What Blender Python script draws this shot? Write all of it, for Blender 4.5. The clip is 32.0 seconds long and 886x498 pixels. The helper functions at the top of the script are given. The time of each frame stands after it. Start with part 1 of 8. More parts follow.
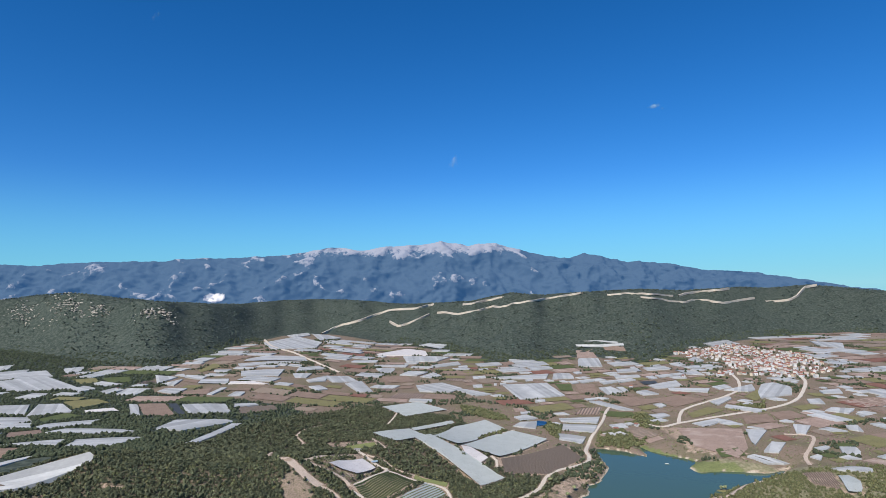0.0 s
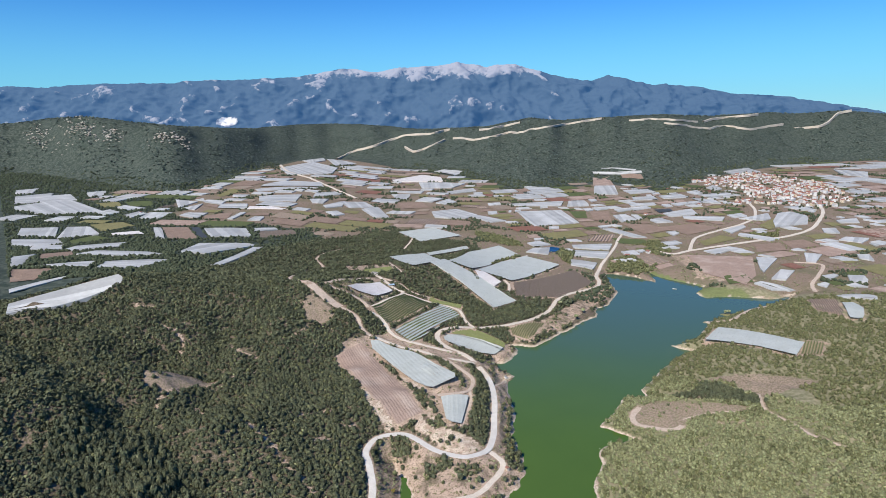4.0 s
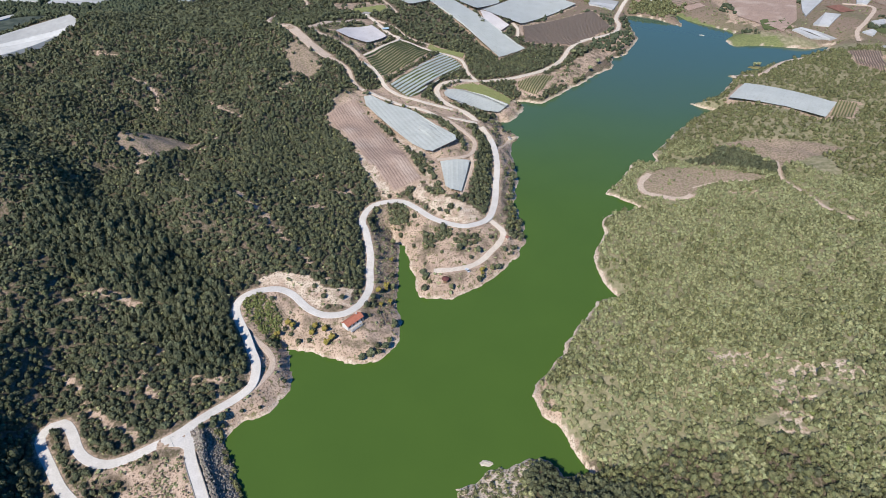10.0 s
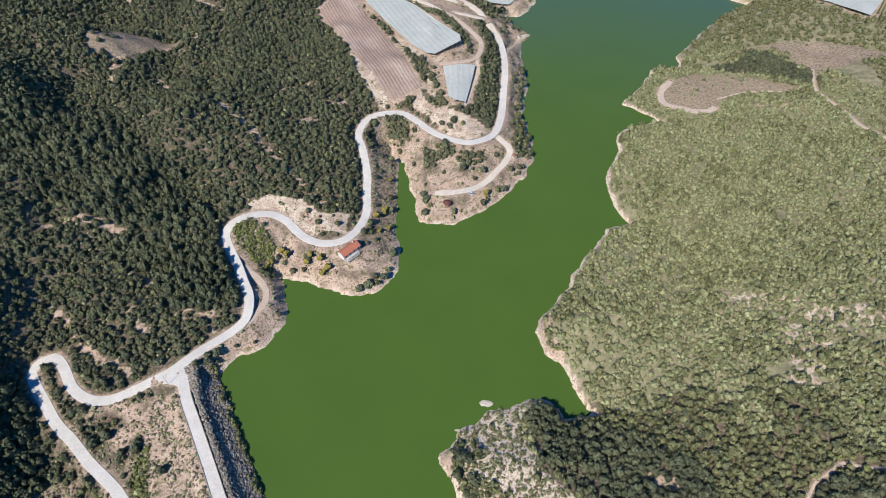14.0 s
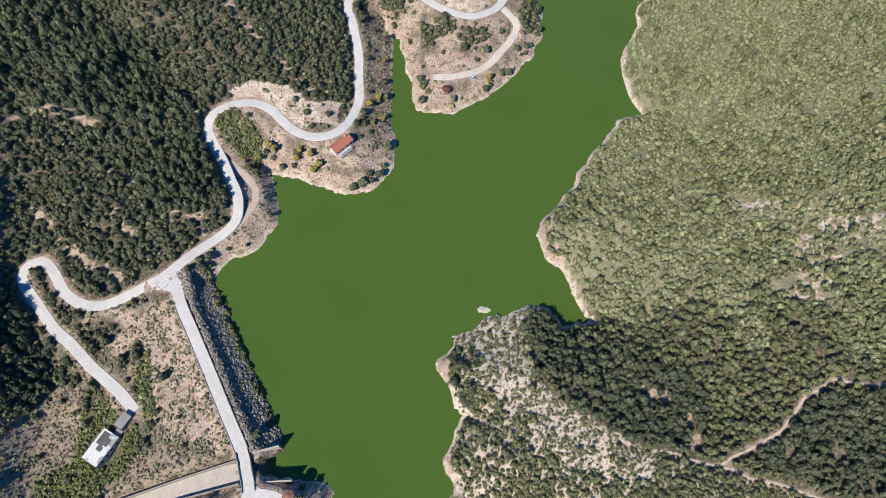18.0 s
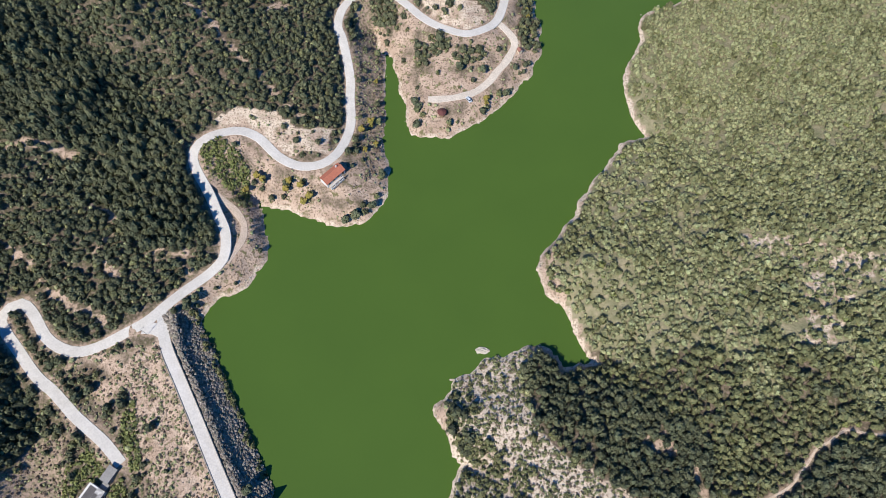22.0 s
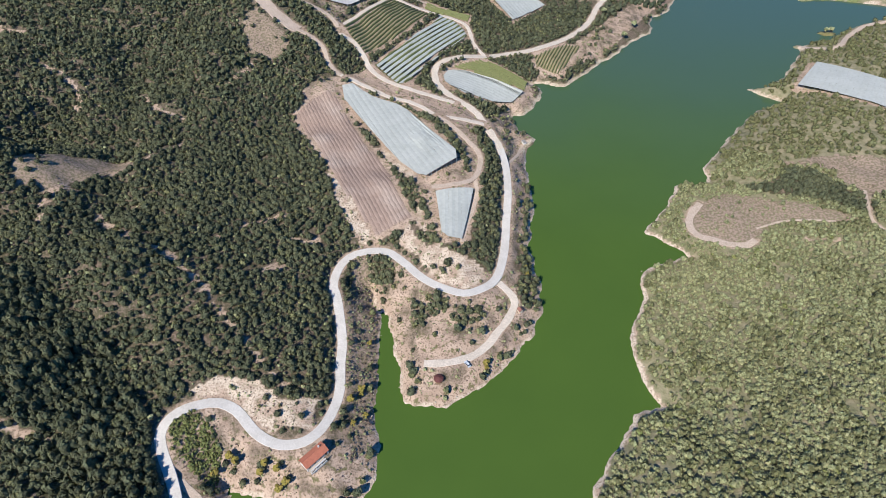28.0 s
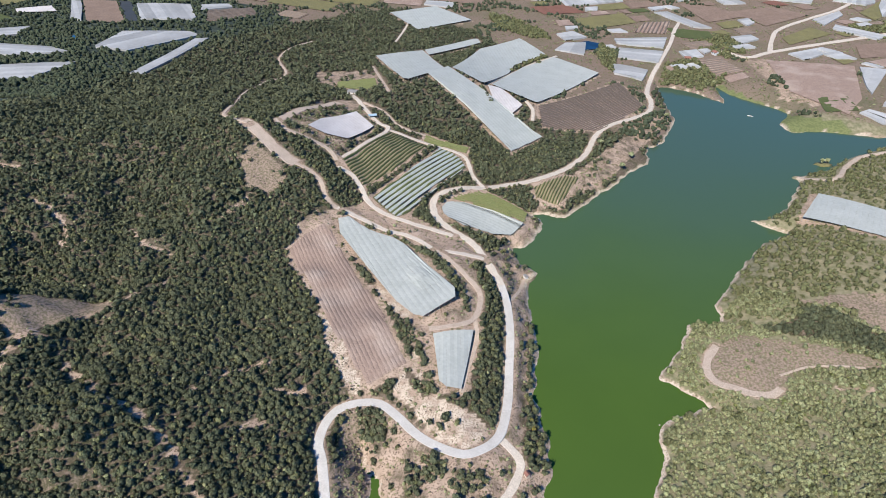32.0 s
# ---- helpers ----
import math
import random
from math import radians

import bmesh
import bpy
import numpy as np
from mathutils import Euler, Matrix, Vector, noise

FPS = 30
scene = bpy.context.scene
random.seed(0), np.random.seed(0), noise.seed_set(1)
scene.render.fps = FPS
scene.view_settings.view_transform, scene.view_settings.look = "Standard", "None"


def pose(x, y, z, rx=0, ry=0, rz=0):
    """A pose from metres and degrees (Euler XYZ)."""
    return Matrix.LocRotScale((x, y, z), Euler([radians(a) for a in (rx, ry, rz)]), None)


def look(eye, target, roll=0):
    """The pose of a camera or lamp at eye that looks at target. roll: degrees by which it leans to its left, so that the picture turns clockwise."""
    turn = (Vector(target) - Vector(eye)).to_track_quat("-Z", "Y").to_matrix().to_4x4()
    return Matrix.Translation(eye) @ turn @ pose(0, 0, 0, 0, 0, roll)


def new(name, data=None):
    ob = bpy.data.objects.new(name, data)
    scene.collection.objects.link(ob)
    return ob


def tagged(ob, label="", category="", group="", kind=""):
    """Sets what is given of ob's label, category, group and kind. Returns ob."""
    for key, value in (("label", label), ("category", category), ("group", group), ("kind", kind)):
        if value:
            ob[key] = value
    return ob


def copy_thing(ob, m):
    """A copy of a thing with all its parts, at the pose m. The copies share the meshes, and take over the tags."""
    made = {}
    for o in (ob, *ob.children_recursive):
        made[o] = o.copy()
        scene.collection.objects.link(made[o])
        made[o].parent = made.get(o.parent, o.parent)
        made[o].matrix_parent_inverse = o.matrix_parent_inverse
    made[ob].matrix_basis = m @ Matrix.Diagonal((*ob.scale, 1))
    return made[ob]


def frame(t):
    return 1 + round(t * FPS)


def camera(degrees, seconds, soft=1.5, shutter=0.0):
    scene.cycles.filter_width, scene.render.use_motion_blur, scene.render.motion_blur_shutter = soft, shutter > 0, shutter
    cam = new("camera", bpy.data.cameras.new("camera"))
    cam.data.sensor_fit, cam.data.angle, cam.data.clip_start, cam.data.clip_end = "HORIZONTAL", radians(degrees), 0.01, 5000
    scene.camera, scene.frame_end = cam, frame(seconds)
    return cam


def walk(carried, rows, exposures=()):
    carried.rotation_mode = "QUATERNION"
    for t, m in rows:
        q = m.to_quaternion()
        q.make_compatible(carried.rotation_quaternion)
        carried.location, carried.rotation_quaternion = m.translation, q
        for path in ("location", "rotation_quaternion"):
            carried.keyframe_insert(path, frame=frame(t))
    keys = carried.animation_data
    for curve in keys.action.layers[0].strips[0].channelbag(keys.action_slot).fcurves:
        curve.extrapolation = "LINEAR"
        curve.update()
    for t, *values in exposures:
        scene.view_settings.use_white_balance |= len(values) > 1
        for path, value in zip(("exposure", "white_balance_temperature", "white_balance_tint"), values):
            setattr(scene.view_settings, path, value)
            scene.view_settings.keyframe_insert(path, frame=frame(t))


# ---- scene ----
cam = camera(73.66, 32.0, soft=0.2)
# seconds, eye in metres, pitch, heading and roll in degrees
FLIGHT = [
    (0, -1.54, -135.66, 260.38, 4.004, -1.967, -1.068),
    (0.5, -1.48, -133.85, 260.80, 2.467, -1.908, -1.066),
    (1, -1.42, -131.95, 261.25, 0.386, -1.657, -1.018),
    (1.5, -1.34, -129.79, 261.73, -1.713, -1.049, -0.993),
    (2, -1.25, -127.48, 262.20, -3.789, -0.755, -0.995),
    (2.5, -1.05, -125.11, 262.59, -6.037, -0.586, -0.960),
    (3, -0.80, -122.70, 262.85, -8.319, -0.491, -0.928),
    (3.5, -0.68, -119.78, 263.00, -10.549, -0.293, -0.904),
    (5.5, -0.14, -106.51, 263.03, -19.634, -0.035, -0.888),
    (6, 0.07, -102.68, 263.13, -21.961, 0.015, -0.910),
    (6.5, 0.16, -98.86, 263.24, -24.304, 0.060, -0.899),
    (7, 0.12, -95.04, 263.15, -26.606, 0.073, -0.890),
    (7.5, -0.01, -91.26, 262.85, -28.854, 0.071, -0.926),
    (8, -0.16, -87.60, 262.56, -31.078, 0.062, -0.872),
    (8.5, -0.44, -83.27, 262.30, -33.333, 0.045, -0.738),
    (9, -0.61, -78.91, 262.27, -35.593, 0.052, -0.550),
    (9.5, -0.69, -74.79, 262.45, -37.316, 0.079, -0.472),
    (10, -0.68, -70.66, 262.63, -37.598, 0.082, -0.425),
    (10.5, -0.72, -66.81, 262.82, -37.633, 0.055, -0.347),
    (11, -0.86, -63.11, 263.11, -38.875, 0.087, -0.274),
    (11.5, -0.99, -59.10, 263.60, -40.469, 0.082, -0.183),
    (12, -1.09, -54.77, 264.18, -42.114, 0.060, -0.132),
    (12.5, -1.03, -50.44, 264.75, -43.760, 0.088, -0.109),
    (13, -0.76, -46.10, 265.29, -45.413, 0.103, -0.147),
    (13.5, -0.45, -41.63, 265.81, -47.104, 0.419, -0.119),
    (14, -0.14, -37.39, 266.38, -48.741, 0.462, -0.096),
    (14.5, 0.04, -33.29, 266.85, -50.362, 0.465, -0.077),
    (16.5, 0.11, -18.26, 267.96, -57.030, 0.376, 0.257),
    (17, 0.11, -14.73, 268.30, -59.026, 0.367, 0.333),
    (17.5, 0.09, -11.03, 268.69, -61.085, 0.315, 0.398),
    (18, 0.02, -7.24, 269.18, -63.148, 0.217, 0.464),
    (18.5, -0.01, -3.62, 269.64, -65.210, 0.141, 0.523),
    (19, 0.00, -0.00, 270.00, -67.289, 0.000, 0.502),
    (19.5, 0.05, 3.99, 270.34, -69.442, -0.153, 0.439),
    (20, 0.21, 8.25, 270.74, -70.542, -0.160, 0.420),
    (20.5, 0.32, 11.88, 270.93, -69.913, -0.217, 0.415),
    (21, 0.41, 15.21, 270.86, -68.270, -0.227, 0.395),
    (21.5, 0.53, 18.45, 270.71, -66.587, -0.223, 0.371),
    (22, 0.76, 21.52, 270.53, -64.829, -0.199, 0.332),
    (22.5, 1.04, 24.60, 270.25, -62.990, -0.114, 0.179),
    (23, 1.46, 28.01, 270.06, -61.209, -0.040, 0.049),
    (23.5, 1.92, 31.47, 269.97, -59.506, 0.121, -0.072),
    (24, 2.30, 34.78, 269.73, -57.833, 0.202, -0.152),
    (24.5, 2.59, 38.33, 269.34, -56.222, 0.290, -0.158),
    (25, 2.88, 42.14, 269.17, -54.676, 0.372, -0.159),
    (25.5, 3.19, 46.10, 269.38, -53.183, 0.430, -0.162),
    (27.5, 4.25, 62.20, 270.76, -47.347, 0.615, -0.147),
    (28, 4.41, 66.46, 270.93, -46.032, 0.567, -0.106),
    (28.5, 4.50, 70.73, 271.00, -44.574, 0.573, -0.080),
    (29, 4.54, 74.77, 271.20, -43.077, 0.545, -0.111),
    (29.5, 4.65, 78.61, 271.53, -41.585, 0.522, -0.061),
    (30, 4.78, 82.46, 271.81, -40.077, 0.535, -0.030),
    (30.5, 4.90, 86.38, 271.91, -38.551, 0.568, 0.026),
    (31, 4.98, 90.33, 271.81, -37.012, 0.535, 0.028),
    (31.5, 5.03, 94.26, 271.58, -35.731, 0.541, 0.051),
    (32, 5.02, 97.99, 271.36, -35.616, 0.489, 0.059),
]
walk(cam, [(t, pose(x, y, z, 90 + pitch, 0, heading) @ pose(0, 0, 0, 0, 0, roll)) for t, x, y, z, pitch, heading, roll in FLIGHT], [(0, 0.08), (5, 0.22), (32, 0.25)])

# ---- light ----
SUN_AZ, SUN_EL = -147.6, 44.0
world = bpy.data.worlds.new("sky")
scene.world = world
world.use_nodes = True
wn, wl = world.node_tree.nodes, world.node_tree.links
sky = wn.new("ShaderNodeTexSky")
sky.sky_type = "NISHITA"
sky.sun_disc = False
sky.sun_elevation, sky.sun_rotation = radians(SUN_EL), radians(SUN_AZ)
sky.altitude, sky.air_density, sky.dust_density, sky.ozone_density = 2200, 1.0, 0.0, 5.0
deep = wn.new("ShaderNodeHueSaturation")
deep.inputs["Saturation"].default_value = 1.2
tint = wn.new("ShaderNodeMix")
tint.data_type, tint.blend_type = "RGBA", "MULTIPLY"
tint.inputs["Factor"].default_value = 1
tint.inputs["B"].default_value = (0.84, 0.95, 1.1, 1)
wl.new(sky.outputs[0], tint.inputs["A"])
wl.new(tint.outputs["Result"], deep.inputs["Color"])
# towards the horizon the clear sky turns cyan
up = wn.new("ShaderNodeTexCoord")
rise = wn.new("ShaderNodeSeparateXYZ")
low = wn.new("ShaderNodeMapRange")
low.inputs["From Min"].default_value, low.inputs["From Max"].default_value = 0.0, 0.2
low.inputs["To Min"].default_value, low.inputs["To Max"].default_value = 0.75, 0.0
low.interpolation_type = "SMOOTHSTEP"
wl.new(up.outputs["Generated"], rise.inputs[0])
wl.new(rise.outputs["Z"], low.inputs["Value"])
cyan = wn.new("ShaderNodeMix")
cyan.data_type = "RGBA"
cyan.inputs["B"].default_value = (1.05, 4.3, 5.65, 1)
wl.new(low.outputs["Result"], cyan.inputs["Factor"])
wl.new(deep.outputs["Color"], cyan.inputs["A"])
wl.new(cyan.outputs["Result"], wn["Background"].inputs[0])
wn["Background"].inputs[1].default_value = 0.115

sun = new("sun", bpy.data.lights.new("sun", "SUN"))
sun.data.energy, sun.data.angle, sun.data.color = 5.0, radians(0.53), (1.0, 0.935, 0.83)
toward = Vector((math.sin(radians(SUN_AZ)) * math.cos(radians(SUN_EL)), math.cos(radians(SUN_AZ)) * math.cos(radians(SUN_EL)), math.sin(radians(SUN_EL))))
sun.matrix_world = look(toward * 1000, (0, 0, 0))


# ---- materials ----
def mat(name, a, b=None, size=3.0, rough=0.9, bump=0.0, bump_size=0.5, fine=0.35, spec=0.2, island=0.0, c=None, c_size=25.0, c_at=(0.52, 0.62)):
    """A surface that wanders between two colours at two scales, with grain; island: how much every loose piece differs; c: a third colour in patches."""
    m = bpy.data.materials.new(name)
    m.use_nodes = True
    n, l = m.node_tree.nodes, m.node_tree.links
    bsdf = n["Principled BSDF"]
    bsdf.inputs["Roughness"].default_value = rough
    bsdf.inputs["Specular IOR Level"].default_value = spec
    geo = n.new("ShaderNodeNewGeometry")

    def noise_at(scale, detail=5.0):
        t = n.new("ShaderNodeTexNoise")
        t.inputs["Scale"].default_value, t.inputs["Detail"].default_value = 1 / scale, detail
        l.new(geo.outputs["Position"], t.inputs["Vector"])
        return t.outputs["Fac"]

    def stretch(v, lo, hi):
        r = n.new("ShaderNodeMapRange")
        r.inputs["From Min"].default_value, r.inputs["From Max"].default_value = lo, hi
        l.new(v, r.inputs["Value"])
        return r.outputs["Result"]

    def blend(f, x, y, mode="MIX"):
        k = n.new("ShaderNodeMix")
        k.data_type, k.blend_type = "RGBA", mode
        for sock, v in ((k.inputs["Factor"], f), (k.inputs["A"], x), (k.inputs["B"], y)):
            if isinstance(v, (int, float)):
                sock.default_value = v
            elif isinstance(v, tuple):
                sock.default_value = (*v, 1)
            else:
                l.new(v, sock)
        return k.outputs["Result"]

    b = b or tuple(v * 0.7 for v in a)
    col = blend(stretch(noise_at(size), 0.32, 0.68), a, b)
    if c:
        col = blend(stretch(noise_at(c_size, 3.0), *c_at), col, c)
    if fine:
        col = blend(fine, col, blend(stretch(noise_at(size * 0.13), 0.3, 0.7), tuple(v * 0.45 for v in b), tuple(min(1, v * 1.45) for v in a)))
    if island:
        hue = n.new("ShaderNodeHueSaturation")
        r1 = n.new("ShaderNodeMapRange")
        r1.inputs["To Min"].default_value, r1.inputs["To Max"].default_value = 1 - island, 1 + island
        l.new(geo.outputs["Random Per Island"], r1.inputs["Value"])
        r2 = n.new("ShaderNodeMapRange")
        r2.inputs["To Min"].default_value, r2.inputs["To Max"].default_value = 0.5 - island * 0.06, 0.5 + island * 0.05
        w = n.new("ShaderNodeMath")
        w.operation = "FRACT"
        w2 = n.new("ShaderNodeMath")
        w2.operation = "MULTIPLY"
        w2.inputs[1].default_value = 17.3
        l.new(geo.outputs["Random Per Island"], w2.inputs[0])
        l.new(w2.outputs[0], w.inputs[0])
        l.new(w.outputs[0], r2.inputs["Value"])
        l.new(r1.outputs["Result"], hue.inputs["Value"])
        l.new(r2.outputs["Result"], hue.inputs["Hue"])
        l.new(col, hue.inputs["Color"])
        col = hue.outputs["Color"]
    l.new(col, bsdf.inputs["Base Color"])
    if bump:
        k = n.new("ShaderNodeBump")
        k.inputs["Strength"].default_value, k.inputs["Distance"].default_value = bump, bump_size
        l.new(noise_at(bump_size), k.inputs["Height"])
        l.new(k.outputs["Normal"], bsdf.inputs["Normal"])
    return m


PALE_ROAD = mat("pale_concrete_road", (0.605, 0.58, 0.545), (0.52, 0.495, 0.455), 6, 0.9, 0.15, 0.3, 0.18)
DIRT_ROAD = mat("pale_gravel", (0.63, 0.56, 0.48), (0.53, 0.465, 0.39), 5, 0.95, 0.3, 0.3, 0.35)
DIRT_TRACK = mat("tan_dirt", (0.54, 0.44, 0.36), (0.43, 0.345, 0.275), 4, 0.95, 0.4, 0.4, 0.4)
CONCRETE = mat("weathered_concrete", (0.33, 0.305, 0.27), (0.25, 0.225, 0.195), 3, 0.9, 0.2, 0.3, 0.35)
CONCRETE_PALE = mat("sunlit_concrete", (0.5, 0.445, 0.385), (0.4, 0.35, 0.3), 4, 0.9, 0.15, 0.3, 0.25)
ROCK = mat("grey_riprap_rock", (0.29, 0.255, 0.21), (0.17, 0.15, 0.12), 1.5, 0.9, 0.4, 0.4, 0.4, island=0.5)
ROCK_PALE = mat("pale_limestone", (0.48, 0.44, 0.38), (0.36, 0.315, 0.26), 2, 0.9, 0.4, 0.5, 0.4, island=0.2)
NET = mat("grey_white_netting", (0.465, 0.485, 0.45), (0.4, 0.42, 0.385), 14, 0.55, 0.1, 0.6, 0.15, spec=0.3, island=0.1)
NET_FAR = mat("pale_plastic_sheeting", (0.46, 0.46, 0.45), (0.35, 0.355, 0.345), 30, 0.6, 0.0, 1, 0.12, spec=0.3, island=0.22)
NET_WHITE = mat("white_netting", (0.68, 0.64, 0.61), (0.58, 0.54, 0.51), 12, 0.6, 0.1, 0.6, 0.15, spec=0.3, island=0.06)
NET_GREEN = mat("greenish_netting", (0.42, 0.45, 0.42), (0.35, 0.38, 0.345), 12, 0.6, 0.1, 0.6, 0.2, spec=0.25, island=0.1)
SOIL = mat("brown_tilled_soil", (0.275, 0.2, 0.155), (0.21, 0.15, 0.115), 18, 0.95, 0.4, 0.6, 0.3)
SOIL_PINK = mat("pinkish_ploughed_soil", (0.36, 0.265, 0.215), (0.27, 0.195, 0.16), 5, 0.95, 0.5, 0.6, 0.45, c=(0.47, 0.38, 0.32), c_size=22.0, c_at=(0.5, 0.68))
SOIL_RED = mat("red_soil", (0.24, 0.12, 0.09), (0.18, 0.09, 0.066), 18, 0.95, 0.3, 0.6, 0.3)
SOIL_DARK = mat("black_sheeting", (0.05, 0.055, 0.06), (0.07, 0.075, 0.075), 12, 0.6, 0.1, 0.6, 0.2)
CROP = mat("green_crop", (0.105, 0.125, 0.05), (0.075, 0.095, 0.036), 10, 0.9, 0.5, 0.6, 0.35)
OLIVE = mat("olive_yellow_grass", (0.22, 0.2, 0.09), (0.165, 0.155, 0.075), 12, 0.9, 0.4, 0.6, 0.35)
VINE = mat("vine_leaf", (0.17, 0.195, 0.085), (0.115, 0.14, 0.058), 2, 0.85, 0.6, 0.3, 0.4, island=0.2)
VINE_DRY = mat("dry_vine", (0.23, 0.19, 0.155), (0.16, 0.135, 0.105), 2, 0.9, 0.6, 0.3, 0.4, island=0.2)
PINE = mat("dark_evergreen_leaf", (0.107, 0.118, 0.0681), (0.058, 0.0699, 0.0414), 2.6, 0.85, 0.9, 0.35, 0.45, island=0.38, c=(0.142, 0.152, 0.084), c_size=16.0, c_at=(0.5, 0.64))
GREEN_BRUSH = mat("yellow_green_brush", (0.185, 0.205, 0.075), (0.115, 0.135, 0.05), 1.0, 0.85, 0.9, 0.35, 0.5, island=0.4)
DARK_LEAF = mat("deep_green_leaf", (0.074, 0.09, 0.053), (0.05, 0.064, 0.038), 6, 0.9, 0.6, 0.8, 0.4, island=0.3)
SCRUB = mat("olive_scrub_leaf", (0.3, 0.312, 0.168), (0.16, 0.178, 0.086), 2.2, 0.85, 0.9, 0.35, 0.5, island=0.42, c=(0.13, 0.145, 0.072), c_size=8.0, c_at=(0.55, 0.62))
# leaf green pushed towards blue: distance haze put into the colour
FAR_LEAF = mat("hazed_hill_leaf", (0.084, 0.106, 0.088), (0.06, 0.08, 0.068), 25, 0.9, 0.5, 2, 0.3, island=0.6)
DRY_BRUSH = mat("dry_brown_brush", (0.2, 0.155, 0.12), (0.125, 0.098, 0.078), 0.8, 0.9, 0.8, 0.3, 0.4, island=0.4)
MIX_LEAF = mat("mid_green_leaf", (0.176, 0.182, 0.088), (0.098, 0.108, 0.05), 2.4, 0.85, 0.9, 0.35, 0.45, island=0.4)
GOLD_LEAF = mat("yellowing_leaf", (0.26, 0.2, 0.05), (0.17, 0.15, 0.045), 1.0, 0.85, 0.9, 0.35, 0.5, island=0.3)
BARK = mat("bark", (0.13, 0.1, 0.075), (0.08, 0.06, 0.045), 0.5, 0.95, 0.5, 0.2, 0.4)
ROOF_TILE = mat("red_roof_tiles", (0.46, 0.17, 0.11), (0.36, 0.13, 0.085), 1.2, 0.85, 0.3, 0.25, 0.35)
ROOF_OLD = mat("weathered_roof_tiles", (0.3, 0.15, 0.115), (0.23, 0.115, 0.09), 2.5, 0.9, 0.3, 0.3, 0.35)
ROOF_DULL = mat("dull_red_roof_tiles", (0.29, 0.125, 0.092), (0.22, 0.095, 0.072), 2.0, 0.9, 0.3, 0.3, 0.35)
ROOF_DARK = mat("dark_red_boards", (0.14, 0.055, 0.05), (0.1, 0.042, 0.04), 1, 0.8, 0.2, 0.2, 0.3)
PLASTER = mat("whitewashed_plaster", (0.64, 0.63, 0.62), (0.55, 0.54, 0.52), 3, 0.85, 0.1, 0.3, 0.15)
PLASTER_WARM = mat("cream_plaster", (0.62, 0.53, 0.42), (0.52, 0.44, 0.34), 3, 0.85, 0.1, 0.3, 0.2)
GLASS_DARK = mat("dark_window", (0.03, 0.035, 0.04), (0.05, 0.055, 0.06), 1, 0.15, 0, 1, 0.0, spec=0.5)
WOOD = mat("weathered_wood", (0.24, 0.16, 0.1), (0.16, 0.11, 0.07), 1, 0.85, 0.2, 0.2, 0.3)
STEEL = mat("galvanised_steel", (0.35, 0.36, 0.37), (0.26, 0.27, 0.28), 1, 0.45, 0, 1, 0.1, spec=0.5)
CAR_PAINT = mat("pale_blue_car_paint", (0.55, 0.6, 0.66), (0.5, 0.56, 0.62), 2, 0.3, 0, 1, 0.0, spec=0.5)
RUBBER = mat("black_rubber", (0.02, 0.02, 0.02), (0.03, 0.03, 0.03), 1, 0.9, 0, 1, 0.0)
ROOF_STAIN = mat("stained_flat_roof", (0.7, 0.69, 0.67), (0.6, 0.59, 0.57), 5, 0.8, 0.05, 0.3, 0.2, c=(0.22, 0.21, 0.21), c_size=7.0, c_at=(0.53, 0.58))
TIN = mat("grey_tin_sheet", (0.3, 0.29, 0.28), (0.22, 0.21, 0.2), 2, 0.6, 0.1, 0.3, 0.25, spec=0.4)
ROOF_SKY = mat("sky_blue_sheet", (0.4, 0.56, 0.66), (0.34, 0.49, 0.6), 2, 0.5, 0.0, 1, 0.15)
TIN_WHITE = mat("white_tin_sheet", (0.66, 0.66, 0.66), (0.55, 0.55, 0.56), 2, 0.55, 0.0, 1, 0.2, spec=0.4)
RUST_SHEET = mat("rusty_red_sheet", (0.36, 0.15, 0.12), (0.26, 0.1, 0.08), 1.2, 0.8, 0.1, 0.3, 0.3)
TARP = mat("pale_blue_sheet", (0.35, 0.5, 0.6), (0.45, 0.58, 0.66), 1.5, 0.6, 0.0, 1, 0.1)


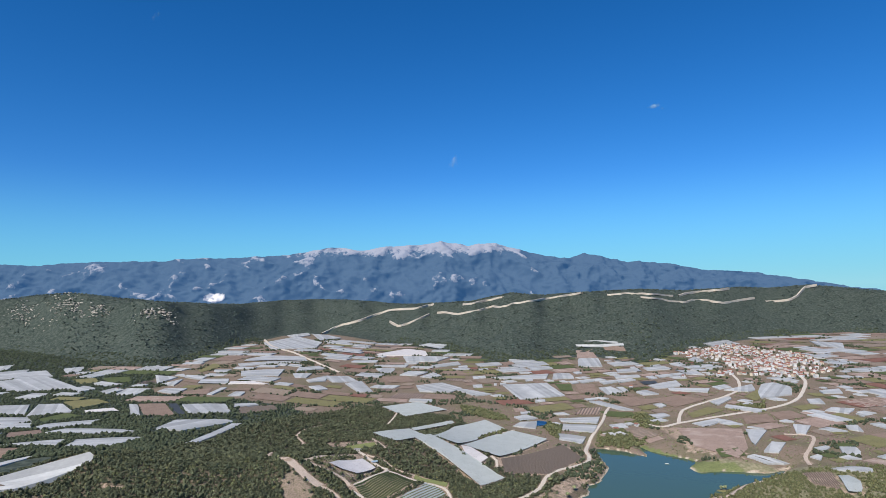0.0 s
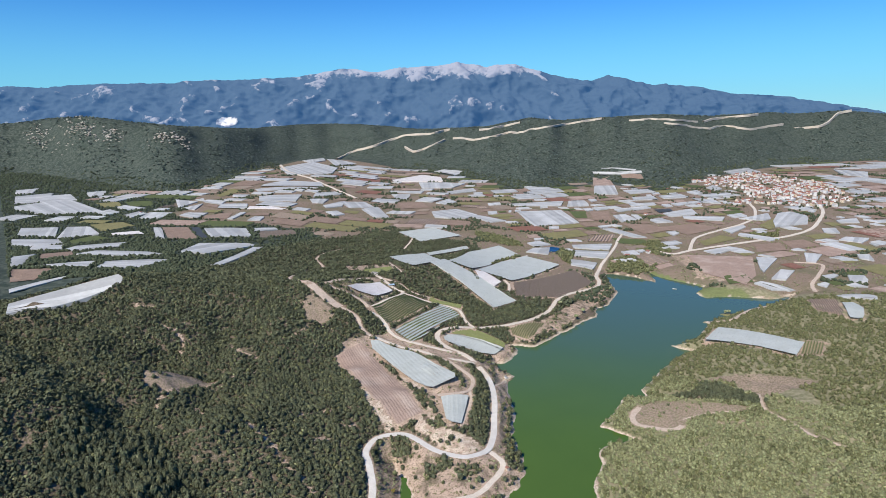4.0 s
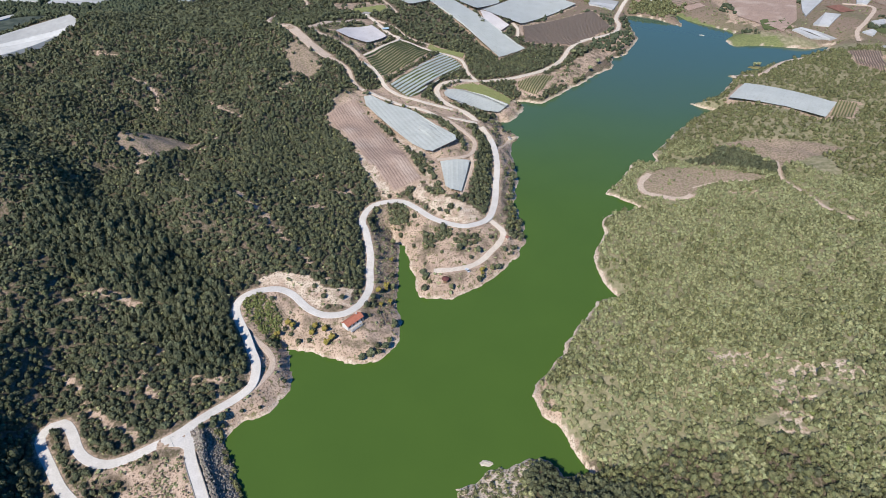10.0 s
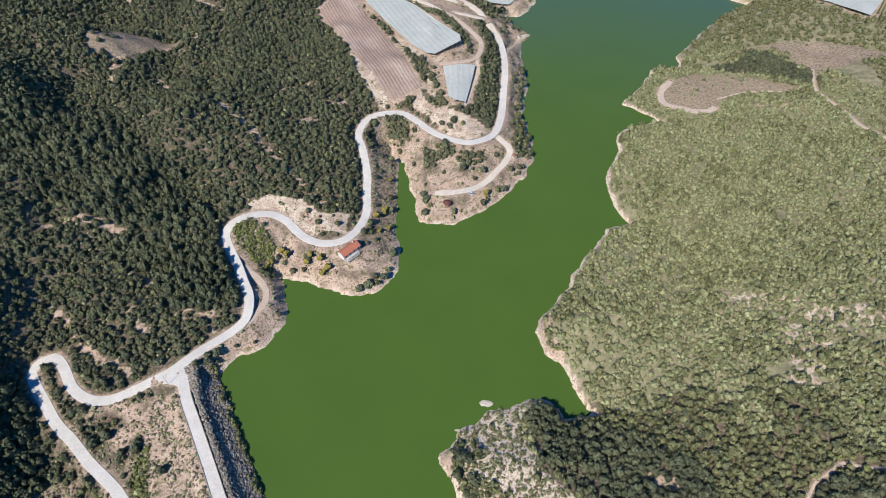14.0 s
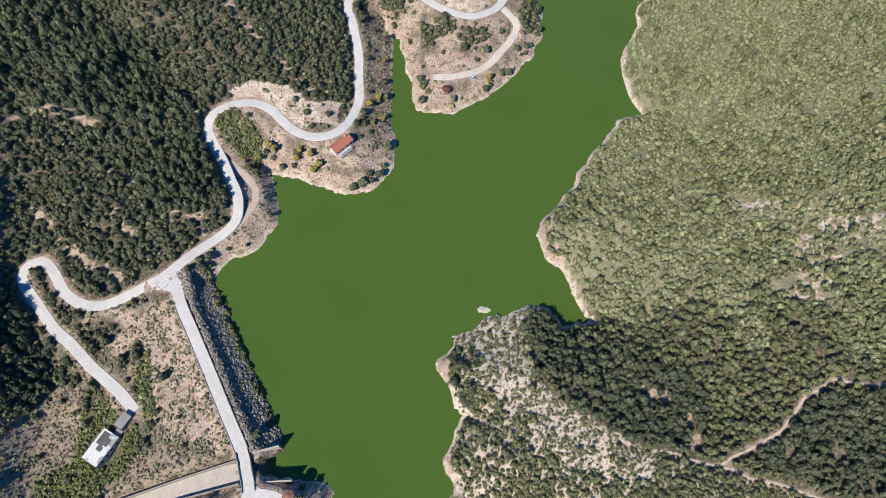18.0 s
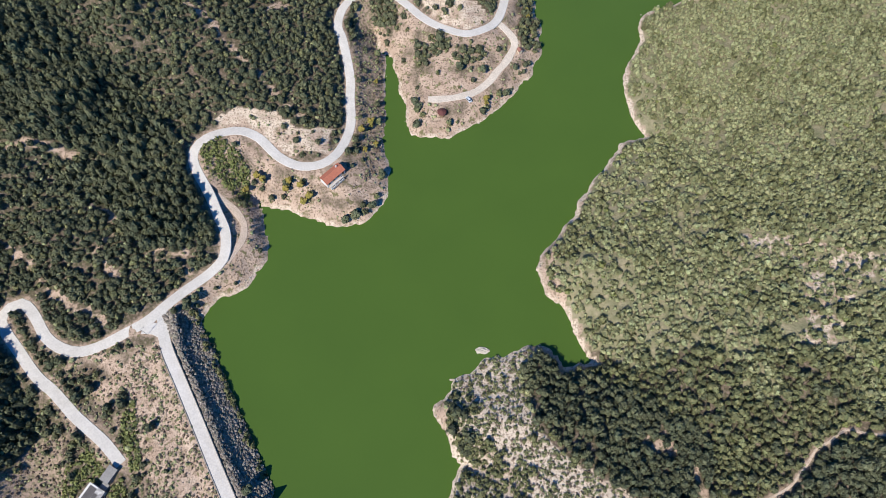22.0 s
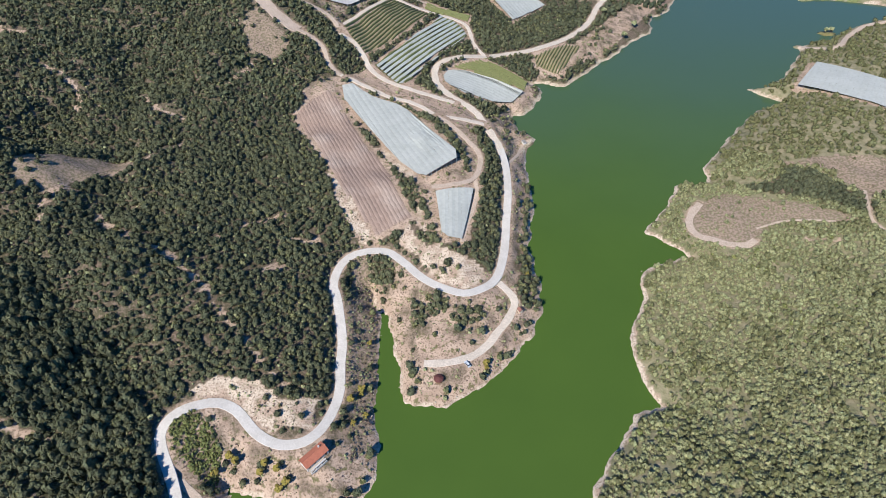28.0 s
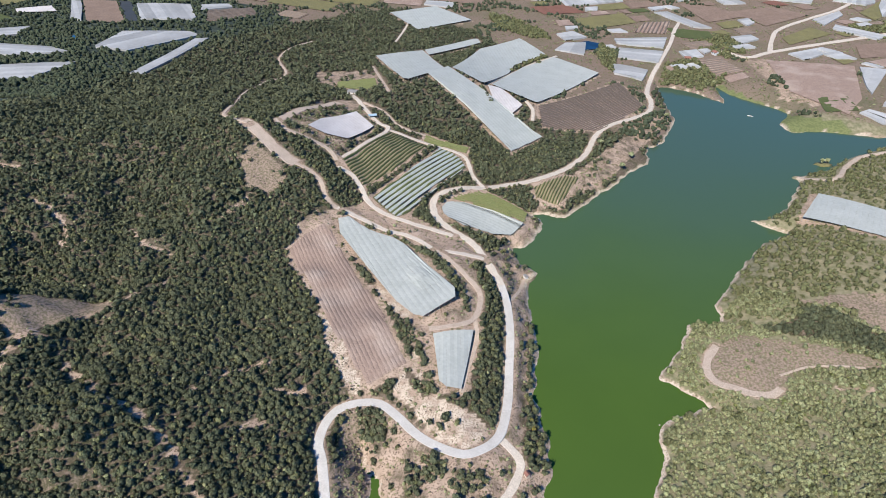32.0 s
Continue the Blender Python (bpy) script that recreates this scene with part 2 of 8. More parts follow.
def ground_material():
    """Forest floor, bare tan earth, dry grass of the plain and haze-tinted wooded hills, mixed by the plan's shares
    stored on the sheet.
    """
    m = bpy.data.materials.new("ground_earth")
    m.use_nodes = True
    n, l = m.node_tree.nodes, m.node_tree.links
    bsdf = n["Principled BSDF"]
    bsdf.inputs["Roughness"].default_value = 0.95
    bsdf.inputs["Specular IOR Level"].default_value = 0.1
    geo = n.new("ShaderNodeNewGeometry")

    def noise_at(scale, detail=6.0):
        t = n.new("ShaderNodeTexNoise")
        t.inputs["Scale"].default_value, t.inputs["Detail"].default_value = 1 / scale, detail
        l.new(geo.outputs["Position"], t.inputs["Vector"])
        return t.outputs["Fac"]

    def stretch(v, lo, hi):
        r = n.new("ShaderNodeMapRange")
        r.inputs["From Min"].default_value, r.inputs["From Max"].default_value = lo, hi
        l.new(v, r.inputs["Value"])
        return r.outputs["Result"]

    def blend(f, x, y):
        k = n.new("ShaderNodeMix")
        k.data_type = "RGBA"
        for sock, v in ((k.inputs["Factor"], f), (k.inputs["A"], x), (k.inputs["B"], y)):
            if isinstance(v, tuple):
                sock.default_value = (*v, 1)
            else:
                l.new(v, sock)
        return k.outputs["Result"]

    def share(name, wobble=0.5):
        at = n.new("ShaderNodeAttribute")
        at.attribute_name = name
        add = n.new("ShaderNodeMath")
        add.operation = "ADD"
        l.new(at.outputs["Fac"], add.inputs[0])
        w = n.new("ShaderNodeMath")
        w.operation = "MULTIPLY_ADD"
        w.inputs[1].default_value, w.inputs[2].default_value = wobble, -wobble / 2
        l.new(noise_at(5.0), w.inputs[0])
        l.new(w.outputs[0], add.inputs[1])
        return stretch(add.outputs[0], 0.35, 0.65)

    floor = blend(stretch(noise_at(9), 0.35, 0.65), (0.12, 0.095, 0.068), (0.075, 0.075, 0.04))
    floor = blend(stretch(noise_at(1.3), 0.45, 0.7), floor, (0.24, 0.185, 0.15))
    bare = blend(stretch(noise_at(7), 0.35, 0.65), (0.49, 0.375, 0.295), (0.37, 0.275, 0.21))
    bare = blend(stretch(noise_at(1.1), 0.54, 0.6), bare, (0.23, 0.17, 0.125))
    bare = blend(stretch(noise_at(3.0), 0.56, 0.66), bare, (0.16, 0.145, 0.075))
    plain = blend(stretch(noise_at(60), 0.48, 0.68), (0.235, 0.175, 0.138), (0.16, 0.145, 0.092))
    plain = blend(stretch(noise_at(14), 0.5, 0.7), plain, (0.21, 0.165, 0.122))
    plain = blend(stretch(noise_at(2.2), 0.54, 0.62), plain, (0.12, 0.115, 0.06))
    # the blue share in these hill greens stands in for aerial haze
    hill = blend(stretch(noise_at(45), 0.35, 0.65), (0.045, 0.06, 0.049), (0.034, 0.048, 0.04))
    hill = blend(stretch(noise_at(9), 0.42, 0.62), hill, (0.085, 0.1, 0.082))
    floor = blend(share("open_hill", 0.3), floor, blend(stretch(noise_at(4), 0.35, 0.65), (0.3, 0.265, 0.175), (0.17, 0.17, 0.095)))
    col = blend(share("plain"), floor, plain)
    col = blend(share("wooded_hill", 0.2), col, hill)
    col = blend(share("bare"), col, bare)
    col = blend(share("pale_rock", 0.7), col, blend(stretch(noise_at(0.9), 0.5, 0.6), (0.6, 0.505, 0.405), (0.32, 0.25, 0.19)))
    col = blend(share("brown_brush", 0.5), col, blend(stretch(noise_at(1.4), 0.42, 0.6), (0.34, 0.255, 0.2), (0.19, 0.165, 0.105)))
    col = blend(share("lush", 0.3), col, blend(stretch(noise_at(2.5), 0.4, 0.6), (0.19, 0.21, 0.09), (0.14, 0.16, 0.07)))
    l.new(col, bsdf.inputs["Base Color"])
    k = n.new("ShaderNodeBump")
    k.inputs["Strength"].default_value, k.inputs["Distance"].default_value = 0.6, 0.7
    l.new(noise_at(1.1), k.inputs["Height"])
    l.new(k.outputs["Normal"], bsdf.inputs["Normal"])
    return m


def water_material():
    """Algae-green water near the dam, its base colour painted bluer towards the north bay for the sky's reflection; a
    faint chop.
    """
    m = mat("green_lake_water", (0.066, 0.121, 0.021), (0.061, 0.113, 0.02), 40, 0.06, 0.0, 1, 0.0, spec=0.5)
    n, l = m.node_tree.nodes, m.node_tree.links
    bsdf = n["Principled BSDF"]
    geo, k, t = n.new("ShaderNodeNewGeometry"), n.new("ShaderNodeBump"), n.new("ShaderNodeTexNoise")
    t.inputs["Scale"].default_value, t.inputs["Detail"].default_value = 0.35, 4
    k.inputs["Strength"].default_value, k.inputs["Distance"].default_value = 0.1, 0.2
    l.new(geo.outputs["Position"], t.inputs["Vector"])
    l.new(t.outputs["Fac"], k.inputs["Height"])
    l.new(k.outputs["Normal"], bsdf.inputs["Normal"])
    sep, r, big, add, mix = n.new("ShaderNodeSeparateXYZ"), n.new("ShaderNodeMapRange"), n.new("ShaderNodeTexNoise"), n.new("ShaderNodeMath"), n.new("ShaderNodeMix")
    l.new(geo.outputs["Position"], sep.inputs[0])
    l.new(geo.outputs["Position"], big.inputs["Vector"])
    big.inputs["Scale"].default_value = 0.006
    add.operation = "MULTIPLY_ADD"
    add.inputs[1].default_value = 160
    l.new(big.outputs["Fac"], add.inputs[0])
    l.new(sep.outputs["Y"], add.inputs[2])
    r.inputs["From Min"].default_value, r.inputs["From Max"].default_value = 380, 760
    r.interpolation_type = "SMOOTHSTEP"
    l.new(add.outputs[0], r.inputs["Value"])
    mix.data_type = "RGBA"
    l.new(r.outputs["Result"], mix.inputs["Factor"])
    l.new(bsdf.inputs["Base Color"].links[0].from_socket, mix.inputs["A"])
    # bluer base colour in place of sky mirrored at a low angle
    mix.inputs["B"].default_value = (0.06, 0.106, 0.072, 1)
    l.new(mix.outputs["Result"], bsdf.inputs["Base Color"])
    bsdf.inputs["IOR"].default_value = 1.35
    return m


def range_material():
    """The far range: aerial haze put in as blue base colour and blue emission; bare and pale along its crest."""
    m = bpy.data.materials.new("hazed_range")
    m.use_nodes = True
    n, l = m.node_tree.nodes, m.node_tree.links
    bsdf = n["Principled BSDF"]
    bsdf.inputs["Roughness"].default_value = 1
    bsdf.inputs["Specular IOR Level"].default_value = 0
    at = n.new("ShaderNodeAttribute")
    at.attribute_name = "rocky"
    geo = n.new("ShaderNodeNewGeometry")
    t = n.new("ShaderNodeTexNoise")
    t.inputs["Scale"].default_value, t.inputs["Detail"].default_value = 0.024, 13
    t.inputs["Roughness"].default_value = 0.68
    l.new(geo.outputs["Position"], t.inputs["Vector"])
    add = n.new("ShaderNodeMath")
    l.new(at.outputs["Fac"], add.inputs[0])
    l.new(t.outputs["Fac"], add.inputs[1])
    r = n.new("ShaderNodeMapRange")
    r.inputs["From Min"].default_value, r.inputs["From Max"].default_value = 0.77, 0.9
    l.new(add.outputs[0], r.inputs["Value"])
    k = n.new("ShaderNodeMix")
    k.data_type = "RGBA"
    # base colours leaned towards blue for the haze
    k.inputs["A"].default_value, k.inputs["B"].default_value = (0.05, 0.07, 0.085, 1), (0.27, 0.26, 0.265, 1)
    l.new(r.outputs["Result"], k.inputs["Factor"])
    scar, pit = n.new("ShaderNodeMix"), n.new("ShaderNodeAttribute")
    scar.data_type = "RGBA"
    pit.attribute_name = "quarry"
    scar.inputs["B"].default_value = (0.8, 0.74, 0.68, 1)
    l.new(pit.outputs["Fac"], scar.inputs["Factor"])
    l.new(k.outputs["Result"], scar.inputs["A"])
    l.new(scar.outputs["Result"], bsdf.inputs["Base Color"])
    dent = n.new("ShaderNodeBump")
    dent.inputs["Strength"].default_value, dent.inputs["Distance"].default_value = 0.45, 22
    l.new(t.outputs["Fac"], dent.inputs["Height"])
    l.new(dent.outputs["Normal"], bsdf.inputs["Normal"])
    # blue glow painted on for the air between; the slope itself emits nothing
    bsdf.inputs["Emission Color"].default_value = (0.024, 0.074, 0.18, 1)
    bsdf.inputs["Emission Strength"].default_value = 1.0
    return m


VINE_SOIL = mat("tan_vineyard_soil", (0.3, 0.25, 0.16), (0.22, 0.19, 0.11), 5, 0.95, 0.3, 0.4, 0.3)
TAR = mat("dark_tar", (0.09, 0.085, 0.085), (0.14, 0.13, 0.13), 1.5, 0.9, 0.1, 0.3, 0.3)
POND_ALGAE = mat("olive_pond_water", (0.11, 0.105, 0.022), (0.075, 0.08, 0.016), 5, 0.1, 0.0, 1, 0.2, spec=0.5)
POND_BLUE = mat("deep_blue_pond_water", (0.012, 0.022, 0.03), (0.009, 0.016, 0.024), 5, 0.05, 0.0, 1, 0.0, spec=0.5)
PALE_CUT = mat("pale_cut_earth", (0.62, 0.54, 0.45), (0.5, 0.43, 0.35), 30, 0.95, 0.0, 1, 0.2)
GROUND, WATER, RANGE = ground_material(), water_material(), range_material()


# ---- the lie of the land ----
# waterline of the reservoir, in metres
SHORE_DAM = [
    (-30, -70), (-36, -30), (-42.8, -1), (-45.3, 7.2), (-46.4, 14.7), (-52.7, 17.4), (-63.8, 18.2), (-79.6, 17.2), (-82.9, 27.5),
    (-72.2, 31.2), (-78.7, 40), (-84.3, 53.8), (-89.4, 62.9), (-98.1, 77.7), (-106, 94.6), (-114.6, 109.2), (-112.1, 116.8),
    (-105.9, 122.1), (-98, 126.3), (-92.4, 131.7), (-87.1, 142.4), (-87.4, 152.3), (-91.5, 162.5), (-96, 174.7), (-86.2, 173),
    (-72, 167.2), (-58.2, 162.8), (-47.6, 160.9), (-40.3, 163), (-31.8, 171.1), (-27.2, 184.4), (-28.3, 197.3), (-32.1, 212.5),
    (-31.4, 232.3),
]
SHORE_PENINSULA = [
    (-32.3, 238.2), (-32.7, 258.2), (-33.4, 273.9), (-38.7, 282.2), (-41.1, 290.7), (-35.2, 280.1), (-28.1, 273.2), (-26.4, 258.3),
    (-20.3, 240.1), (-19, 226.4), (-17.1, 219.3), (-8.4, 217.5), (3.1, 215.7), (7.4, 220.1), (22, 226.8), (32.8, 237), (42.8, 249.5),
    (53.3, 262.7), (58.9, 276.7), (60.9, 295.8), (58.3, 314.1), (56.1, 328.7), (59.9, 349.5), (63.4, 366.2), (62.3, 396.3), (62, 415.8),
    (60.3, 435.3), (72.6, 446.3), (59, 457.5), (56.1, 478.8), (67.6, 478.9), (78.9, 500), (86, 513.3), (76.7, 526.9), (86.8, 528.9),
    (105.6, 522.5), (128.9, 546.4), (142.1, 564.5), (157.4, 577.2),
]
SHORE_NORTH = [
    (176.6, 600), (203.4, 623.5), (210.3, 654.8), (229.9, 668.3), (261.6, 726.9), (264.3, 768.1), (271.5, 833.2), (283.7, 833.4),
    (313.1, 814.1), (338, 777.7), (346.5, 844.2), (353.3, 808.9), (366.8, 790.5), (388.3, 769.5), (400.2, 747.7), (374.9, 720.4),
    (377.6, 696.6), (410.5, 701.3), (437.4, 694.3), (472.2, 684.4), (510.6, 703.3), (487.8, 681), (439.5, 651.5), (398.8, 630.4),
    (370.8, 609.8), (342, 598.5), (319.7, 565.7), (298.6, 539), (279, 522.5), (261.8, 519.8), (270.7, 509.5), (285, 500.8), (254.6, 483.4),
    (234.8, 462.1), (216.1, 442.1), (191.9, 411.1), (189, 393.5), (166.9, 390.8), (152.5, 367.4), (132.2, 343), (145.6, 333.2),
    (157.3, 321.1), (136.1, 315.6), (123.1, 310), (119.7, 287.4),
]
SHORE_EAST = [
    (105.8, 258.9), (106.6, 235.9), (110.2, 225.8), (112.3, 216.8), (99.3, 213.9), (94.6, 205.4), (88.1, 196.6), (80.4, 187.3),
    (74, 176.4), (67.2, 165.8), (59.9, 155.5), (51, 145.4), (48.3, 137.2), (51.4, 126.1), (58, 118.4), (63, 110.9), (64.6, 102),
    (71.1, 91.9), (66.8, 89), (58.6, 87.5), (54.9, 93.2), (49.7, 98.3), (42.9, 98.8), (33.2, 95.8), (23.6, 92.9), (15.3, 87.1),
    (5.3, 82.8), (4.5, 78.1), (-3.9, 70.9), (0.7, 62.4), (4.6, 52), (9.7, 44.5), (4.6, 37), (1.7, 24.9), (4.7, 17.9), (5, 13.1),
    (1.1, 9.6), (0.6, 5), (3.5, 2.1), (8.3, 0.6), (11.7, 1.2), (14, 4.1), (16.3, 4.1), (16.7, -0.2), (20.6, -4.4), (24, -9), (18, -30), (6, -70),
]
# bearing from north in degrees, distance of the foot and of the crest, height of the crest
RIDGE = [
    (-38.8, 2764, 3364, 224),
    (-34.8, 2870, 3470, 231),
    (-32.5, 2583, 3183, 250),
    (-30.0, 2272, 2872, 256),
    (-27.2, 2074, 2674, 234),
    (-23.7, 1837, 2437, 215),
    (-20.6, 2043, 2643, 202),
    (-16.7, 2459, 3059, 188),
    (-13.2, 2911, 3511, 197),
    (-9.9, 2950, 3550, 198),
    (-5.4, 2697, 3297, 191),
    (-1.6, 2449, 3049, 193),
    (1.1, 2270, 2871, 197),
    (4.4, 2040, 2746, 207),
    (8.4, 1779, 2602, 243),
    (11.4, 1907, 2638, 231),
    (15.3, 2074, 2683, 241),
    (20.3, 1844, 2717, 249),
    (23.9, 2238, 2968, 238),
    (28.5, 2696, 3296, 249),
    (30.6, 2862, 3462, 240),
    (33.5, 3086, 3686, 254),
    (38.6, 3139, 3739, 216),
    (43.0, 3083, 3683, 204),
]
# rises of the ground: centre and height
KNOLLS_WEST = [
    (-44, 312, 0.8), (33, 282, -2.7), (13, 376, 16.8), (-79, 478, -10.6), (36, 540, 7.3), (114, 560, -4.0),
    (159, 653, -1.0), (103, 696, -1.4), (-9, 737, 23.5), (-119, 512, 13.6), (-173, 532, 44.5), (-358, 515, 50.2),
    (-218, 378, -6.1), (-145, 397, -2.5), (-85, 396, -1.4), (-276, 465, 1.9), (-130, 292, 15.3), (-200, 311, 16.3),
    (-298, 305, 25.0), (-163, 231, 1.2), (-166, 165, -9.6), (-126, 132, 19.5), (-180, 93, -5.8), (-84, 20, 10.4),
    (-150, 31, -13.6), (-55, 189, -4.4), (-96, 230, -3.3), (-200, 10, -22.8), (-250, 70, 0.6), (-260, 20, 2.5),
    (-300, 150, 5.1), (-280, 220, 5.5), (-400, 300, 30.6), (-400, 150, 21.7), (-30, 420, 2.9), (-250, 650, 12.8),
    (-100, 640, 16.1),
]
KNOLLS_EAST = [
    (100, 121, 9.3), (161, 98, 9.3), (112, 23.5, -5.3), (58, 47, -1.3), (219, 270, -2.9), (269, 242, 6.7),
    (282, 355, 1.3), (229, 452, 13.2), (291, 413, -0.9), (224, 382, -2.2), (162, 347, -6.4), (310, 530, 3.2),
    (400, 608, 1.0), (145, 220, 0.1), (240, 100, 8.4), (200, 0, -8.7), (100, -40, 9.2), (300, 0, 5.8),
    (400, 300, 7.4), (400, 450, -4.0),
]
KNOLLS_WIDE = [
    (270, 950, -9.8), (500, 820, 5.7), (800, 1127, 8.7), (820, 1394, 4.9), (-300, 815, 9.5), (-600, 1000, -1.0),
    (400, 1130, -3.0), (100, 900, 7.6), (-600, 600, 32.1), (-700, 300, 60.5), (600, 400, 0.7), (700, 100, 17.9),
    (-400, -200, 37.5), (300, -250, 26.4), (0, -300, 11.0),
]


def smooth(a, b, v):
    u = np.clip((v - a) / (b - a), 0, 1)
    return u * u * (3 - 2 * u)


def to_path(x, y, pts, closed=False):
    """Distance of places to a polyline, and how far along it the nearest spot lies (segment number + share)."""
    best = np.full(x.shape, 1e9)
    along = np.zeros(x.shape)
    ends = zip(pts, pts[1:] + pts[:1]) if closed else zip(pts[:-1], pts[1:])
    for n, ((ax, ay), (bx, by)) in enumerate(ends):
        dx, dy = bx - ax, by - ay
        u = np.clip(((x - ax) * dx + (y - ay) * dy) / (dx * dx + dy * dy + 1e-9), 0, 1)
        d = np.hypot(x - ax - u * dx, y - ay - u * dy)
        near = d < best
        best[near] = d[near]
        along[near] = (n + u)[near]
    return best, along


def inside(x, y, pts):
    hit = np.zeros(x.shape, bool)
    for (ax, ay), (bx, by) in zip(pts, pts[1:] + pts[:1]):
        if ay != by:
            hit ^= ((ay > y) != (by > y)) & (x < (bx - ax) * (y - ay) / (by - ay) + ax)
    return hit


SHORE = SHORE_DAM + SHORE_PENINSULA + SHORE_NORTH + SHORE_EAST


def shore_distance(x, y):
    """Metres from the waterline: positive on land, negative over water."""
    out = np.full(x.shape, 400.0)
    near = (x > -520) & (x < 920) & (y > -480) & (y < 1250)
    xs = x[near] + 1.3 * np.sin(y[near] * 0.31) * np.sin(x[near] * 0.23 + 1) + 0.5 * np.sin(y[near] * 0.9 + x[near] * 0.7)
    ys = y[near] + 1.3 * np.sin(x[near] * 0.29 + 2) * np.sin(y[near] * 0.19) + 0.5 * np.sin(x[near] * 1.1 - y[near] * 0.6)
    d, _ = to_path(xs, ys, SHORE, True)
    out[near] = np.where(inside(xs, ys, SHORE), -d, d)
    return out


def relief(x, y, size, seed):
    """Rolling unevenness of about that size, from -1 to 1."""
    out = 0
    for k in range(5):
        a = seed * 1.7 + k * 2.4
        f = 2 * math.pi / size * (0.6 + 0.28 * k)
        out = out + np.sin(f * (x * math.cos(a) + y * math.sin(a)) + seed * 3.1 + k * k) / 5 * 1.6
    return np.clip(out, -1, 1)


DAM_A, DAM_B, DAM_TOP = (-134, 112), (-81.5, 24), 8.6


def base_height(x, y):
    h = 8 + 37 * smooth(500, 2000, y) + 22 * smooth(-100, -450, x) * smooth(450, 750, y) + 12 * smooth(250, 600, x) * (1 - smooth(400, 700, y))
    r, az = np.hypot(x, y + 136), np.degrees(np.arctan2(x, y + 136))
    t = np.array(RIDGE)
    foot, crest, top = (np.interp(az, t[:, 0], t[:, k]) for k in (1, 2, 3))
    crest = crest + 60 * np.sin(az * 1.1) + 40 * np.sin(az * 2.3)
    u = np.clip((r - foot) / (crest - foot), 0, 1)
    rise = u ** 1.15
    gully = relief(x, y, 420, 3) * 20 + relief(x, y, 170, 5) * 8 + relief(x, y, 75, 9) * 3
    far = (top - 45) * rise + gully * np.sin(np.pi * u) * (1 - 0.75 * u)
    far = far * (1 - 0.55 * smooth(0, 1500, r - crest))
    return h + far * (y > 300)


def hills(x, y):
    out = 0
    for group, wide in ((KNOLLS_WEST, 75.0), (KNOLLS_EAST, 85.0), (KNOLLS_WIDE, 190.0)):
        for cx, cy, up in group:
            out = out + up * np.exp(-((x - cx) ** 2 + (y - cy) ** 2) / (2 * wide * wide))
    return out


def height(x, y, d=None):
    """The lie of the land, without roads."""
    x, y = np.asarray(x, float), np.asarray(y, float)
    d = shore_distance(x, y) if d is None else d
    rise = 1 - np.exp(-np.clip(d, 0, None) / 22)
    h = base_height(x, y) + hills(x, y)
    h = h + (relief(x, y, 90, 1) * 2.2 + relief(x, y, 35, 2) * 0.9) * smooth(20, 80, d) * (1 - 0.9 * smooth(560, 800, y))
    h = h + 34 * smooth(0, 44, np.interp(y, [0, 60, 110], [-165, -182, -206]) - x) * np.exp(-(((y - 70) / 80) ** 2)) - 3.6 * np.exp(-((x + 149) ** 2 + (y - 30) ** 2) / 900) + relief(x, y, 130, 6) * 9 * smooth(-110, -200, x) * smooth(150, 230, y) * (1 - smooth(480, 600, y))
    h = h * (1 - 0.72 * np.exp(-((x - 20) ** 2 + (y - 88) ** 2) / 1000))
    folds = smooth(-138, -165, x) * smooth(120, 160, y) * (1 - smooth(450, 520, y))
    h = h + folds * (relief(x, y, 62, 31) * 3.6 + relief(x, y, 29, 32) * 1.5)
    h = h * rise + np.clip(d, 0, 1.5) * 0.35
    # the dam: a flat crest, a long dry slope and a steep wet one
    ax, ay = DAM_A
    bx, by = DAM_B
    run = math.hypot(bx - ax, by - ay)
    ux, uy = (bx - ax) / run, (by - ay) / run
    s, w = (x - ax) * ux + (y - ay) * uy, (x - ax) * -uy + (y - ay) * ux
    wall = np.where(w > 0, DAM_TOP - np.clip(w - 3.2, 0, None) / 1.45, DAM_TOP - np.clip(-w - 3.6, 0, None) / 2.3)
    h = np.where((s > -6) & (s < run + 2), np.maximum(np.where(d < 0, -3.0, h), np.where(w > 0, wall, np.maximum(wall, -7.5))), h)
    return np.where((d < 0) & (h < 0.05), np.maximum(-3.0, d * 0.6), h)


ROADS, PLOTS_NEAR, PLOTS_FAR, ZONES = [], [], [], []
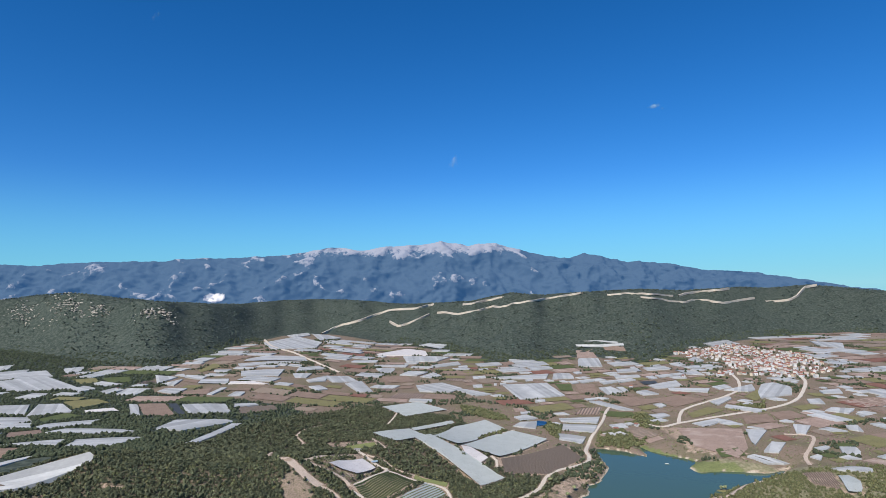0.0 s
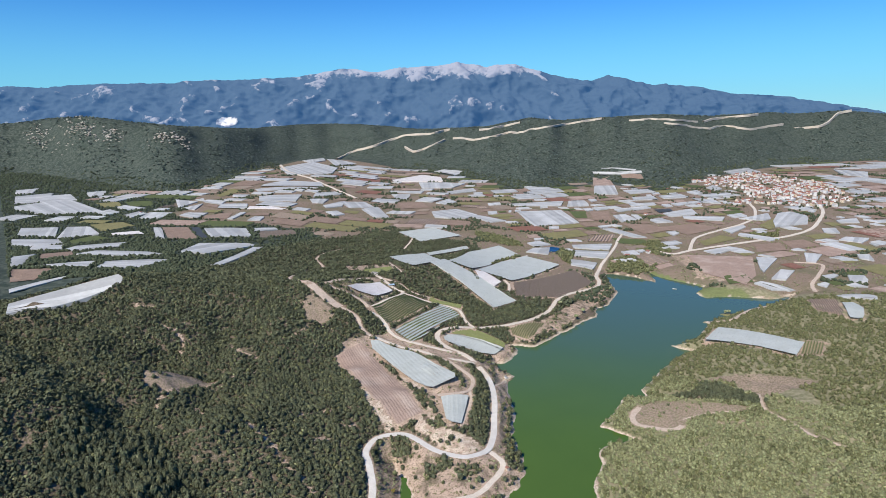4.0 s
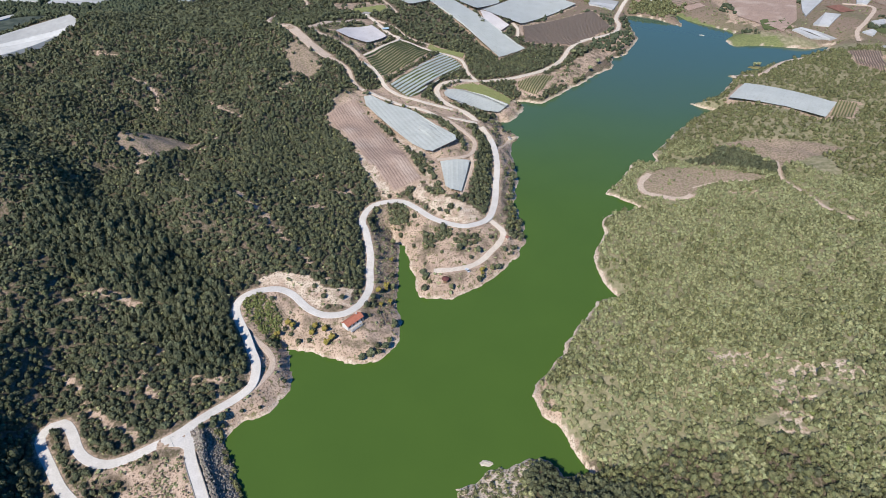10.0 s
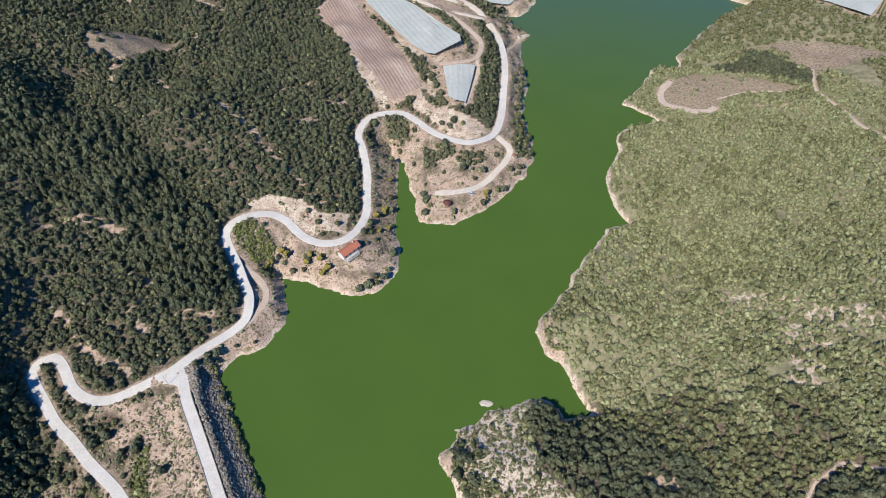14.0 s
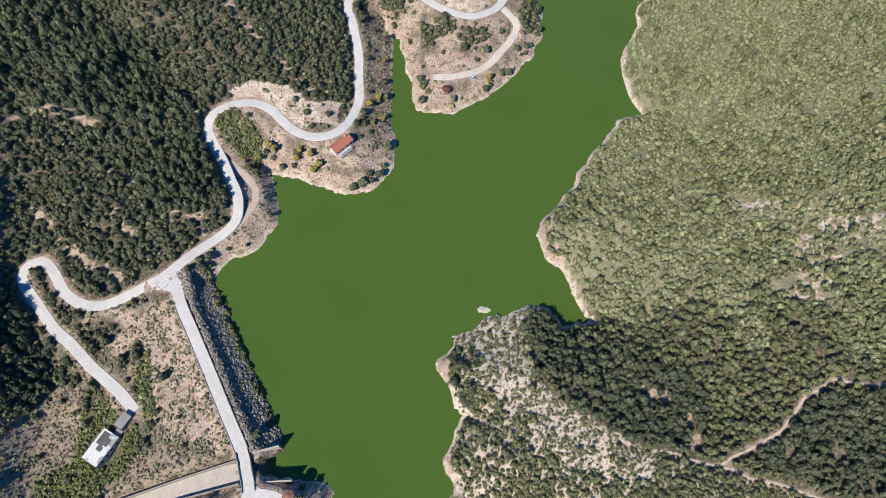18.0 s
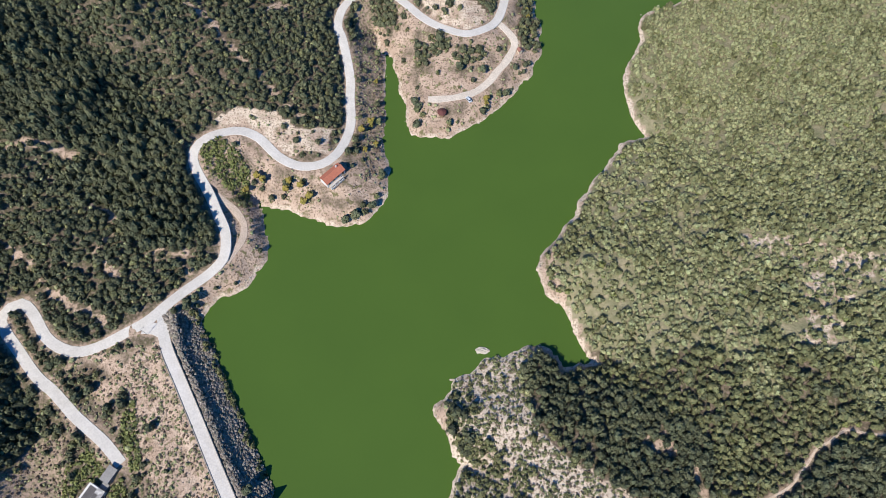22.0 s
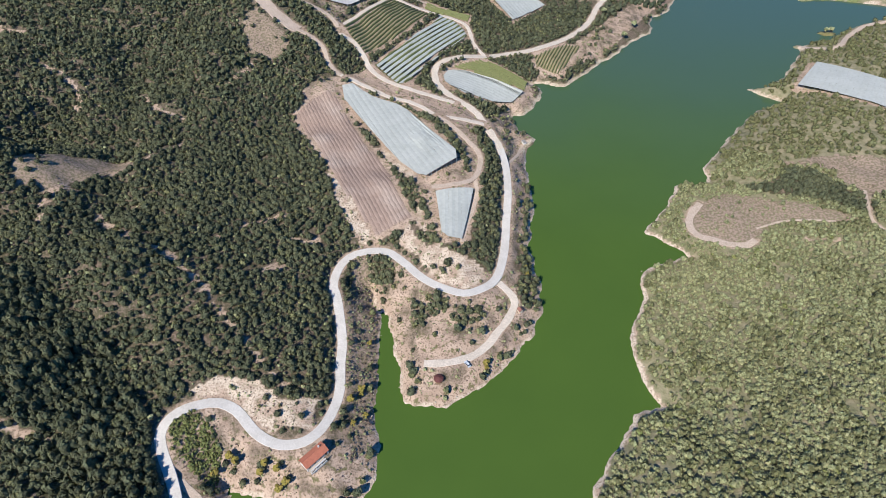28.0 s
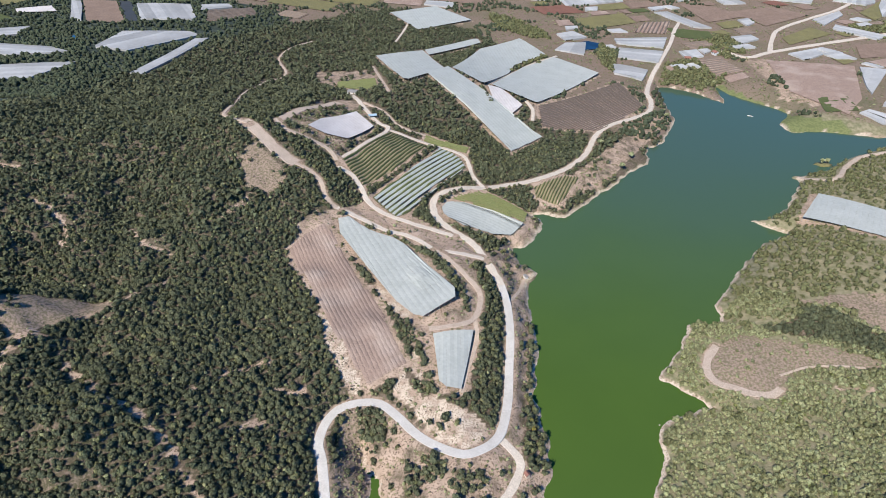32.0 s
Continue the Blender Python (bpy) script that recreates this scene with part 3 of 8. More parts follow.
# ---- roads and tracks: name, width, surface, line ----
ROADS.append(("lakeside_road", 4.9, PALE_ROAD, [(-136.9, 45.75), (-146.5, 54.63), (-161.4, 65.32), (-173.5, 75.6), (-183.3, 83.06), (-193.4, 93.84), (-202.1, 103.4), (-205.1, 108.9), (-202.7, 114.5), (-197.5, 116.7), (-191.8, 112.9), (-187.1, 107.3), (-181.9, 100.5), (-174.4, 95.64), (-165.9, 93.71), (-156.8, 95.9), (-146.5, 101), (-136.1, 107.1), (-127.6, 115.9), (-119.3, 124.4), (-110.7, 132.2), (-105.5, 139.1), (-105, 146.8), (-106.8, 154.6), (-111.2, 162.6), (-116.9, 173.7), (-123.3, 183.8), (-126.8, 191.3), (-126.1, 197.8), (-121.5, 203.6), (-112.7, 207.7), (-104.2, 209.1), (-95.36, 205.9), (-87.53, 198.5), (-81.31, 194), (-72.11, 190.8), (-61.7, 192.4), (-54.8, 199.1), (-50.68, 209.5), (-48.96, 221), (-50.42, 235.9), (-51.32, 251.1), (-56.94, 275.8), (-60.37, 285.5), (-58.74, 298.1), (-53.15, 307.1), (-43.41, 311.3), (-31.56, 311.2), (-20.96, 302.9), (-10.62, 292.6), (0.913, 285.2), (13.72, 280.6), (23.45, 284.1), (30.91, 290.3), (35.36, 299.2), (39.69, 318.9), (42.25, 343.2), (44.82, 368), (45.15, 395.8), (42.38, 416.7)]))
ROADS.append(("gravel_road", 5.2, DIRT_ROAD, [(42.83, 415.2), (33.07, 440.5), (23.48, 460.7), (6.547, 477.5), (-4.682, 495.4), (-5.998, 515.3), (1.776, 526.9), (18.5, 537), (38.23, 544.2), (58.83, 555.2), (85.32, 567.8), (114.8, 591.8), (139.3, 623.4), (159.1, 667.7), (179, 692.1), (208.4, 712.2), (231.6, 733.1), (243.6, 766.5), (246.4, 794.1), (266.1, 846.9), (286, 887.2), (325.8, 970.6), (359, 1052)]))
ROADS.append(("peninsula_track", 4.2, DIRT_ROAD, [(34.5, 291), (40.3, 284.7), (43.2, 278.9), (39.2, 268.6), (31, 256.7), (23.3, 246.9), (13.3, 241), (2.2, 238.3), (-7.5, 238.4)]))
ROADS.append(("orchard_track", 3.8, DIRT_ROAD, [(9.2, 467.6), (-4.7, 472.6), (-20.1, 476.7), (-41.4, 486.5), (-57.1, 498.7), (-63.6, 510.9), (-72, 523.2), (-85.6, 533.3), (-70.2, 566.2), (-50.6, 608.8), (-60, 619.1), (-69.3, 633), (-81.8, 660.1), (-93.6, 684.9)]))
ROADS.append(("terrace_track", 3.6, DIRT_ROAD, [(31.5, 440.7), (20.7, 442), (-2, 443.5), (-12.7, 452.9), (-25.7, 460.7), (-38.7, 464.1), (-52.2, 471.8), (-68.1, 479.9), (-79.1, 483.5)]))
ROADS.append(("lower_track", 3.4, DIRT_TRACK, [(-3.2, 442.5), (8.2, 429.5), (18.9, 413.8), (26.4, 400.4), (26.2, 385.5), (20.5, 370.6), (6.3, 363.6), (-5.9, 361.4)]))
ROADS.append(("lower_track", 2.6, DIRT_TRACK, [(22.6, 372), (23.6, 362), (22.5, 352), (18.5, 338), (15, 325), (13.5, 316)]))
ROADS.append(("vineyard_track", 3.0, DIRT_ROAD, [(-49.6, 608.8), (-31.1, 605.5), (-11.5, 602.8), (4.4, 598.7), (21.1, 588.6), (27.1, 559.8), (36, 543.5)]))
ROADS.append(("firebreak", 10, DIRT_TRACK, [(-161, 548.5), (-152, 541), (-141.9, 531.9), (-128.5, 521.7), (-114, 514.5)]))
ROADS.append(("firebreak_track", 3.2, DIRT_TRACK, [(-116.7, 515.5), (-102.5, 510.1), (-93.1, 501.2), (-88.3, 489.7), (-79.1, 482.8)]))
ROADS.append(("ridge_path", 2.6, DIRT_TRACK, [(-156.7, 544.1), (-167, 549.8), (-180.7, 559.9), (-183.9, 587.7), (-196, 640), (-203.6, 682.3), (-201.6, 747), (-188.3, 770.3), (-190.6, 800.2), (-208.3, 841.6), (-204.7, 890.8), (-182, 928)]))
ROADS.append(("oak_wood_path", 0.9, DIRT_TRACK, [(109.7, 23.2), (115.2, 26.4), (122, 29.3), (129.6, 33), (135.6, 36.3), (140.4, 41.2), (143.6, 44.6), (147.2, 49.1), (153.2, 52.2), (161.1, 56.7), (167.4, 55.4), (176.9, 54.7), (184, 55)]))
ROADS.append(("scrub_path", 1.0, DIRT_TRACK, [(55.7, 42.5), (64.8, 37.2), (73.3, 32.2), (81.9, 28.9), (92.8, 27.4), (98.1, 25.2), (105.6, 23.1), (114.4, 21.5), (120.6, 18.3), (129.3, 16.9), (137.5, 14.2), (145.5, 11.2), (150.5, 9.2), (158.2, 9.6), (166.9, 10.3), (175, 8.3)]))
ROADS.append(("upper_scrub_path", 2.2, DIRT_TRACK, [(282.9, 371.1), (272.5, 343), (276.7, 331.4), (282.2, 315.7), (283.1, 294.2), (295.3, 278.1)]))
ROADS.append(("clearing_bank", 4.6, DIRT_TRACK, [(174.4, 366.1), (166, 356.4), (161.8, 345.3), (164.4, 337.4), (173.7, 332.4), (182, 327.9), (191.1, 326.1), (198.1, 330.2)]))
ROADS.append(("spit_track", 3.4, DIRT_TRACK, [(-113.6, 173.7), (-107.9, 169.5), (-103.2, 165.4), (-98.96, 159.3), (-98.12, 151.5), (-100.4, 144.8), (-104.1, 137.2)]))
ROADS.append(("clearing_rim", 1.3, DIRT_TRACK, [(202.1, 340.3), (219.7, 345.8), (235.5, 344.5), (249.6, 340.4)]))
ROADS.append(("jetty_path", 2.2, DIRT_TRACK, [(47.23, 401.2), (55.36, 417.7), (61.61, 436.6), (66.38, 442.1)]))
ROADS.append(("dirt_platform", 10, DIRT_TRACK, [(-137, 568), (-133, 590), (-127, 612), (-118, 632), (-104, 657)]))
ROADS.append(("terrace_lane", 3.2, DIRT_TRACK, [(-141.6, 569.2), (-130, 552), (-114.7, 549.2), (-98.6, 547.1), (-90, 541), (-86, 535)]))
ROADS.append(("terrace_lane", 2.6, DIRT_TRACK, [(-79.2, 662.7), (-58.1, 646.1), (-43.9, 624.6), (-29, 617.4), (-13.8, 617.5)]))
ROADS.append(("terrace_lane", 2.6, DIRT_TRACK, [(-87.81, 821.4), (-69.11, 741.7), (-55.1, 688.4)]))
ROADS.append(("orchard_lane", 3.4, DIRT_ROAD, [(49.35, 755.1), (78.38, 805.1), (111.2, 862.1), (152.5, 907)]))
ROADS.append(("orchard_lane", 3.4, DIRT_ROAD, [(92.08, 726.4), (97.07, 708), (93.65, 682)]))
ROADS.append(("orchard_lane", 3, DIRT_ROAD, [(-69.27, 943.2), (-60.83, 998.9), (-57, 1038)]))
ROADS.append(("crest_cut", 7, PALE_CUT, [(798, 2421), (822, 2405), (848, 2395), (884, 2417), (910, 2397), (921, 2338), (940, 2304), (994, 2359), (1055, 2429), (1107, 2472)]))
ROADS.append(("crest_cut", 7, PALE_CUT, [(1138, 2484), (1206, 2561), (1274, 2631), (1323, 2659), (1342, 2627), (1359, 2592), (1405, 2615), (1478, 2690)]))
ROADS.append(("crest_cut", 7, PALE_CUT, [(179, 2553), (210, 2463), (251, 2499), (289, 2540), (319, 2504), (345, 2444)]))
ROADS.append(("crest_cut", 6, PALE_CUT, [(-166, 2752), (-118, 2574), (-79, 2576), (-45, 2570), (-10, 2600), (25, 2665)]))
ROADS.append(("shore_track", 4, DIRT_TRACK, [(335.9, 595.3), (356.7, 575.3), (387, 608), (417.3, 631.9), (452.8, 637)]))
ROADS.append(("plain_road", 5, DIRT_ROAD, [(345, 1021), (381, 1096)]))
ROADS.append(("village_road", 7, DIRT_ROAD, [(389.6, 943.8), (412.7, 910.7), (455, 930.4), (531.3, 955.5), (615, 979.8), (680, 1003), (742, 1045), (802, 1115), (869, 1209), (921, 1313)]))
ROADS.append(("farm_road", 6, DIRT_ROAD, [(452.2, 931), (483.7, 994.1), (512, 1032), (574, 1073), (636, 1110), (685, 1158), (729, 1238), (759, 1323)]))
ROADS.append(("west_valley_road", 7, DIRT_ROAD, [(-657, 2341), (-552, 2050), (-427, 1829), (-324, 1643), (-232, 1497)]))
ROADS.append(("orchard_lane", 5, DIRT_TRACK, [(529.4, 684.4), (544.8, 717.8), (573.7, 750.3), (614.5, 806.7), (581, 826.2)]))
ROADS.append(("hill_cut", 7, PALE_CUT, [(-475, 2647), (-463, 2781), (-436, 2827), (-401, 2827), (-363, 2805), (-325, 2796), (-292, 2830), (-260, 2896), (-224, 2921), (-184, 2907), (-144, 2876), (-110, 2853), (-75, 2784), (-42, 2716), (-12, 2735), (19, 2792), (49, 2801)]))
ROADS.append(("hill_cut", 7, PALE_CUT, [(64, 2635), (92, 2571), (118, 2508), (144, 2460), (169, 2427), (198, 2371), (230, 2370), (267, 2423), (298, 2423), (314, 2309), (339, 2279), (372, 2301), (398, 2284), (424, 2264), (461, 2307), (512, 2414), (549, 2449), (575, 2438), (605, 2440), (641, 2467), (668, 2460), (681, 2400)]))
ROADS.append(("hill_cut", 6, PALE_CUT, [(900, 2295), (916, 2263), (950, 2281), (1002, 2343), (1056, 2385), (1107, 2417), (1146, 2435), (1219, 2524), (1267, 2558), (1289, 2536), (1304, 2487), (1348, 2500), (1427, 2574), (1497, 2630), (1548, 2660), (1608, 2704)]))
ROADS.append(("hill_cut", 6, PALE_CUT, [(1682, 2735), (1720, 2738), (1734, 2704), (1762, 2680), (1848, 2748), (1985, 2888), (2069, 2921)]))
# ---- plots near the water: kind, outline, bearing of the rows ----
PLOTS_NEAR.append(("net", [(-89.53, 871.8), (-29.53, 902.3), (2.925, 779.2), (-40.37, 716.6)], -74))
PLOTS_NEAR.append(("net", [(-26.39, 899.6), (46.86, 967), (50.03, 945.8), (-19.43, 868.8)], -132))
PLOTS_NEAR.append(("net", [(9.584, 796.8), (48.89, 918.9), (108.4, 972.3), (136.9, 907.7), (89.24, 849.5), (78.4, 807.5), (44, 740.3)], -83))
PLOTS_NEAR.append(("net", [(-19.01, 748), (6.215, 787.4), (40.36, 729.2), (50.84, 690.2), (100.9, 653.1), (65.55, 610.8)], -57))
PLOTS_NEAR.append(("white", [(49.24, 743.3), (63.39, 744.1), (85.96, 711.2), (68.2, 680.6), (56.65, 686.9)], -72))
PLOTS_NEAR.append(("net", [(54.12, 750.2), (99.19, 840.5), (147, 897.8), (196.4, 840), (102.8, 721.9)], -67))
PLOTS_NEAR.append(("vine_dry", [(104.7, 719.9), (216.6, 816.4), (229.5, 744.7), (164, 677.6), (103.5, 673.3)], 41))
PLOTS_NEAR.append(("white", [(-113.1, 564.3), (-107.4, 589.4), (-81.8, 627.5), (-63.5, 607.1), (-65.4, 601.5), (-81.4, 569.4), (-100.3, 561.8)], -41))
PLOTS_NEAR.append(("vine", [(-81.4, 537.3), (-48.4, 603.3), (-14, 597.5), (-30.5, 564.3), (-44.5, 540.2), (-63.2, 514.7)], 63))
PLOTS_NEAR.append(("half_net", [(-54.6, 504.6), (-43.2, 523.5), (-21.3, 558.7), (-1.9, 596.2), (8.6, 592.3), (16.4, 583.8), (21.8, 567.5), (3.6, 547.4), (-16.5, 520.4), (-26.4, 488.4), (-34.8, 484.2)], 57))
PLOTS_NEAR.append(("net_low", [(0.5, 505), (4.8, 515.9), (22.6, 514.8), (40.8, 502.4), (66.6, 500), (56.1, 485.3), (39.8, 480.7), (17.3, 483), (2.6, 492.8)], -21))
PLOTS_NEAR.append(("vine", [(8.1, 520.5), (31, 535.1), (41.8, 535.3), (72.9, 523.5), (68.4, 504.3), (41.2, 506.7), (23.5, 518.3)], -20))
PLOTS_NEAR.append(("vine", [(81.53, 555.9), (112.8, 579), (126.3, 580.3), (101.4, 534), (81.9, 544.4)], -113))
PLOTS_NEAR.append(("net", [(-78.1, 470.5), (-68.7, 475.2), (-55.4, 462.7), (-44.3, 457.2), (-33.6, 453.3), (-20.4, 441.2), (-11.6, 424), (-1.5, 414), (10, 394.6), (12.5, 386.3), (-9.5, 366.8), (-13.1, 366.9), (-28.5, 384.7), (-41.1, 409.8), (-55.3, 425.5), (-73.1, 454.8)], -63))
PLOTS_NEAR.append(("net", [(-3, 355.5), (21.4, 361.3), (19.7, 351), (17, 335.5), (14, 317), (2.2, 317), (-2, 330)], -90))
PLOTS_NEAR.append(("ploughed", [(-101.7, 427.2), (-105.3, 436.9), (-97.5, 451.3), (-86.7, 462.4), (-79.7, 456.4), (-73.7, 442.3), (-53.2, 406.1), (-39.6, 384), (-26.2, 351.8), (-17.3, 335.4), (-38.8, 320.3), (-59.6, 352.1), (-77.5, 386.9)], -63))
PLOTS_NEAR.append(("vine", [(-115.8, 719.8), (-119.2, 748.7), (-76.9, 744.4), (-70.5, 710.1), (-80.8, 702)], 6))
PLOTS_NEAR.append(("vine", [(-15.1, 617.7), (25.02, 605.7), (22.16, 595.6), (-17.42, 606.8)], -20))
PLOTS_NEAR.append(("net", [(324.9, 548.6), (391, 482.6), (365.5, 448.3), (294.2, 506.8)], -125))
PLOTS_NEAR.append(("vine", [(394.5, 487.6), (413.8, 484.2), (386.1, 447.5), (370, 454.9)], -126))
PLOTS_NEAR.append(("net", [(-89, 1091), (-17, 1135), (41, 1059), (-39.83, 999.2)], -76))
PLOTS_NEAR.append(("vine_dry", [(494.5, 646.2), (528.7, 638.2), (490.8, 565.8), (475.8, 596.5)], -114))
PLOTS_NEAR.append(("net", [(521.7, 624.7), (542.2, 621.9), (527.3, 586.2), (505.2, 552.2), (492.5, 559.4)], -114))
# ---- plots of the plain ----
PLOTS_FAR.append(("net", [(-463.1, 488.9), (-379.2, 522.1), (-354.7, 522.4), (-351.5, 508.5), (-409.6, 460.7), (-434.6, 445.9)], 22))
PLOTS_FAR.append(("net", [(-523.2, 572.1), (-495.6, 631.6), (-485.5, 626.6), (-505.6, 547.4)], -104))
PLOTS_FAR.append(("net", [(-478.7, 675), (-486.8, 722.2), (-407.6, 749.9), (-423.4, 682)], 19))
PLOTS_FAR.append(("net", [(-560.6, 671.7), (-546.1, 684.8), (-502.2, 721.2), (-490.2, 679.5)], -174))
PLOTS_FAR.append(("net", [(-570.7, 777.8), (-563.6, 821.5), (-467.2, 806.2), (-436.9, 787.8), (-487.3, 761.3)], -9))
PLOTS_FAR.append(("net", [(-662.5, 771.8), (-646.8, 818.3), (-581.8, 680.9), (-585.8, 664.7)], -65))
PLOTS_FAR.append(("net", [(-635.2, 861), (-640.3, 903.6), (-562.3, 922.1), (-551, 872.8), (-606, 832)], 13))
PLOTS_FAR.append(("net", [(-827, 1003), (-723.3, 981.6), (-680.1, 928.5), (-735.3, 914.2), (-779.3, 934.6)], -12))
PLOTS_FAR.append(("net", [(-732.5, 924.7), (-672.3, 916), (-637, 854.9), (-706, 871.1)], 167))
PLOTS_FAR.append(("net", [(-877, 1102), (-793, 1105), (-748, 1010), (-837, 1033)], -65))
PLOTS_FAR.append(("net", [(-790, 1105), (-736, 1107), (-669, 1025), (-733.5, 993)], 117))
PLOTS_FAR.append(("green", [(-694.3, 967.6), (-676, 1018), (-616, 975.4), (-666.1, 929.3)], -35))
PLOTS_FAR.append(("soil", [(-583.5, 660.5), (-524.7, 667.4), (-519.4, 612.7), (-538.7, 595.4)], 125))
PLOTS_FAR.append(("soil", [(-640.8, 808.7), (-605.4, 830.3), (-556.9, 758.7), (-587.8, 723.8)], 122))
PLOTS_FAR.append(("white", [(-652, 1033), (-605, 1049), (-576, 1012), (-634, 1009)], -177))
PLOTS_FAR.append(("olive", [(-750, 1131), (-692, 1154), (-644, 1111), (-686, 1056)], 131))
PLOTS_FAR.append(("net", [(-1070, 1361), (-997, 1470), (-796, 1272), (-932, 1252), (-1045, 1325)], -45))
PLOTS_FAR.append(("net", [(-1153, 1484), (-1040, 1543), (-959, 1442), (-1096, 1399)], -163))
PLOTS_FAR.append(("net", [(-1253, 1631), (-1210, 1669), (-1160, 1574), (-1211, 1568)], -62))
PLOTS_FAR.append(("net", [(-1178, 1520), (-1102, 1568), (-1080, 1520), (-1153, 1484)], 32))
PLOTS_FAR.append(("net", [(-1010, 1570), (-964, 1602), (-929, 1506), (-957, 1490)], -70))
PLOTS_FAR.append(("net", [(-812, 1266), (-798, 1300), (-749, 1269), (-772, 1227)], -32))
PLOTS_FAR.append(("olive", [(-881, 1390), (-835, 1409), (-789, 1347), (-827, 1329)], 131))
PLOTS_FAR.append(("net", [(-798, 1326), (-788, 1359), (-718, 1313), (-753, 1289)], -34))
PLOTS_FAR.append(("green", [(-820, 1408), (-754, 1418), (-712, 1341), (-764, 1337)], 128))
PLOTS_FAR.append(("net", [(-727, 1224), (-719, 1273), (-680, 1244), (-695, 1197)], 81))
PLOTS_FAR.append(("net", [(-686, 1257), (-624, 1247), (-626, 1181), (-676, 1191)], 99))
PLOTS_FAR.append(("net", [(-595, 1208), (-590, 1243), (-538, 1238), (-540, 1178)], 152))
PLOTS_FAR.append(("net", [(-694, 1426), (-621, 1389), (-636, 1307)], 116))
PLOTS_FAR.append(("net", [(-626, 1299), (-596, 1358), (-577, 1274)], -77))
PLOTS_FAR.append(("net", [(-645, 1415), (-625, 1436), (-603, 1395)], 156))
PLOTS_FAR.append(("net", [(-605, 1387), (-609, 1420), (-549, 1391), (-548, 1340)], 140))
PLOTS_FAR.append(("soil", [(-591, 1344), (-549, 1341), (-543, 1306)], 141))
PLOTS_FAR.append(("net", [(-549, 1354), (-481, 1349), (-463, 1284), (-537, 1297)], 170))
PLOTS_FAR.append(("net", [(-468, 1164), (-462, 1237), (-449, 1236), (-448, 1156)], -89))
PLOTS_FAR.append(("white", [(-465, 1312), (-412, 1310), (-366, 1284), (-461, 1276)], -175))
PLOTS_FAR.append(("soil", [(-534, 1210), (-482, 1242), (-469, 1167), (-526, 1173)], -80))
PLOTS_FAR.append(("net", [(-423, 1143), (-415, 1185), (-391, 1188), (-391, 1145)], 78))
PLOTS_FAR.append(("soil", [(-440, 1207), (-392, 1234), (-390, 1203)], 30))
PLOTS_FAR.append(("net", [(-594, 1081), (-574, 1078), (-502.5, 953.9), (-530.3, 963.5)], -60))
PLOTS_FAR.append(("soil", [(-575, 1086), (-519, 1080), (-442.1, 941.7), (-501.6, 951.1)], -61))
PLOTS_FAR.append(("dark", [(-516, 1080), (-495, 1077), (-428.9, 951.9), (-444.6, 953)], 120))
PLOTS_FAR.append(("net", [(-486, 1061), (-393, 1056), (-354.7, 973), (-428.8, 960.3)], 120))
PLOTS_FAR.append(("net", [(-377, 1059), (-338, 1075), (-326, 1051), (-367, 1025)], -148))
PLOTS_FAR.append(("vine_dry", [(-358, 1030), (-303, 1067), (-283, 1029), (-340.6, 969.1)], -134))
PLOTS_FAR.append(("net", [(-420.8, 810.2), (-423, 893.7), (-343.4, 913), (-325.4, 900.9), (-371.7, 807.2)], -116))
PLOTS_FAR.append(("net", [(-340.5, 727.8), (-328.6, 880), (-311.4, 892), (-320.5, 723.5)], -93))
PLOTS_FAR.append(("net", [(-567, 1499), (-518, 1486), (-520, 1444), (-558, 1463)], -15))
PLOTS_FAR.append(("olive", [(-607, 1486), (-610, 1628), (-566, 1544), (-590, 1460)], 91))
PLOTS_FAR.append(("net", [(-487, 1466), (-378, 1488), (-371, 1391), (-462, 1382)], 11))
PLOTS_FAR.append(("net", [(-534, 1590), (-447, 1621), (-351, 1619), (-511, 1538)], -153))
PLOTS_FAR.append(("net", [(-537, 1685), (-497, 1755), (-371, 1724), (-347, 1642), (-533, 1642)], -180))
PLOTS_FAR.append(("net", [(-631, 2216), (-560, 2520), (-397, 2190), (-380, 1971), (-524, 1935)], -64))
PLOTS_FAR.append(("net", [(-623, 2589), (-554, 2744), (-514, 2571), (-559, 2457)], -77))
PLOTS_FAR.append(("net", [(-527, 2668), (-434, 2557), (-354, 2414), (-423, 2280)], 105))
PLOTS_FAR.append(("net", [(-348, 1523), (-304, 1572), (-275, 1538), (-342, 1456)], -129))
PLOTS_FAR.append(("net", [(-344, 1431), (-298, 1450), (-294, 1388), (-328, 1383)], -86))
PLOTS_FAR.append(("net", [(-299, 1364), (-253, 1438), (-249, 1364), (-284, 1334)], 58))
PLOTS_FAR.append(("net", [(-265, 1425), (-196, 1444), (-168, 1377), (-237, 1354)], 111))
PLOTS_FAR.append(("net", [(-198, 1346), (-161, 1385), (-117, 1260), (-161, 1249)], -70))
PLOTS_FAR.append(("net", [(-275, 1283), (-247, 1309), (-228, 1269), (-254, 1239)], 115))
PLOTS_FAR.append(("net", [(-219, 1719), (-146, 1756), (-150, 1700), (-224, 1683)], 27))
PLOTS_FAR.append(("net", [(-142, 1588), (-82, 1587), (-93, 1497), (-124, 1518)], -97))
PLOTS_FAR.append(("net", [(-155, 1654), (-49, 1644), (-56, 1603), (-144, 1617)], -6))
PLOTS_FAR.append(("white", [(-166, 1900), (-69, 2082), (1, 1980), (10, 1853), (-145, 1863)], 62))
PLOTS_FAR.append(("net", [(-71, 1833), (19, 1823), (80, 1789), (34, 1698), (-64, 1709)], 93))
PLOTS_FAR.append(("net", [(16, 1627), (100, 1682), (105, 1628), (32, 1586)], 33))
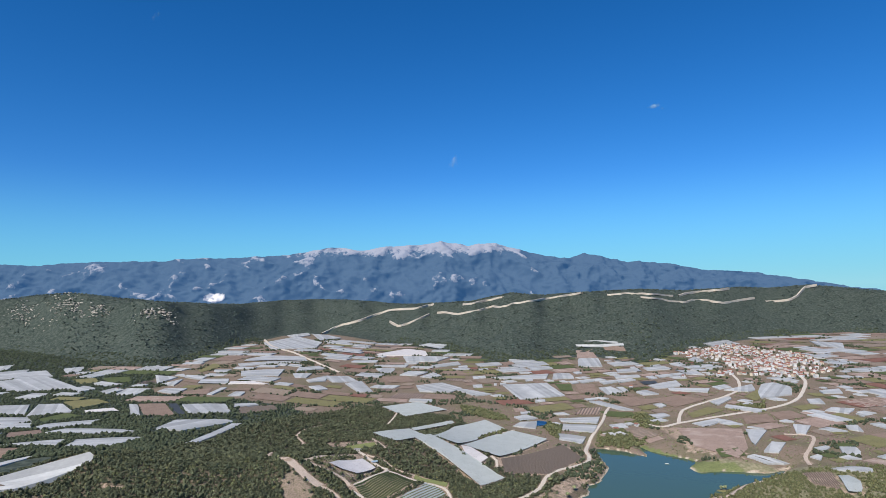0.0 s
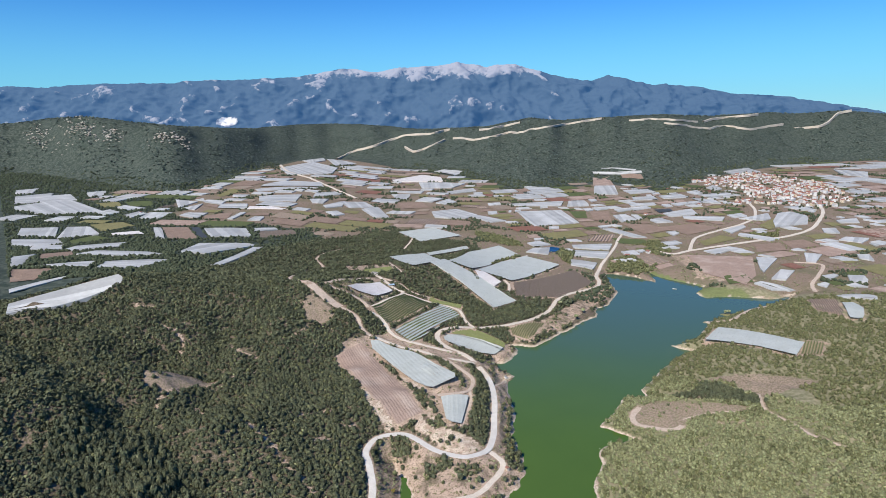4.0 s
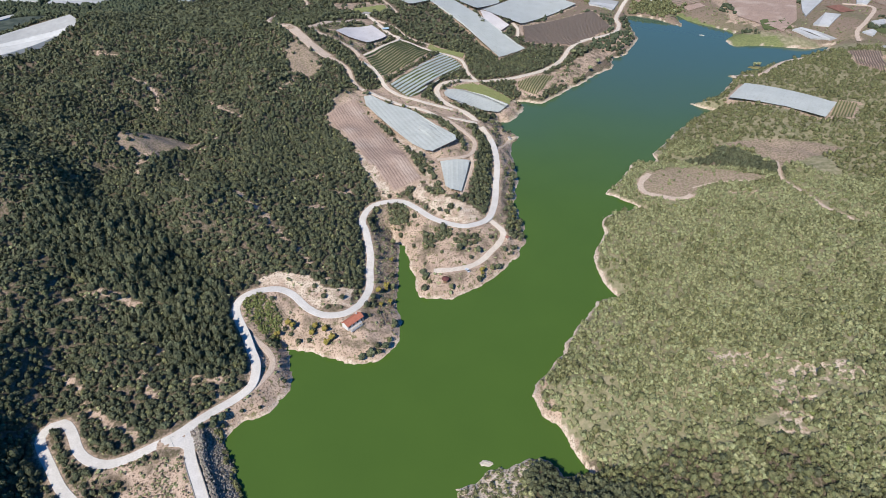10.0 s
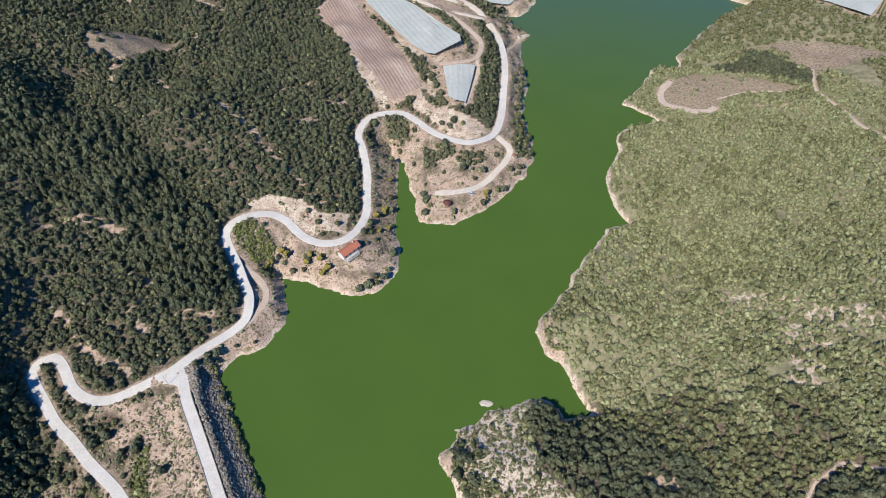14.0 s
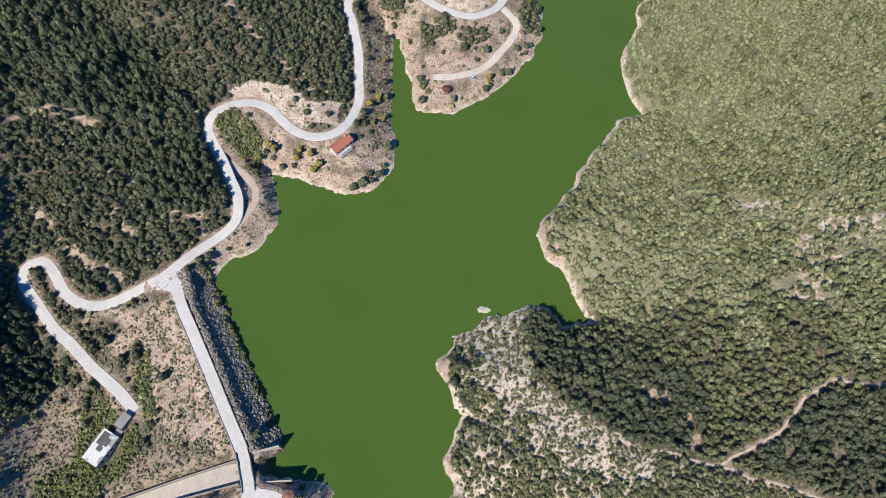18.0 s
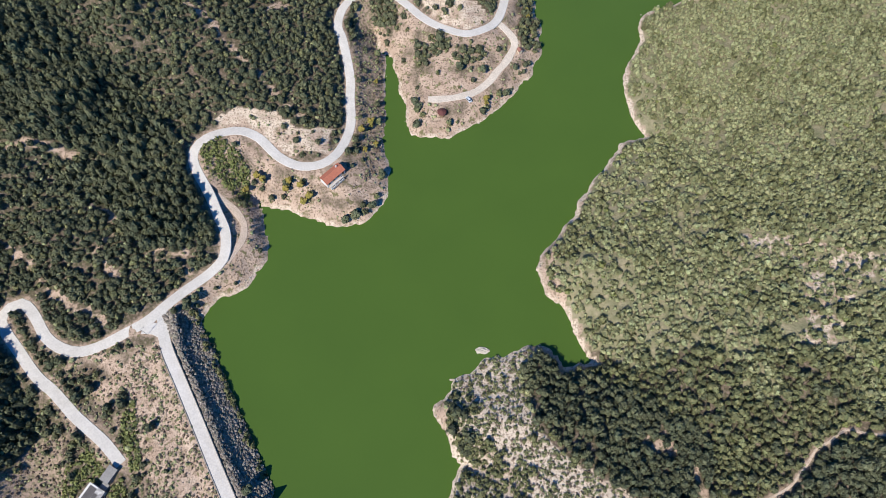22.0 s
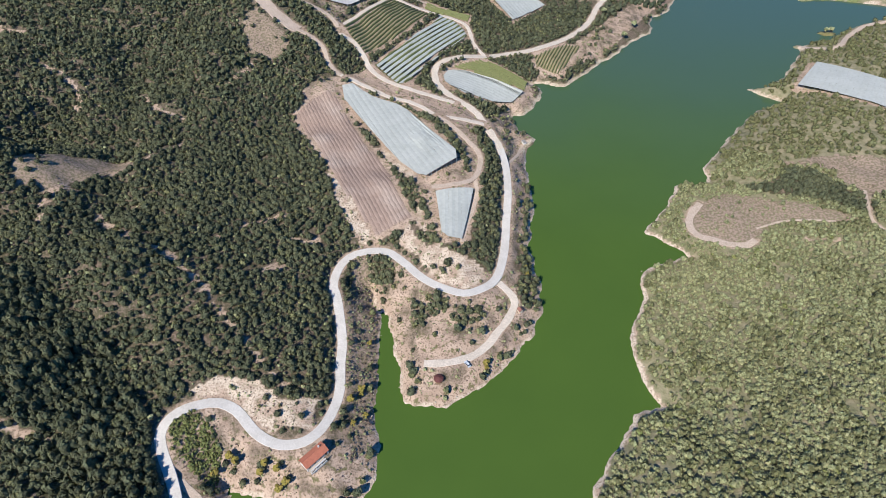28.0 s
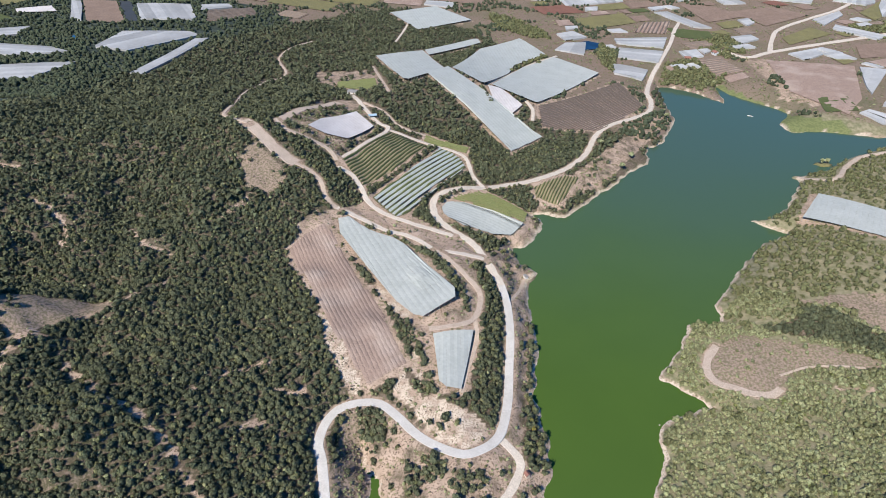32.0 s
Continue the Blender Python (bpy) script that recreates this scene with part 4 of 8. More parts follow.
PLOTS_FAR.append(("net", [(-31, 2221), (12, 2227), (83, 2107), (51, 2045)], 115))
PLOTS_FAR.append(("net", [(-70, 1472), (-46, 1530), (15, 1507), (-22, 1452)], -124))
PLOTS_FAR.append(("net", [(-18, 1444), (22, 1498), (43, 1448), (14, 1417)], 53))
PLOTS_FAR.append(("net", [(-23, 1321), (41, 1351), (91, 1284), (56, 1236), (-14, 1250)], -53))
PLOTS_FAR.append(("soil", [(-117, 1444), (-52, 1462), (-28, 1379), (-98, 1369)], -74))
PLOTS_FAR.append(("net", [(58, 1271), (90, 1272), (149, 1213), (110, 1196)], 125))
PLOTS_FAR.append(("net", [(180, 1313), (296, 1326), (314, 1194), (204, 1160)], 99))
PLOTS_FAR.append(("net", [(164, 1415), (326, 1441), (307, 1379), (196, 1385)], 9))
PLOTS_FAR.append(("net", [(333, 1441), (388, 1442), (377, 1372), (321, 1370)], 81))
PLOTS_FAR.append(("green", [(314, 1315), (353, 1310), (340, 1237), (313, 1245)], -100))
PLOTS_FAR.append(("red", [(142, 1150), (205, 1168), (234, 1128), (161, 1111)], -167))
PLOTS_FAR.append(("olive", [(204, 1089), (293, 1128), (305, 1078), (224, 1041)], 24))
PLOTS_FAR.append(("ploughed", [(510, 1863), (565, 1863), (533, 1690), (470, 1698)], -100))
PLOTS_FAR.append(("net", [(470, 1694), (532, 1686), (502, 1526), (432, 1537)], -100))
PLOTS_FAR.append(("net", [(405, 1256), (436, 1262), (444, 1204), (398, 1186)], 84))
PLOTS_FAR.append(("net", [(440, 1256), (461, 1252), (459, 1206), (446, 1204)], 97))
PLOTS_FAR.append(("net", [(347, 1132), (377, 1134), (412, 1044), (387, 1049)], -69))
PLOTS_FAR.append(("soil", [(362, 1309), (409, 1305), (384, 1194), (350, 1216)], -103))
PLOTS_FAR.append(("net", [(469, 1199), (498, 1209), (518, 1165), (476, 1165)], -65))
PLOTS_FAR.append(("net", [(529, 1589), (602, 1597), (608, 1544), (531, 1521)], -163))
PLOTS_FAR.append(("net", [(482, 1383), (545, 1384), (542, 1355), (476, 1342)], -168))
PLOTS_FAR.append(("net", [(522, 1261), (601, 1283), (590, 1223), (524, 1213)], 15))
PLOTS_FAR.append(("dark", [(517, 1301), (558, 1304), (552, 1272), (517, 1264)], 5))
PLOTS_FAR.append(("net", [(657, 1420), (701, 1391), (700, 1327), (657, 1353)], 90))
PLOTS_FAR.append(("net", [(686, 1529), (726, 1552), (727, 1500), (688, 1477)], 92))
PLOTS_FAR.append(("net", [(775, 1601), (819, 1658), (813, 1573), (776, 1543)], -94))
PLOTS_FAR.append(("net", [(552, 1216), (635, 1185), (612, 1147), (546, 1189)], -20))
PLOTS_FAR.append(("net", [(681, 1167), (746, 1199), (710, 1136), (690, 1126), (652, 1157)], -120))
PLOTS_FAR.append(("net", [(707, 1121), (756, 1191), (790, 1203), (800, 1150), (758, 1083), (682, 1067)], -129))
PLOTS_FAR.append(("net", [(575, 1065), (634, 1107), (628, 1075), (578, 1035)], 36))
PLOTS_FAR.append(("net", [(595, 1036), (646, 980.1), (616.8, 964.1), (580, 1016)], -47))
PLOTS_FAR.append(("olive", [(494.9, 990.6), (554, 1030), (571.4, 997.4), (490.6, 955.6)], -153))
PLOTS_FAR.append(("ploughed", [(431.8, 897), (532.9, 866.6), (483.6, 758.9), (449.2, 722.1), (416.2, 789.8)], -115))
PLOTS_FAR.append(("net", [(535.7, 859.7), (565.8, 849.4), (497.8, 753.8), (507.6, 795.1)], -125))
PLOTS_FAR.append(("net", [(529.6, 786.8), (551.3, 774.3), (518.3, 736.7), (497.5, 741.7)], 55))
PLOTS_FAR.append(("net", [(456.7, 721.2), (483.9, 734.8), (516.4, 708.9), (476.2, 702.7)], -39))
PLOTS_FAR.append(("net", [(628.1, 877), (650.8, 864.2), (611.1, 816.5), (593.5, 825)], 56))
PLOTS_FAR.append(("net", [(761, 1042), (789, 1043), (778, 1000), (746, 1008)], -104))
PLOTS_FAR.append(("net", [(758.6, 977.4), (801.2, 963.5), (771.9, 927.6), (739.5, 955.4)], -129))
PLOTS_FAR.append(("net", [(704.8, 860.3), (736, 859.2), (708.8, 819.8), (694.3, 837.4)], -125))
PLOTS_FAR.append(("net", [(615, 745.9), (643.4, 738.4), (619.3, 708.5), (592, 716.5)], -129))
PLOTS_FAR.append(("net", [(537.2, 655), (574.2, 654.3), (584.5, 640.6), (575.7, 628.1), (541.9, 639)], -1))
PLOTS_FAR.append(("soil", [(634.8, 958.8), (680.6, 967.5), (683.6, 921.1), (625.4, 905.5)], -165))
PLOTS_FAR.append(("soil", [(576.8, 944.9), (626, 952), (612.3, 899.5), (555.8, 893.2)], -174))
PLOTS_FAR.append(("green", [(343, 1053), (403, 1030), (398.5, 985.4), (347, 1007)], -21))
PLOTS_FAR.append(("net", [(250.7, 999.1), (331, 1002), (312, 954.2), (249.6, 969.3)], 2))
PLOTS_FAR.append(("net", [(247.9, 951.7), (307.6, 937.9), (287.3, 891.6), (236.1, 906.6)], -13))
PLOTS_FAR.append(("net", [(221.3, 882.6), (270.2, 873.8), (251, 833.5), (217.3, 840.8)], -10))
PLOTS_FAR.append(("vine_dry", [(318, 1078), (361, 1084), (335, 1021), (288, 1030)], -113))
PLOTS_FAR.append(("net", [(165, 1013), (194, 1023), (214.8, 989.4), (176, 977.4)], -163))
PLOTS_FAR.append(("net", [(168.8, 963.8), (211.7, 972.1), (191.3, 915.2), (154.1, 932.4)], -110))
PLOTS_FAR.append(("green", [(437.2, 768.4), (471.4, 768.7), (465.1, 729.8), (427.7, 728.8)], 77))
PLOTS_FAR.append(("soil", [(469, 1126), (545, 1142), (581, 1090), (496, 1046)], -153))
PLOTS_FAR.append(("soil", [(402, 1177), (456, 1156), (482, 1097), (417, 1075)], 99))
PLOTS_FAR.append(("olive", [(796, 1212), (787, 1152), (662, 1050), (659, 1088)], 42))
PLOTS_FAR.append(("net", [(866, 1386), (911, 1403), (888, 1350), (845, 1334)], -114))
PLOTS_FAR.append(("net", [(835, 1116), (889, 1127), (868, 1086), (825, 1082)], 11))
PLOTS_FAR.append(("net", [(1024, 2031), (1175, 2155), (1140, 1989), (1009, 1918)], 39))
PLOTS_FAR.append(("net", [(1427, 2046), (1485, 1937), (1384, 1791), (1352, 1871)], 67))
PLOTS_FAR.append(("net", [(593, 1482), (658, 1495), (657, 1437), (589, 1429)], -173))
PLOTS_FAR.append(("net", [(516, 1471), (577, 1476), (570, 1424), (508, 1422)], -178))
PLOTS_FAR.append(("net", [(525, 1930), (656, 1819), (652, 1794), (524, 1908)], 138))
PLOTS_FAR.append(("net", [(559, 1956), (649, 1854), (647, 1838), (561, 1938)], -49))
PLOTS_FAR.append(("soil", [(599, 1861), (647, 1791), (640, 1740), (594, 1812)], 122))
# ---- zones of thin or missing woodland: kind, outline ----
ZONES.append(("fallow", [(160.8, 344.3), (167.8, 356.4), (174.4, 366.1), (192.4, 375.6), (211.2, 368.6), (233.3, 362.6), (253.9, 349.5), (265.8, 336.7), (249.6, 340.4), (235.5, 344.5), (216.5, 346), (208.5, 339.2), (190.7, 325.8), (176.5, 331.8), (165.4, 338.4)]))
ZONES.append(("oak", [(237.9, 391.6), (252, 390.3), (266.3, 373.6), (282.2, 357.4), (273.5, 344.2), (256.8, 356.9), (234.9, 367.2), (210.2, 376.3), (208.5, 380.2), (227.2, 382.6)]))
ZONES.append(("brown", [(239.2, 403.7), (248.5, 399.3), (262.5, 405), (278.9, 407.2), (330, 402), (349.6, 387.9), (291, 366.2), (282.9, 363.3), (271.3, 382.8), (260.9, 394), (239.6, 396)]))
ZONES.append(("brown", [(-248.5, 339.8), (-255.3, 368), (-227.3, 360), (-207.9, 370), (-188, 363.1), (-198.5, 355.1), (-220, 337.8), (-241.7, 324)]))
ZONES.append(("brown", [(-242.6, 326), (-228.1, 359.2), (-200.8, 372.3), (-196.3, 355.5), (-216.8, 347.5), (-227.9, 325.5)]))
ZONES.append(("bank", [(-120.2, 214), (-104.9, 222.5), (-87.36, 220.8), (-74.95, 212.6), (-57.48, 215), (-59.2, 199.4), (-79.96, 197.1), (-101.5, 212.5), (-115.7, 210.8)]))
ZONES.append(("bank", [(-17.94, 311.9), (-6.167, 315), (20.72, 304.5), (30.48, 296), (16.97, 283.8), (-2.396, 290.3)]))
ZONES.append(("bank", [(-25.92, 315), (-20.05, 332.2), (-12.02, 317.5), (17.14, 299.6), (2.163, 302.2), (-16.23, 308)]))
ZONES.append(("bank", [(-48.13, 405.5), (-32.28, 396.6), (-14.32, 369.9), (-19.12, 362.6), (-30.59, 376.4)]))
ZONES.append(("bank", [(-16.93, 352.7), (-9.605, 336.4), (-7.345, 317.4), (-14.09, 328.5)]))
ZONES.append(("sparse", [(-31.53, 274.6), (-26.01, 302.1), (7.352, 282.1), (35.17, 289.2), (54.1, 273.2), (31.34, 239.3), (4.479, 217.8), (-17.22, 221.5)]))
ZONES.append(("sparse", [(-124, 191.6), (-106.9, 206.3), (-73.54, 189.3), (-44.74, 201), (-30.94, 220.8), (-29.12, 181.7), (-49.13, 162.4), (-92.23, 173), (-112.7, 171.4)]))
ZONES.append(("scrubby", [(-146.5, 100.5), (-126.5, 99.81), (-84.54, 27.99), (-128.4, 23.77), (-154.6, 43.59), (-181.8, 81.78), (-164.3, 91.11)]))
ZONES.append(("web", [(4.6, 78.8), (15.5, 92.1), (32.1, 98), (45, 96.1), (34, 81), (43, 56), (51.9, 47.5), (64.8, 37.9), (79.7, 29.6), (92.7, 26.5), (105.5, 22.3), (120.5, 17.9), (137.3, 13.6), (150.4, 8.7), (172.2, 7.7), (178, -20), (15, -20), (4.6, 26.9), (2, 54.9)]))
ZONES.append(("brush", [(-179.4, 58), (-165.3, 57.3), (-157, 38.3), (-161.6, 21.3), (-172.3, 5.2), (-188.7, -4), (-202, 20), (-198.5, 39.5), (-187.8, 43.4)]))
ZONES.append(("gravel", [(-144.4, 86.91), (-133.1, 94.75), (-126.5, 99.81), (-90.51, 32.62), (-99.2, 23.49), (-117.3, 31.79), (-131.2, 55.44)]))
ZONES.append(("bank", [(-76.56, 376.9), (-68.24, 369.4), (-54.4, 345.6), (-40.25, 318.4), (-49.15, 314.6), (-65.86, 345.2)]))
ZONES.append(("clearing", [(-77.91, 483.8), (-54.39, 504.4), (4.383, 474.4), (34, 442.5), (20.46, 429.8), (-33.17, 458.8), (-59.78, 473.5)]))
ZONES.append(("sparse", [(-156.6, 803.8), (-93.8, 807.5), (-72.4, 747.5), (-119.7, 753.7), (-115.3, 709.1), (-136.7, 740.7)]))
ZONES.append(("brown", [(-156.4, 513.3), (-147.2, 526.3), (-122.6, 507.2), (-117.7, 495.4), (-128.9, 480.8), (-145, 480.6)]))
ZONES.append(("sparse", [(-106.5, 456.4), (-93.39, 476.1), (-77.61, 481.4), (-79.18, 462.8), (-97.36, 448.6)]))
ZONES.append(("sparse", [(-91.48, 19.01), (-155.6, -1.887), (-42.82, -0.9716), (-46.53, 15.18)]))
ZONES.append(("scrubby", [(-140, 574), (-128, 551), (-84, 533), (-62, 600), (-58, 620), (-81, 662), (-105, 668), (-126, 650)]))
ZONES.append(("sparse", [(28.88, 438.8), (87.83, 543.9), (239.4, 732.7), (257.1, 723.8), (142.7, 566.3), (81.72, 528.2), (71.19, 474.8), (46.38, 286.8), (36.79, 278.7), (49.24, 410.1)]))
ZONES.append(("sparse", [(-42.51, 470.5), (21.35, 460.3), (29.79, 377.1), (17.51, 315.2), (-4.14, 313.7), (-46.05, 422.5)]))
ZONES.append(("thicket", [(21.28, 315.9), (23.66, 356.7), (31.7, 399.9), (36.96, 436), (42.37, 425.1), (42.32, 383), (37.76, 324.5), (32.41, 302.1), (23.33, 304)]))
ZONES.append(("thicket", [(-33.62, 370.9), (-27.15, 378.2), (-13.74, 356.8), (0.4913, 313.4), (-8.787, 314.1), (-19.83, 344.6)]))
ZONES.append(("thicket", [(-81.45, 458.9), (-75.29, 464.2), (-62.28, 442.1), (-43.44, 416.1), (-46.27, 405.7), (-66.88, 431.8)]))
ZONES.append(("thicket", [(-59.56, 471.5), (-33.56, 464.3), (-3.463, 436), (14.12, 406.7), (20.71, 374.2), (15.57, 383.5), (-7.31, 431.1), (-37.3, 458.4)]))
ZONES.append(("clearing", [(-13, 238), (-10, 250), (3, 254), (16, 252), (24, 249), (8, 236)]))
ZONES.append(("thicket", [(-7.4, 277.8), (-3, 282.6), (4.7, 275), (6.3, 269.7), (-1.1, 265.5), (-7.2, 269.7)]))
ZONES.append(("thicket", [(-14, 274.2), (-8.8, 273.1), (-7, 266.2), (-8.4, 261.5), (-13.5, 264)]))
ZONES.append(("thicket", [(6.3, 264.9), (13.7, 271.5), (25.8, 272.9), (25.6, 268.3), (19.4, 261.3), (10.6, 257.2)]))
ZONES.append(("brush", [(-50.75, 251.2), (-51.45, 305.8), (-43.2, 307.9), (-36.97, 282), (-31.82, 240), (-32.77, 191.2), (-39.62, 184.2)]))
ZONES.append(("thicket", [(7.6, 56.3), (16.9, 57), (26.5, 51.1), (33.3, 42), (28.3, 36.4), (16.6, 35.7), (8.4, 41.7)]))
ZONES.append(("thicket", [(27.7, 25.8), (34.7, 29.2), (47, 25.7), (48.6, 19), (39.9, 4.2), (33.3, 0.5), (24.9, 6.3)]))
ZONES.append(("thicket", [(-184.3, 87.2), (-174.4, 80.9), (-160.2, 76.9), (-153, 68.8), (-160.2, 66.1), (-175, 74.7)]))
ZONES.append(("green_brush", [(-139.7, 65.8), (-135.3, 73.4), (-131.2, 55.4), (-126.6, 43), (-132.1, 43.1), (-138.4, 55.7)]))
ZONES.append(("dense", [(-267.5, 254.6), (-216.7, 275.3), (-142.6, 201.6), (-112.7, 153), (-135.6, 137.9), (-204.6, 192.3), (-258.7, 221.3)]))
ZONES.append(("dense", [(-212.4, 96.4), (-199.6, 92.3), (-192.6, 80.5), (-185.5, 69.4), (-179.4, 56.5), (-186.1, 45.9), (-200, 42), (-225, 55)]))
ZONES.append(("oak", [(36.5, 87.6), (47.8, 95.6), (55.4, 86.7), (66, 83), (80, 74), (96, 64), (109, 52), (106, 30), (95.2, 27.9), (80, 31.2), (60.4, 39.1), (50.1, 53.6), (41.4, 66.4)]))
ZONES.append(("oak", [(115.4, 28.38), (137.5, 40.17), (151.5, 48.85), (183.3, 52.94), (173, 10.95), (154.4, 12.89), (138, 17.8)]))
ZONES.append(("dense", [(-225.5, 230.3), (-170.1, 241.5), (-136.4, 201.8), (-110.5, 155.5), (-114.4, 144.5), (-147.7, 172.1), (-186.7, 195.1), (-225.1, 209)]))
ZONES.append(("chalk", [(4.6, 78.8), (15.5, 92.1), (32.1, 98), (43, 94.1), (34, 81), (41, 56), (49.9, 47.5), (64.8, 37.9), (79.7, 29.6), (88.2, 26.3), (82, 16.9), (66.7, 16.8), (49.8, 21.2), (35.7, 29.8), (36.3, 40.5), (28.5, 48.3), (16.9, 57.5), (8.3, 63.4)]))
ZONES.append(("sparse", [(-113.3, 176.2), (-101.4, 164.7), (-95.52, 174.9), (-87.15, 158.1), (-88.15, 143.1), (-97.62, 129.7), (-115.5, 117.2), (-120.5, 117.8), (-105.4, 136.4), (-102.4, 147.1), (-106.5, 158)]))
ZONES.append(("green_brush", [(-123.8, 196.6), (-115.4, 205.2), (-103.5, 196.1), (-99.05, 186.6), (-99.51, 172.8), (-108.1, 176.6), (-119.5, 186)]))
ZONES.append(("meadow", [(395.3, 759.1), (400.7, 724.4), (443.8, 712), (445.5, 693), (416.7, 702.5), (378.6, 699.3), (382.4, 729.7)]))
ZONES.append(("meadow", [(348.2, 844.1), (367.3, 792.2), (399.4, 750.8), (390.9, 746.5), (362, 776.6), (338.9, 809.1)]))
ZONES.append(("grove", [(68, 1104), (101, 1085), (148, 1023), (155.5, 984.1), (126.4, 984.7), (79, 1028)]))
ZONES.append(("grove", [(213.3, 952.5), (226.8, 966.6), (242.9, 930.3), (218.3, 855.2), (208.8, 880.2)]))
ZONES.append(("grove", [(273.3, 835.7), (295.8, 887.5), (342.3, 909.5), (373.1, 868.2), (353.2, 839.3), (319.2, 813.3), (299.8, 830)]))
ZONES.append(("grove", [(362.8, 983.6), (397, 1022), (424, 1005), (418.6, 928.5), (387.5, 907.5), (361.8, 944.4)]))
ZONES.append(("grove", [(614, 1036), (675, 1042), (632.4, 968.3), (606.1, 990.4)]))
ZONES.append(("grove", [(79.89, 822.9), (106.3, 870.8), (133.4, 908.7), (143.6, 898.7), (94.24, 824.8)]))
ZONES.append(("meadow", [(1.1, 9.6), (5, 13.1), (9.5, 10), (16.5, 5.8), (22, -2), (20.6, -4.4), (16.7, -0.2), (14, 4.1), (8.3, 0.6), (3.5, 2.1), (0.6, 5)]))
ZONES.append(("clearing", [(70.3, 0.4), (83.5, 3.6), (92.5, 4.6), (98.3, 0.6), (111.1, -1.4), (124.2, -3.4), (121.5, -12), (65.4, -12)]))
ZONES.append(("pond", [(-187.2, 2.699), (-180.7, 6.228), (-173, 5.198), (-163.4, 1.169), (-163.3, -4.804), (-183.9, -4.933)]))
ZONES.append(("pond", [(190.4, 969.7), (208.8, 979.9), (223.7, 971.6), (216.6, 944.8), (196.8, 937.5)]))
ZONES.append(("pond", [(-478.5, 838.4), (-476, 872.8), (-459.1, 849.9), (-455.5, 802.9)]))
ZONES.append(("green_brush", [(-163.1, 43.7), (-153.8, 53.2), (-145.4, 45), (-138.1, 45.8), (-132.4, 35.8), (-134, 22.7), (-152, 8.5), (-171.9, 6.2), (-177.3, 16.1), (-162.5, 25.4)]))
ZONES.append(("brush", [(-132.9, 27.8), (-111.3, 36.4), (-97.7, 29.3), (-93, 24.9), (-122.6, 15.5), (-149.5, 8.6)]))
ZONES.append(("rocky", [(133.1, 144.4), (159.8, 144.1), (186.3, 134.8), (214.5, 133.8), (207.9, 121.5), (183.2, 116.9), (165.5, 89.77), (150.6, 89.68), (161.4, 123.5), (136.3, 131.4)]))
ZONES.append(("sparse", [(403.5, 912.5), (529.1, 868.2), (458.5, 715.7), (398.7, 777.3)]))
ZONES.append(("village", [(790, 1765), (934, 1836), (1096, 1978), (1127, 1842), (1169, 1703), (1145, 1592), (1052, 1362), (924, 1255), (858, 1275), (745, 1310), (700, 1299), (835, 1480), (835, 1629), (785, 1700)]))
# ---- single trees by the lake ----
TREES_BY_KIND = []
TREES_BY_KIND.append(((1, PINE, 5.5, 2.6, "round dark evergreen tree by the shore"), [(-30.91, 190), (-35.21, 171.3), (-43.15, 165.8), (-48.48, 163.1), (-12.85, 233.3), (-14.53, 236.6), (-115.7, 119.4), (-121.7, 119.5), (-119.1, 115.3), (-142.1, 111.7), (-157.3, 76.85), (-162.6, 73.12), (-79.09, 35.02), (-81.54, 31.57), (-90.19, 42.18), (-60.45, 5.753), (18.59, 248.8), (28.49, 245.8), (36.86, 244.9), (10.46, 256.6), (23.59, 257)]))
TREES_BY_KIND.append(((2, GOLD_LEAF, 5.0, 2.2, "small tree with yellowing leaves by the shore"), [(-71.76, 180), (-67.01, 174.5), (-79.61, 179.2), (-77.94, 182.4), (-70.11, 172.1), (25.45, 238.9), (-91.75, 183.8), (-94.75, 185.7), (-100.1, 178.8), (-46.01, 221.9), (-42.75, 215.8), (-38.55, 222.7)]))
TREES_BY_KIND.append(((5, GOLD_LEAF, 3.4, 1.6, "small yellowing bush-like tree on a brushy bank"), [(-37.94, 308.9), (52.79, 301), (25.79, 237.1), (-46.34, 223.1), (-35.1, 209.1), (-40.33, 203.5), (51.59, 306.8), (-38.52, 220.9), (-37.1, 251.8)]))
TREES_BY_KIND.append(((6, MIX_LEAF, 4.2, 2.1, "small round green tree on open ground"), [(33.05, 243.6), (-13.52, 232), (4.738, 223.4), (36.7, 262.4), (-37.25, 270.7), (-34.7, 224.9)]))
TREES_BY_KIND.append(((3, SCRUB, 7.0, 3.2, "olive-green tree on the lake bank"), [(246.4, 781.3), (171.6, 604.4), (184.6, 625.4), (158.7, 645.2), (250.2, 724.1), (342.1, 833.7)]))
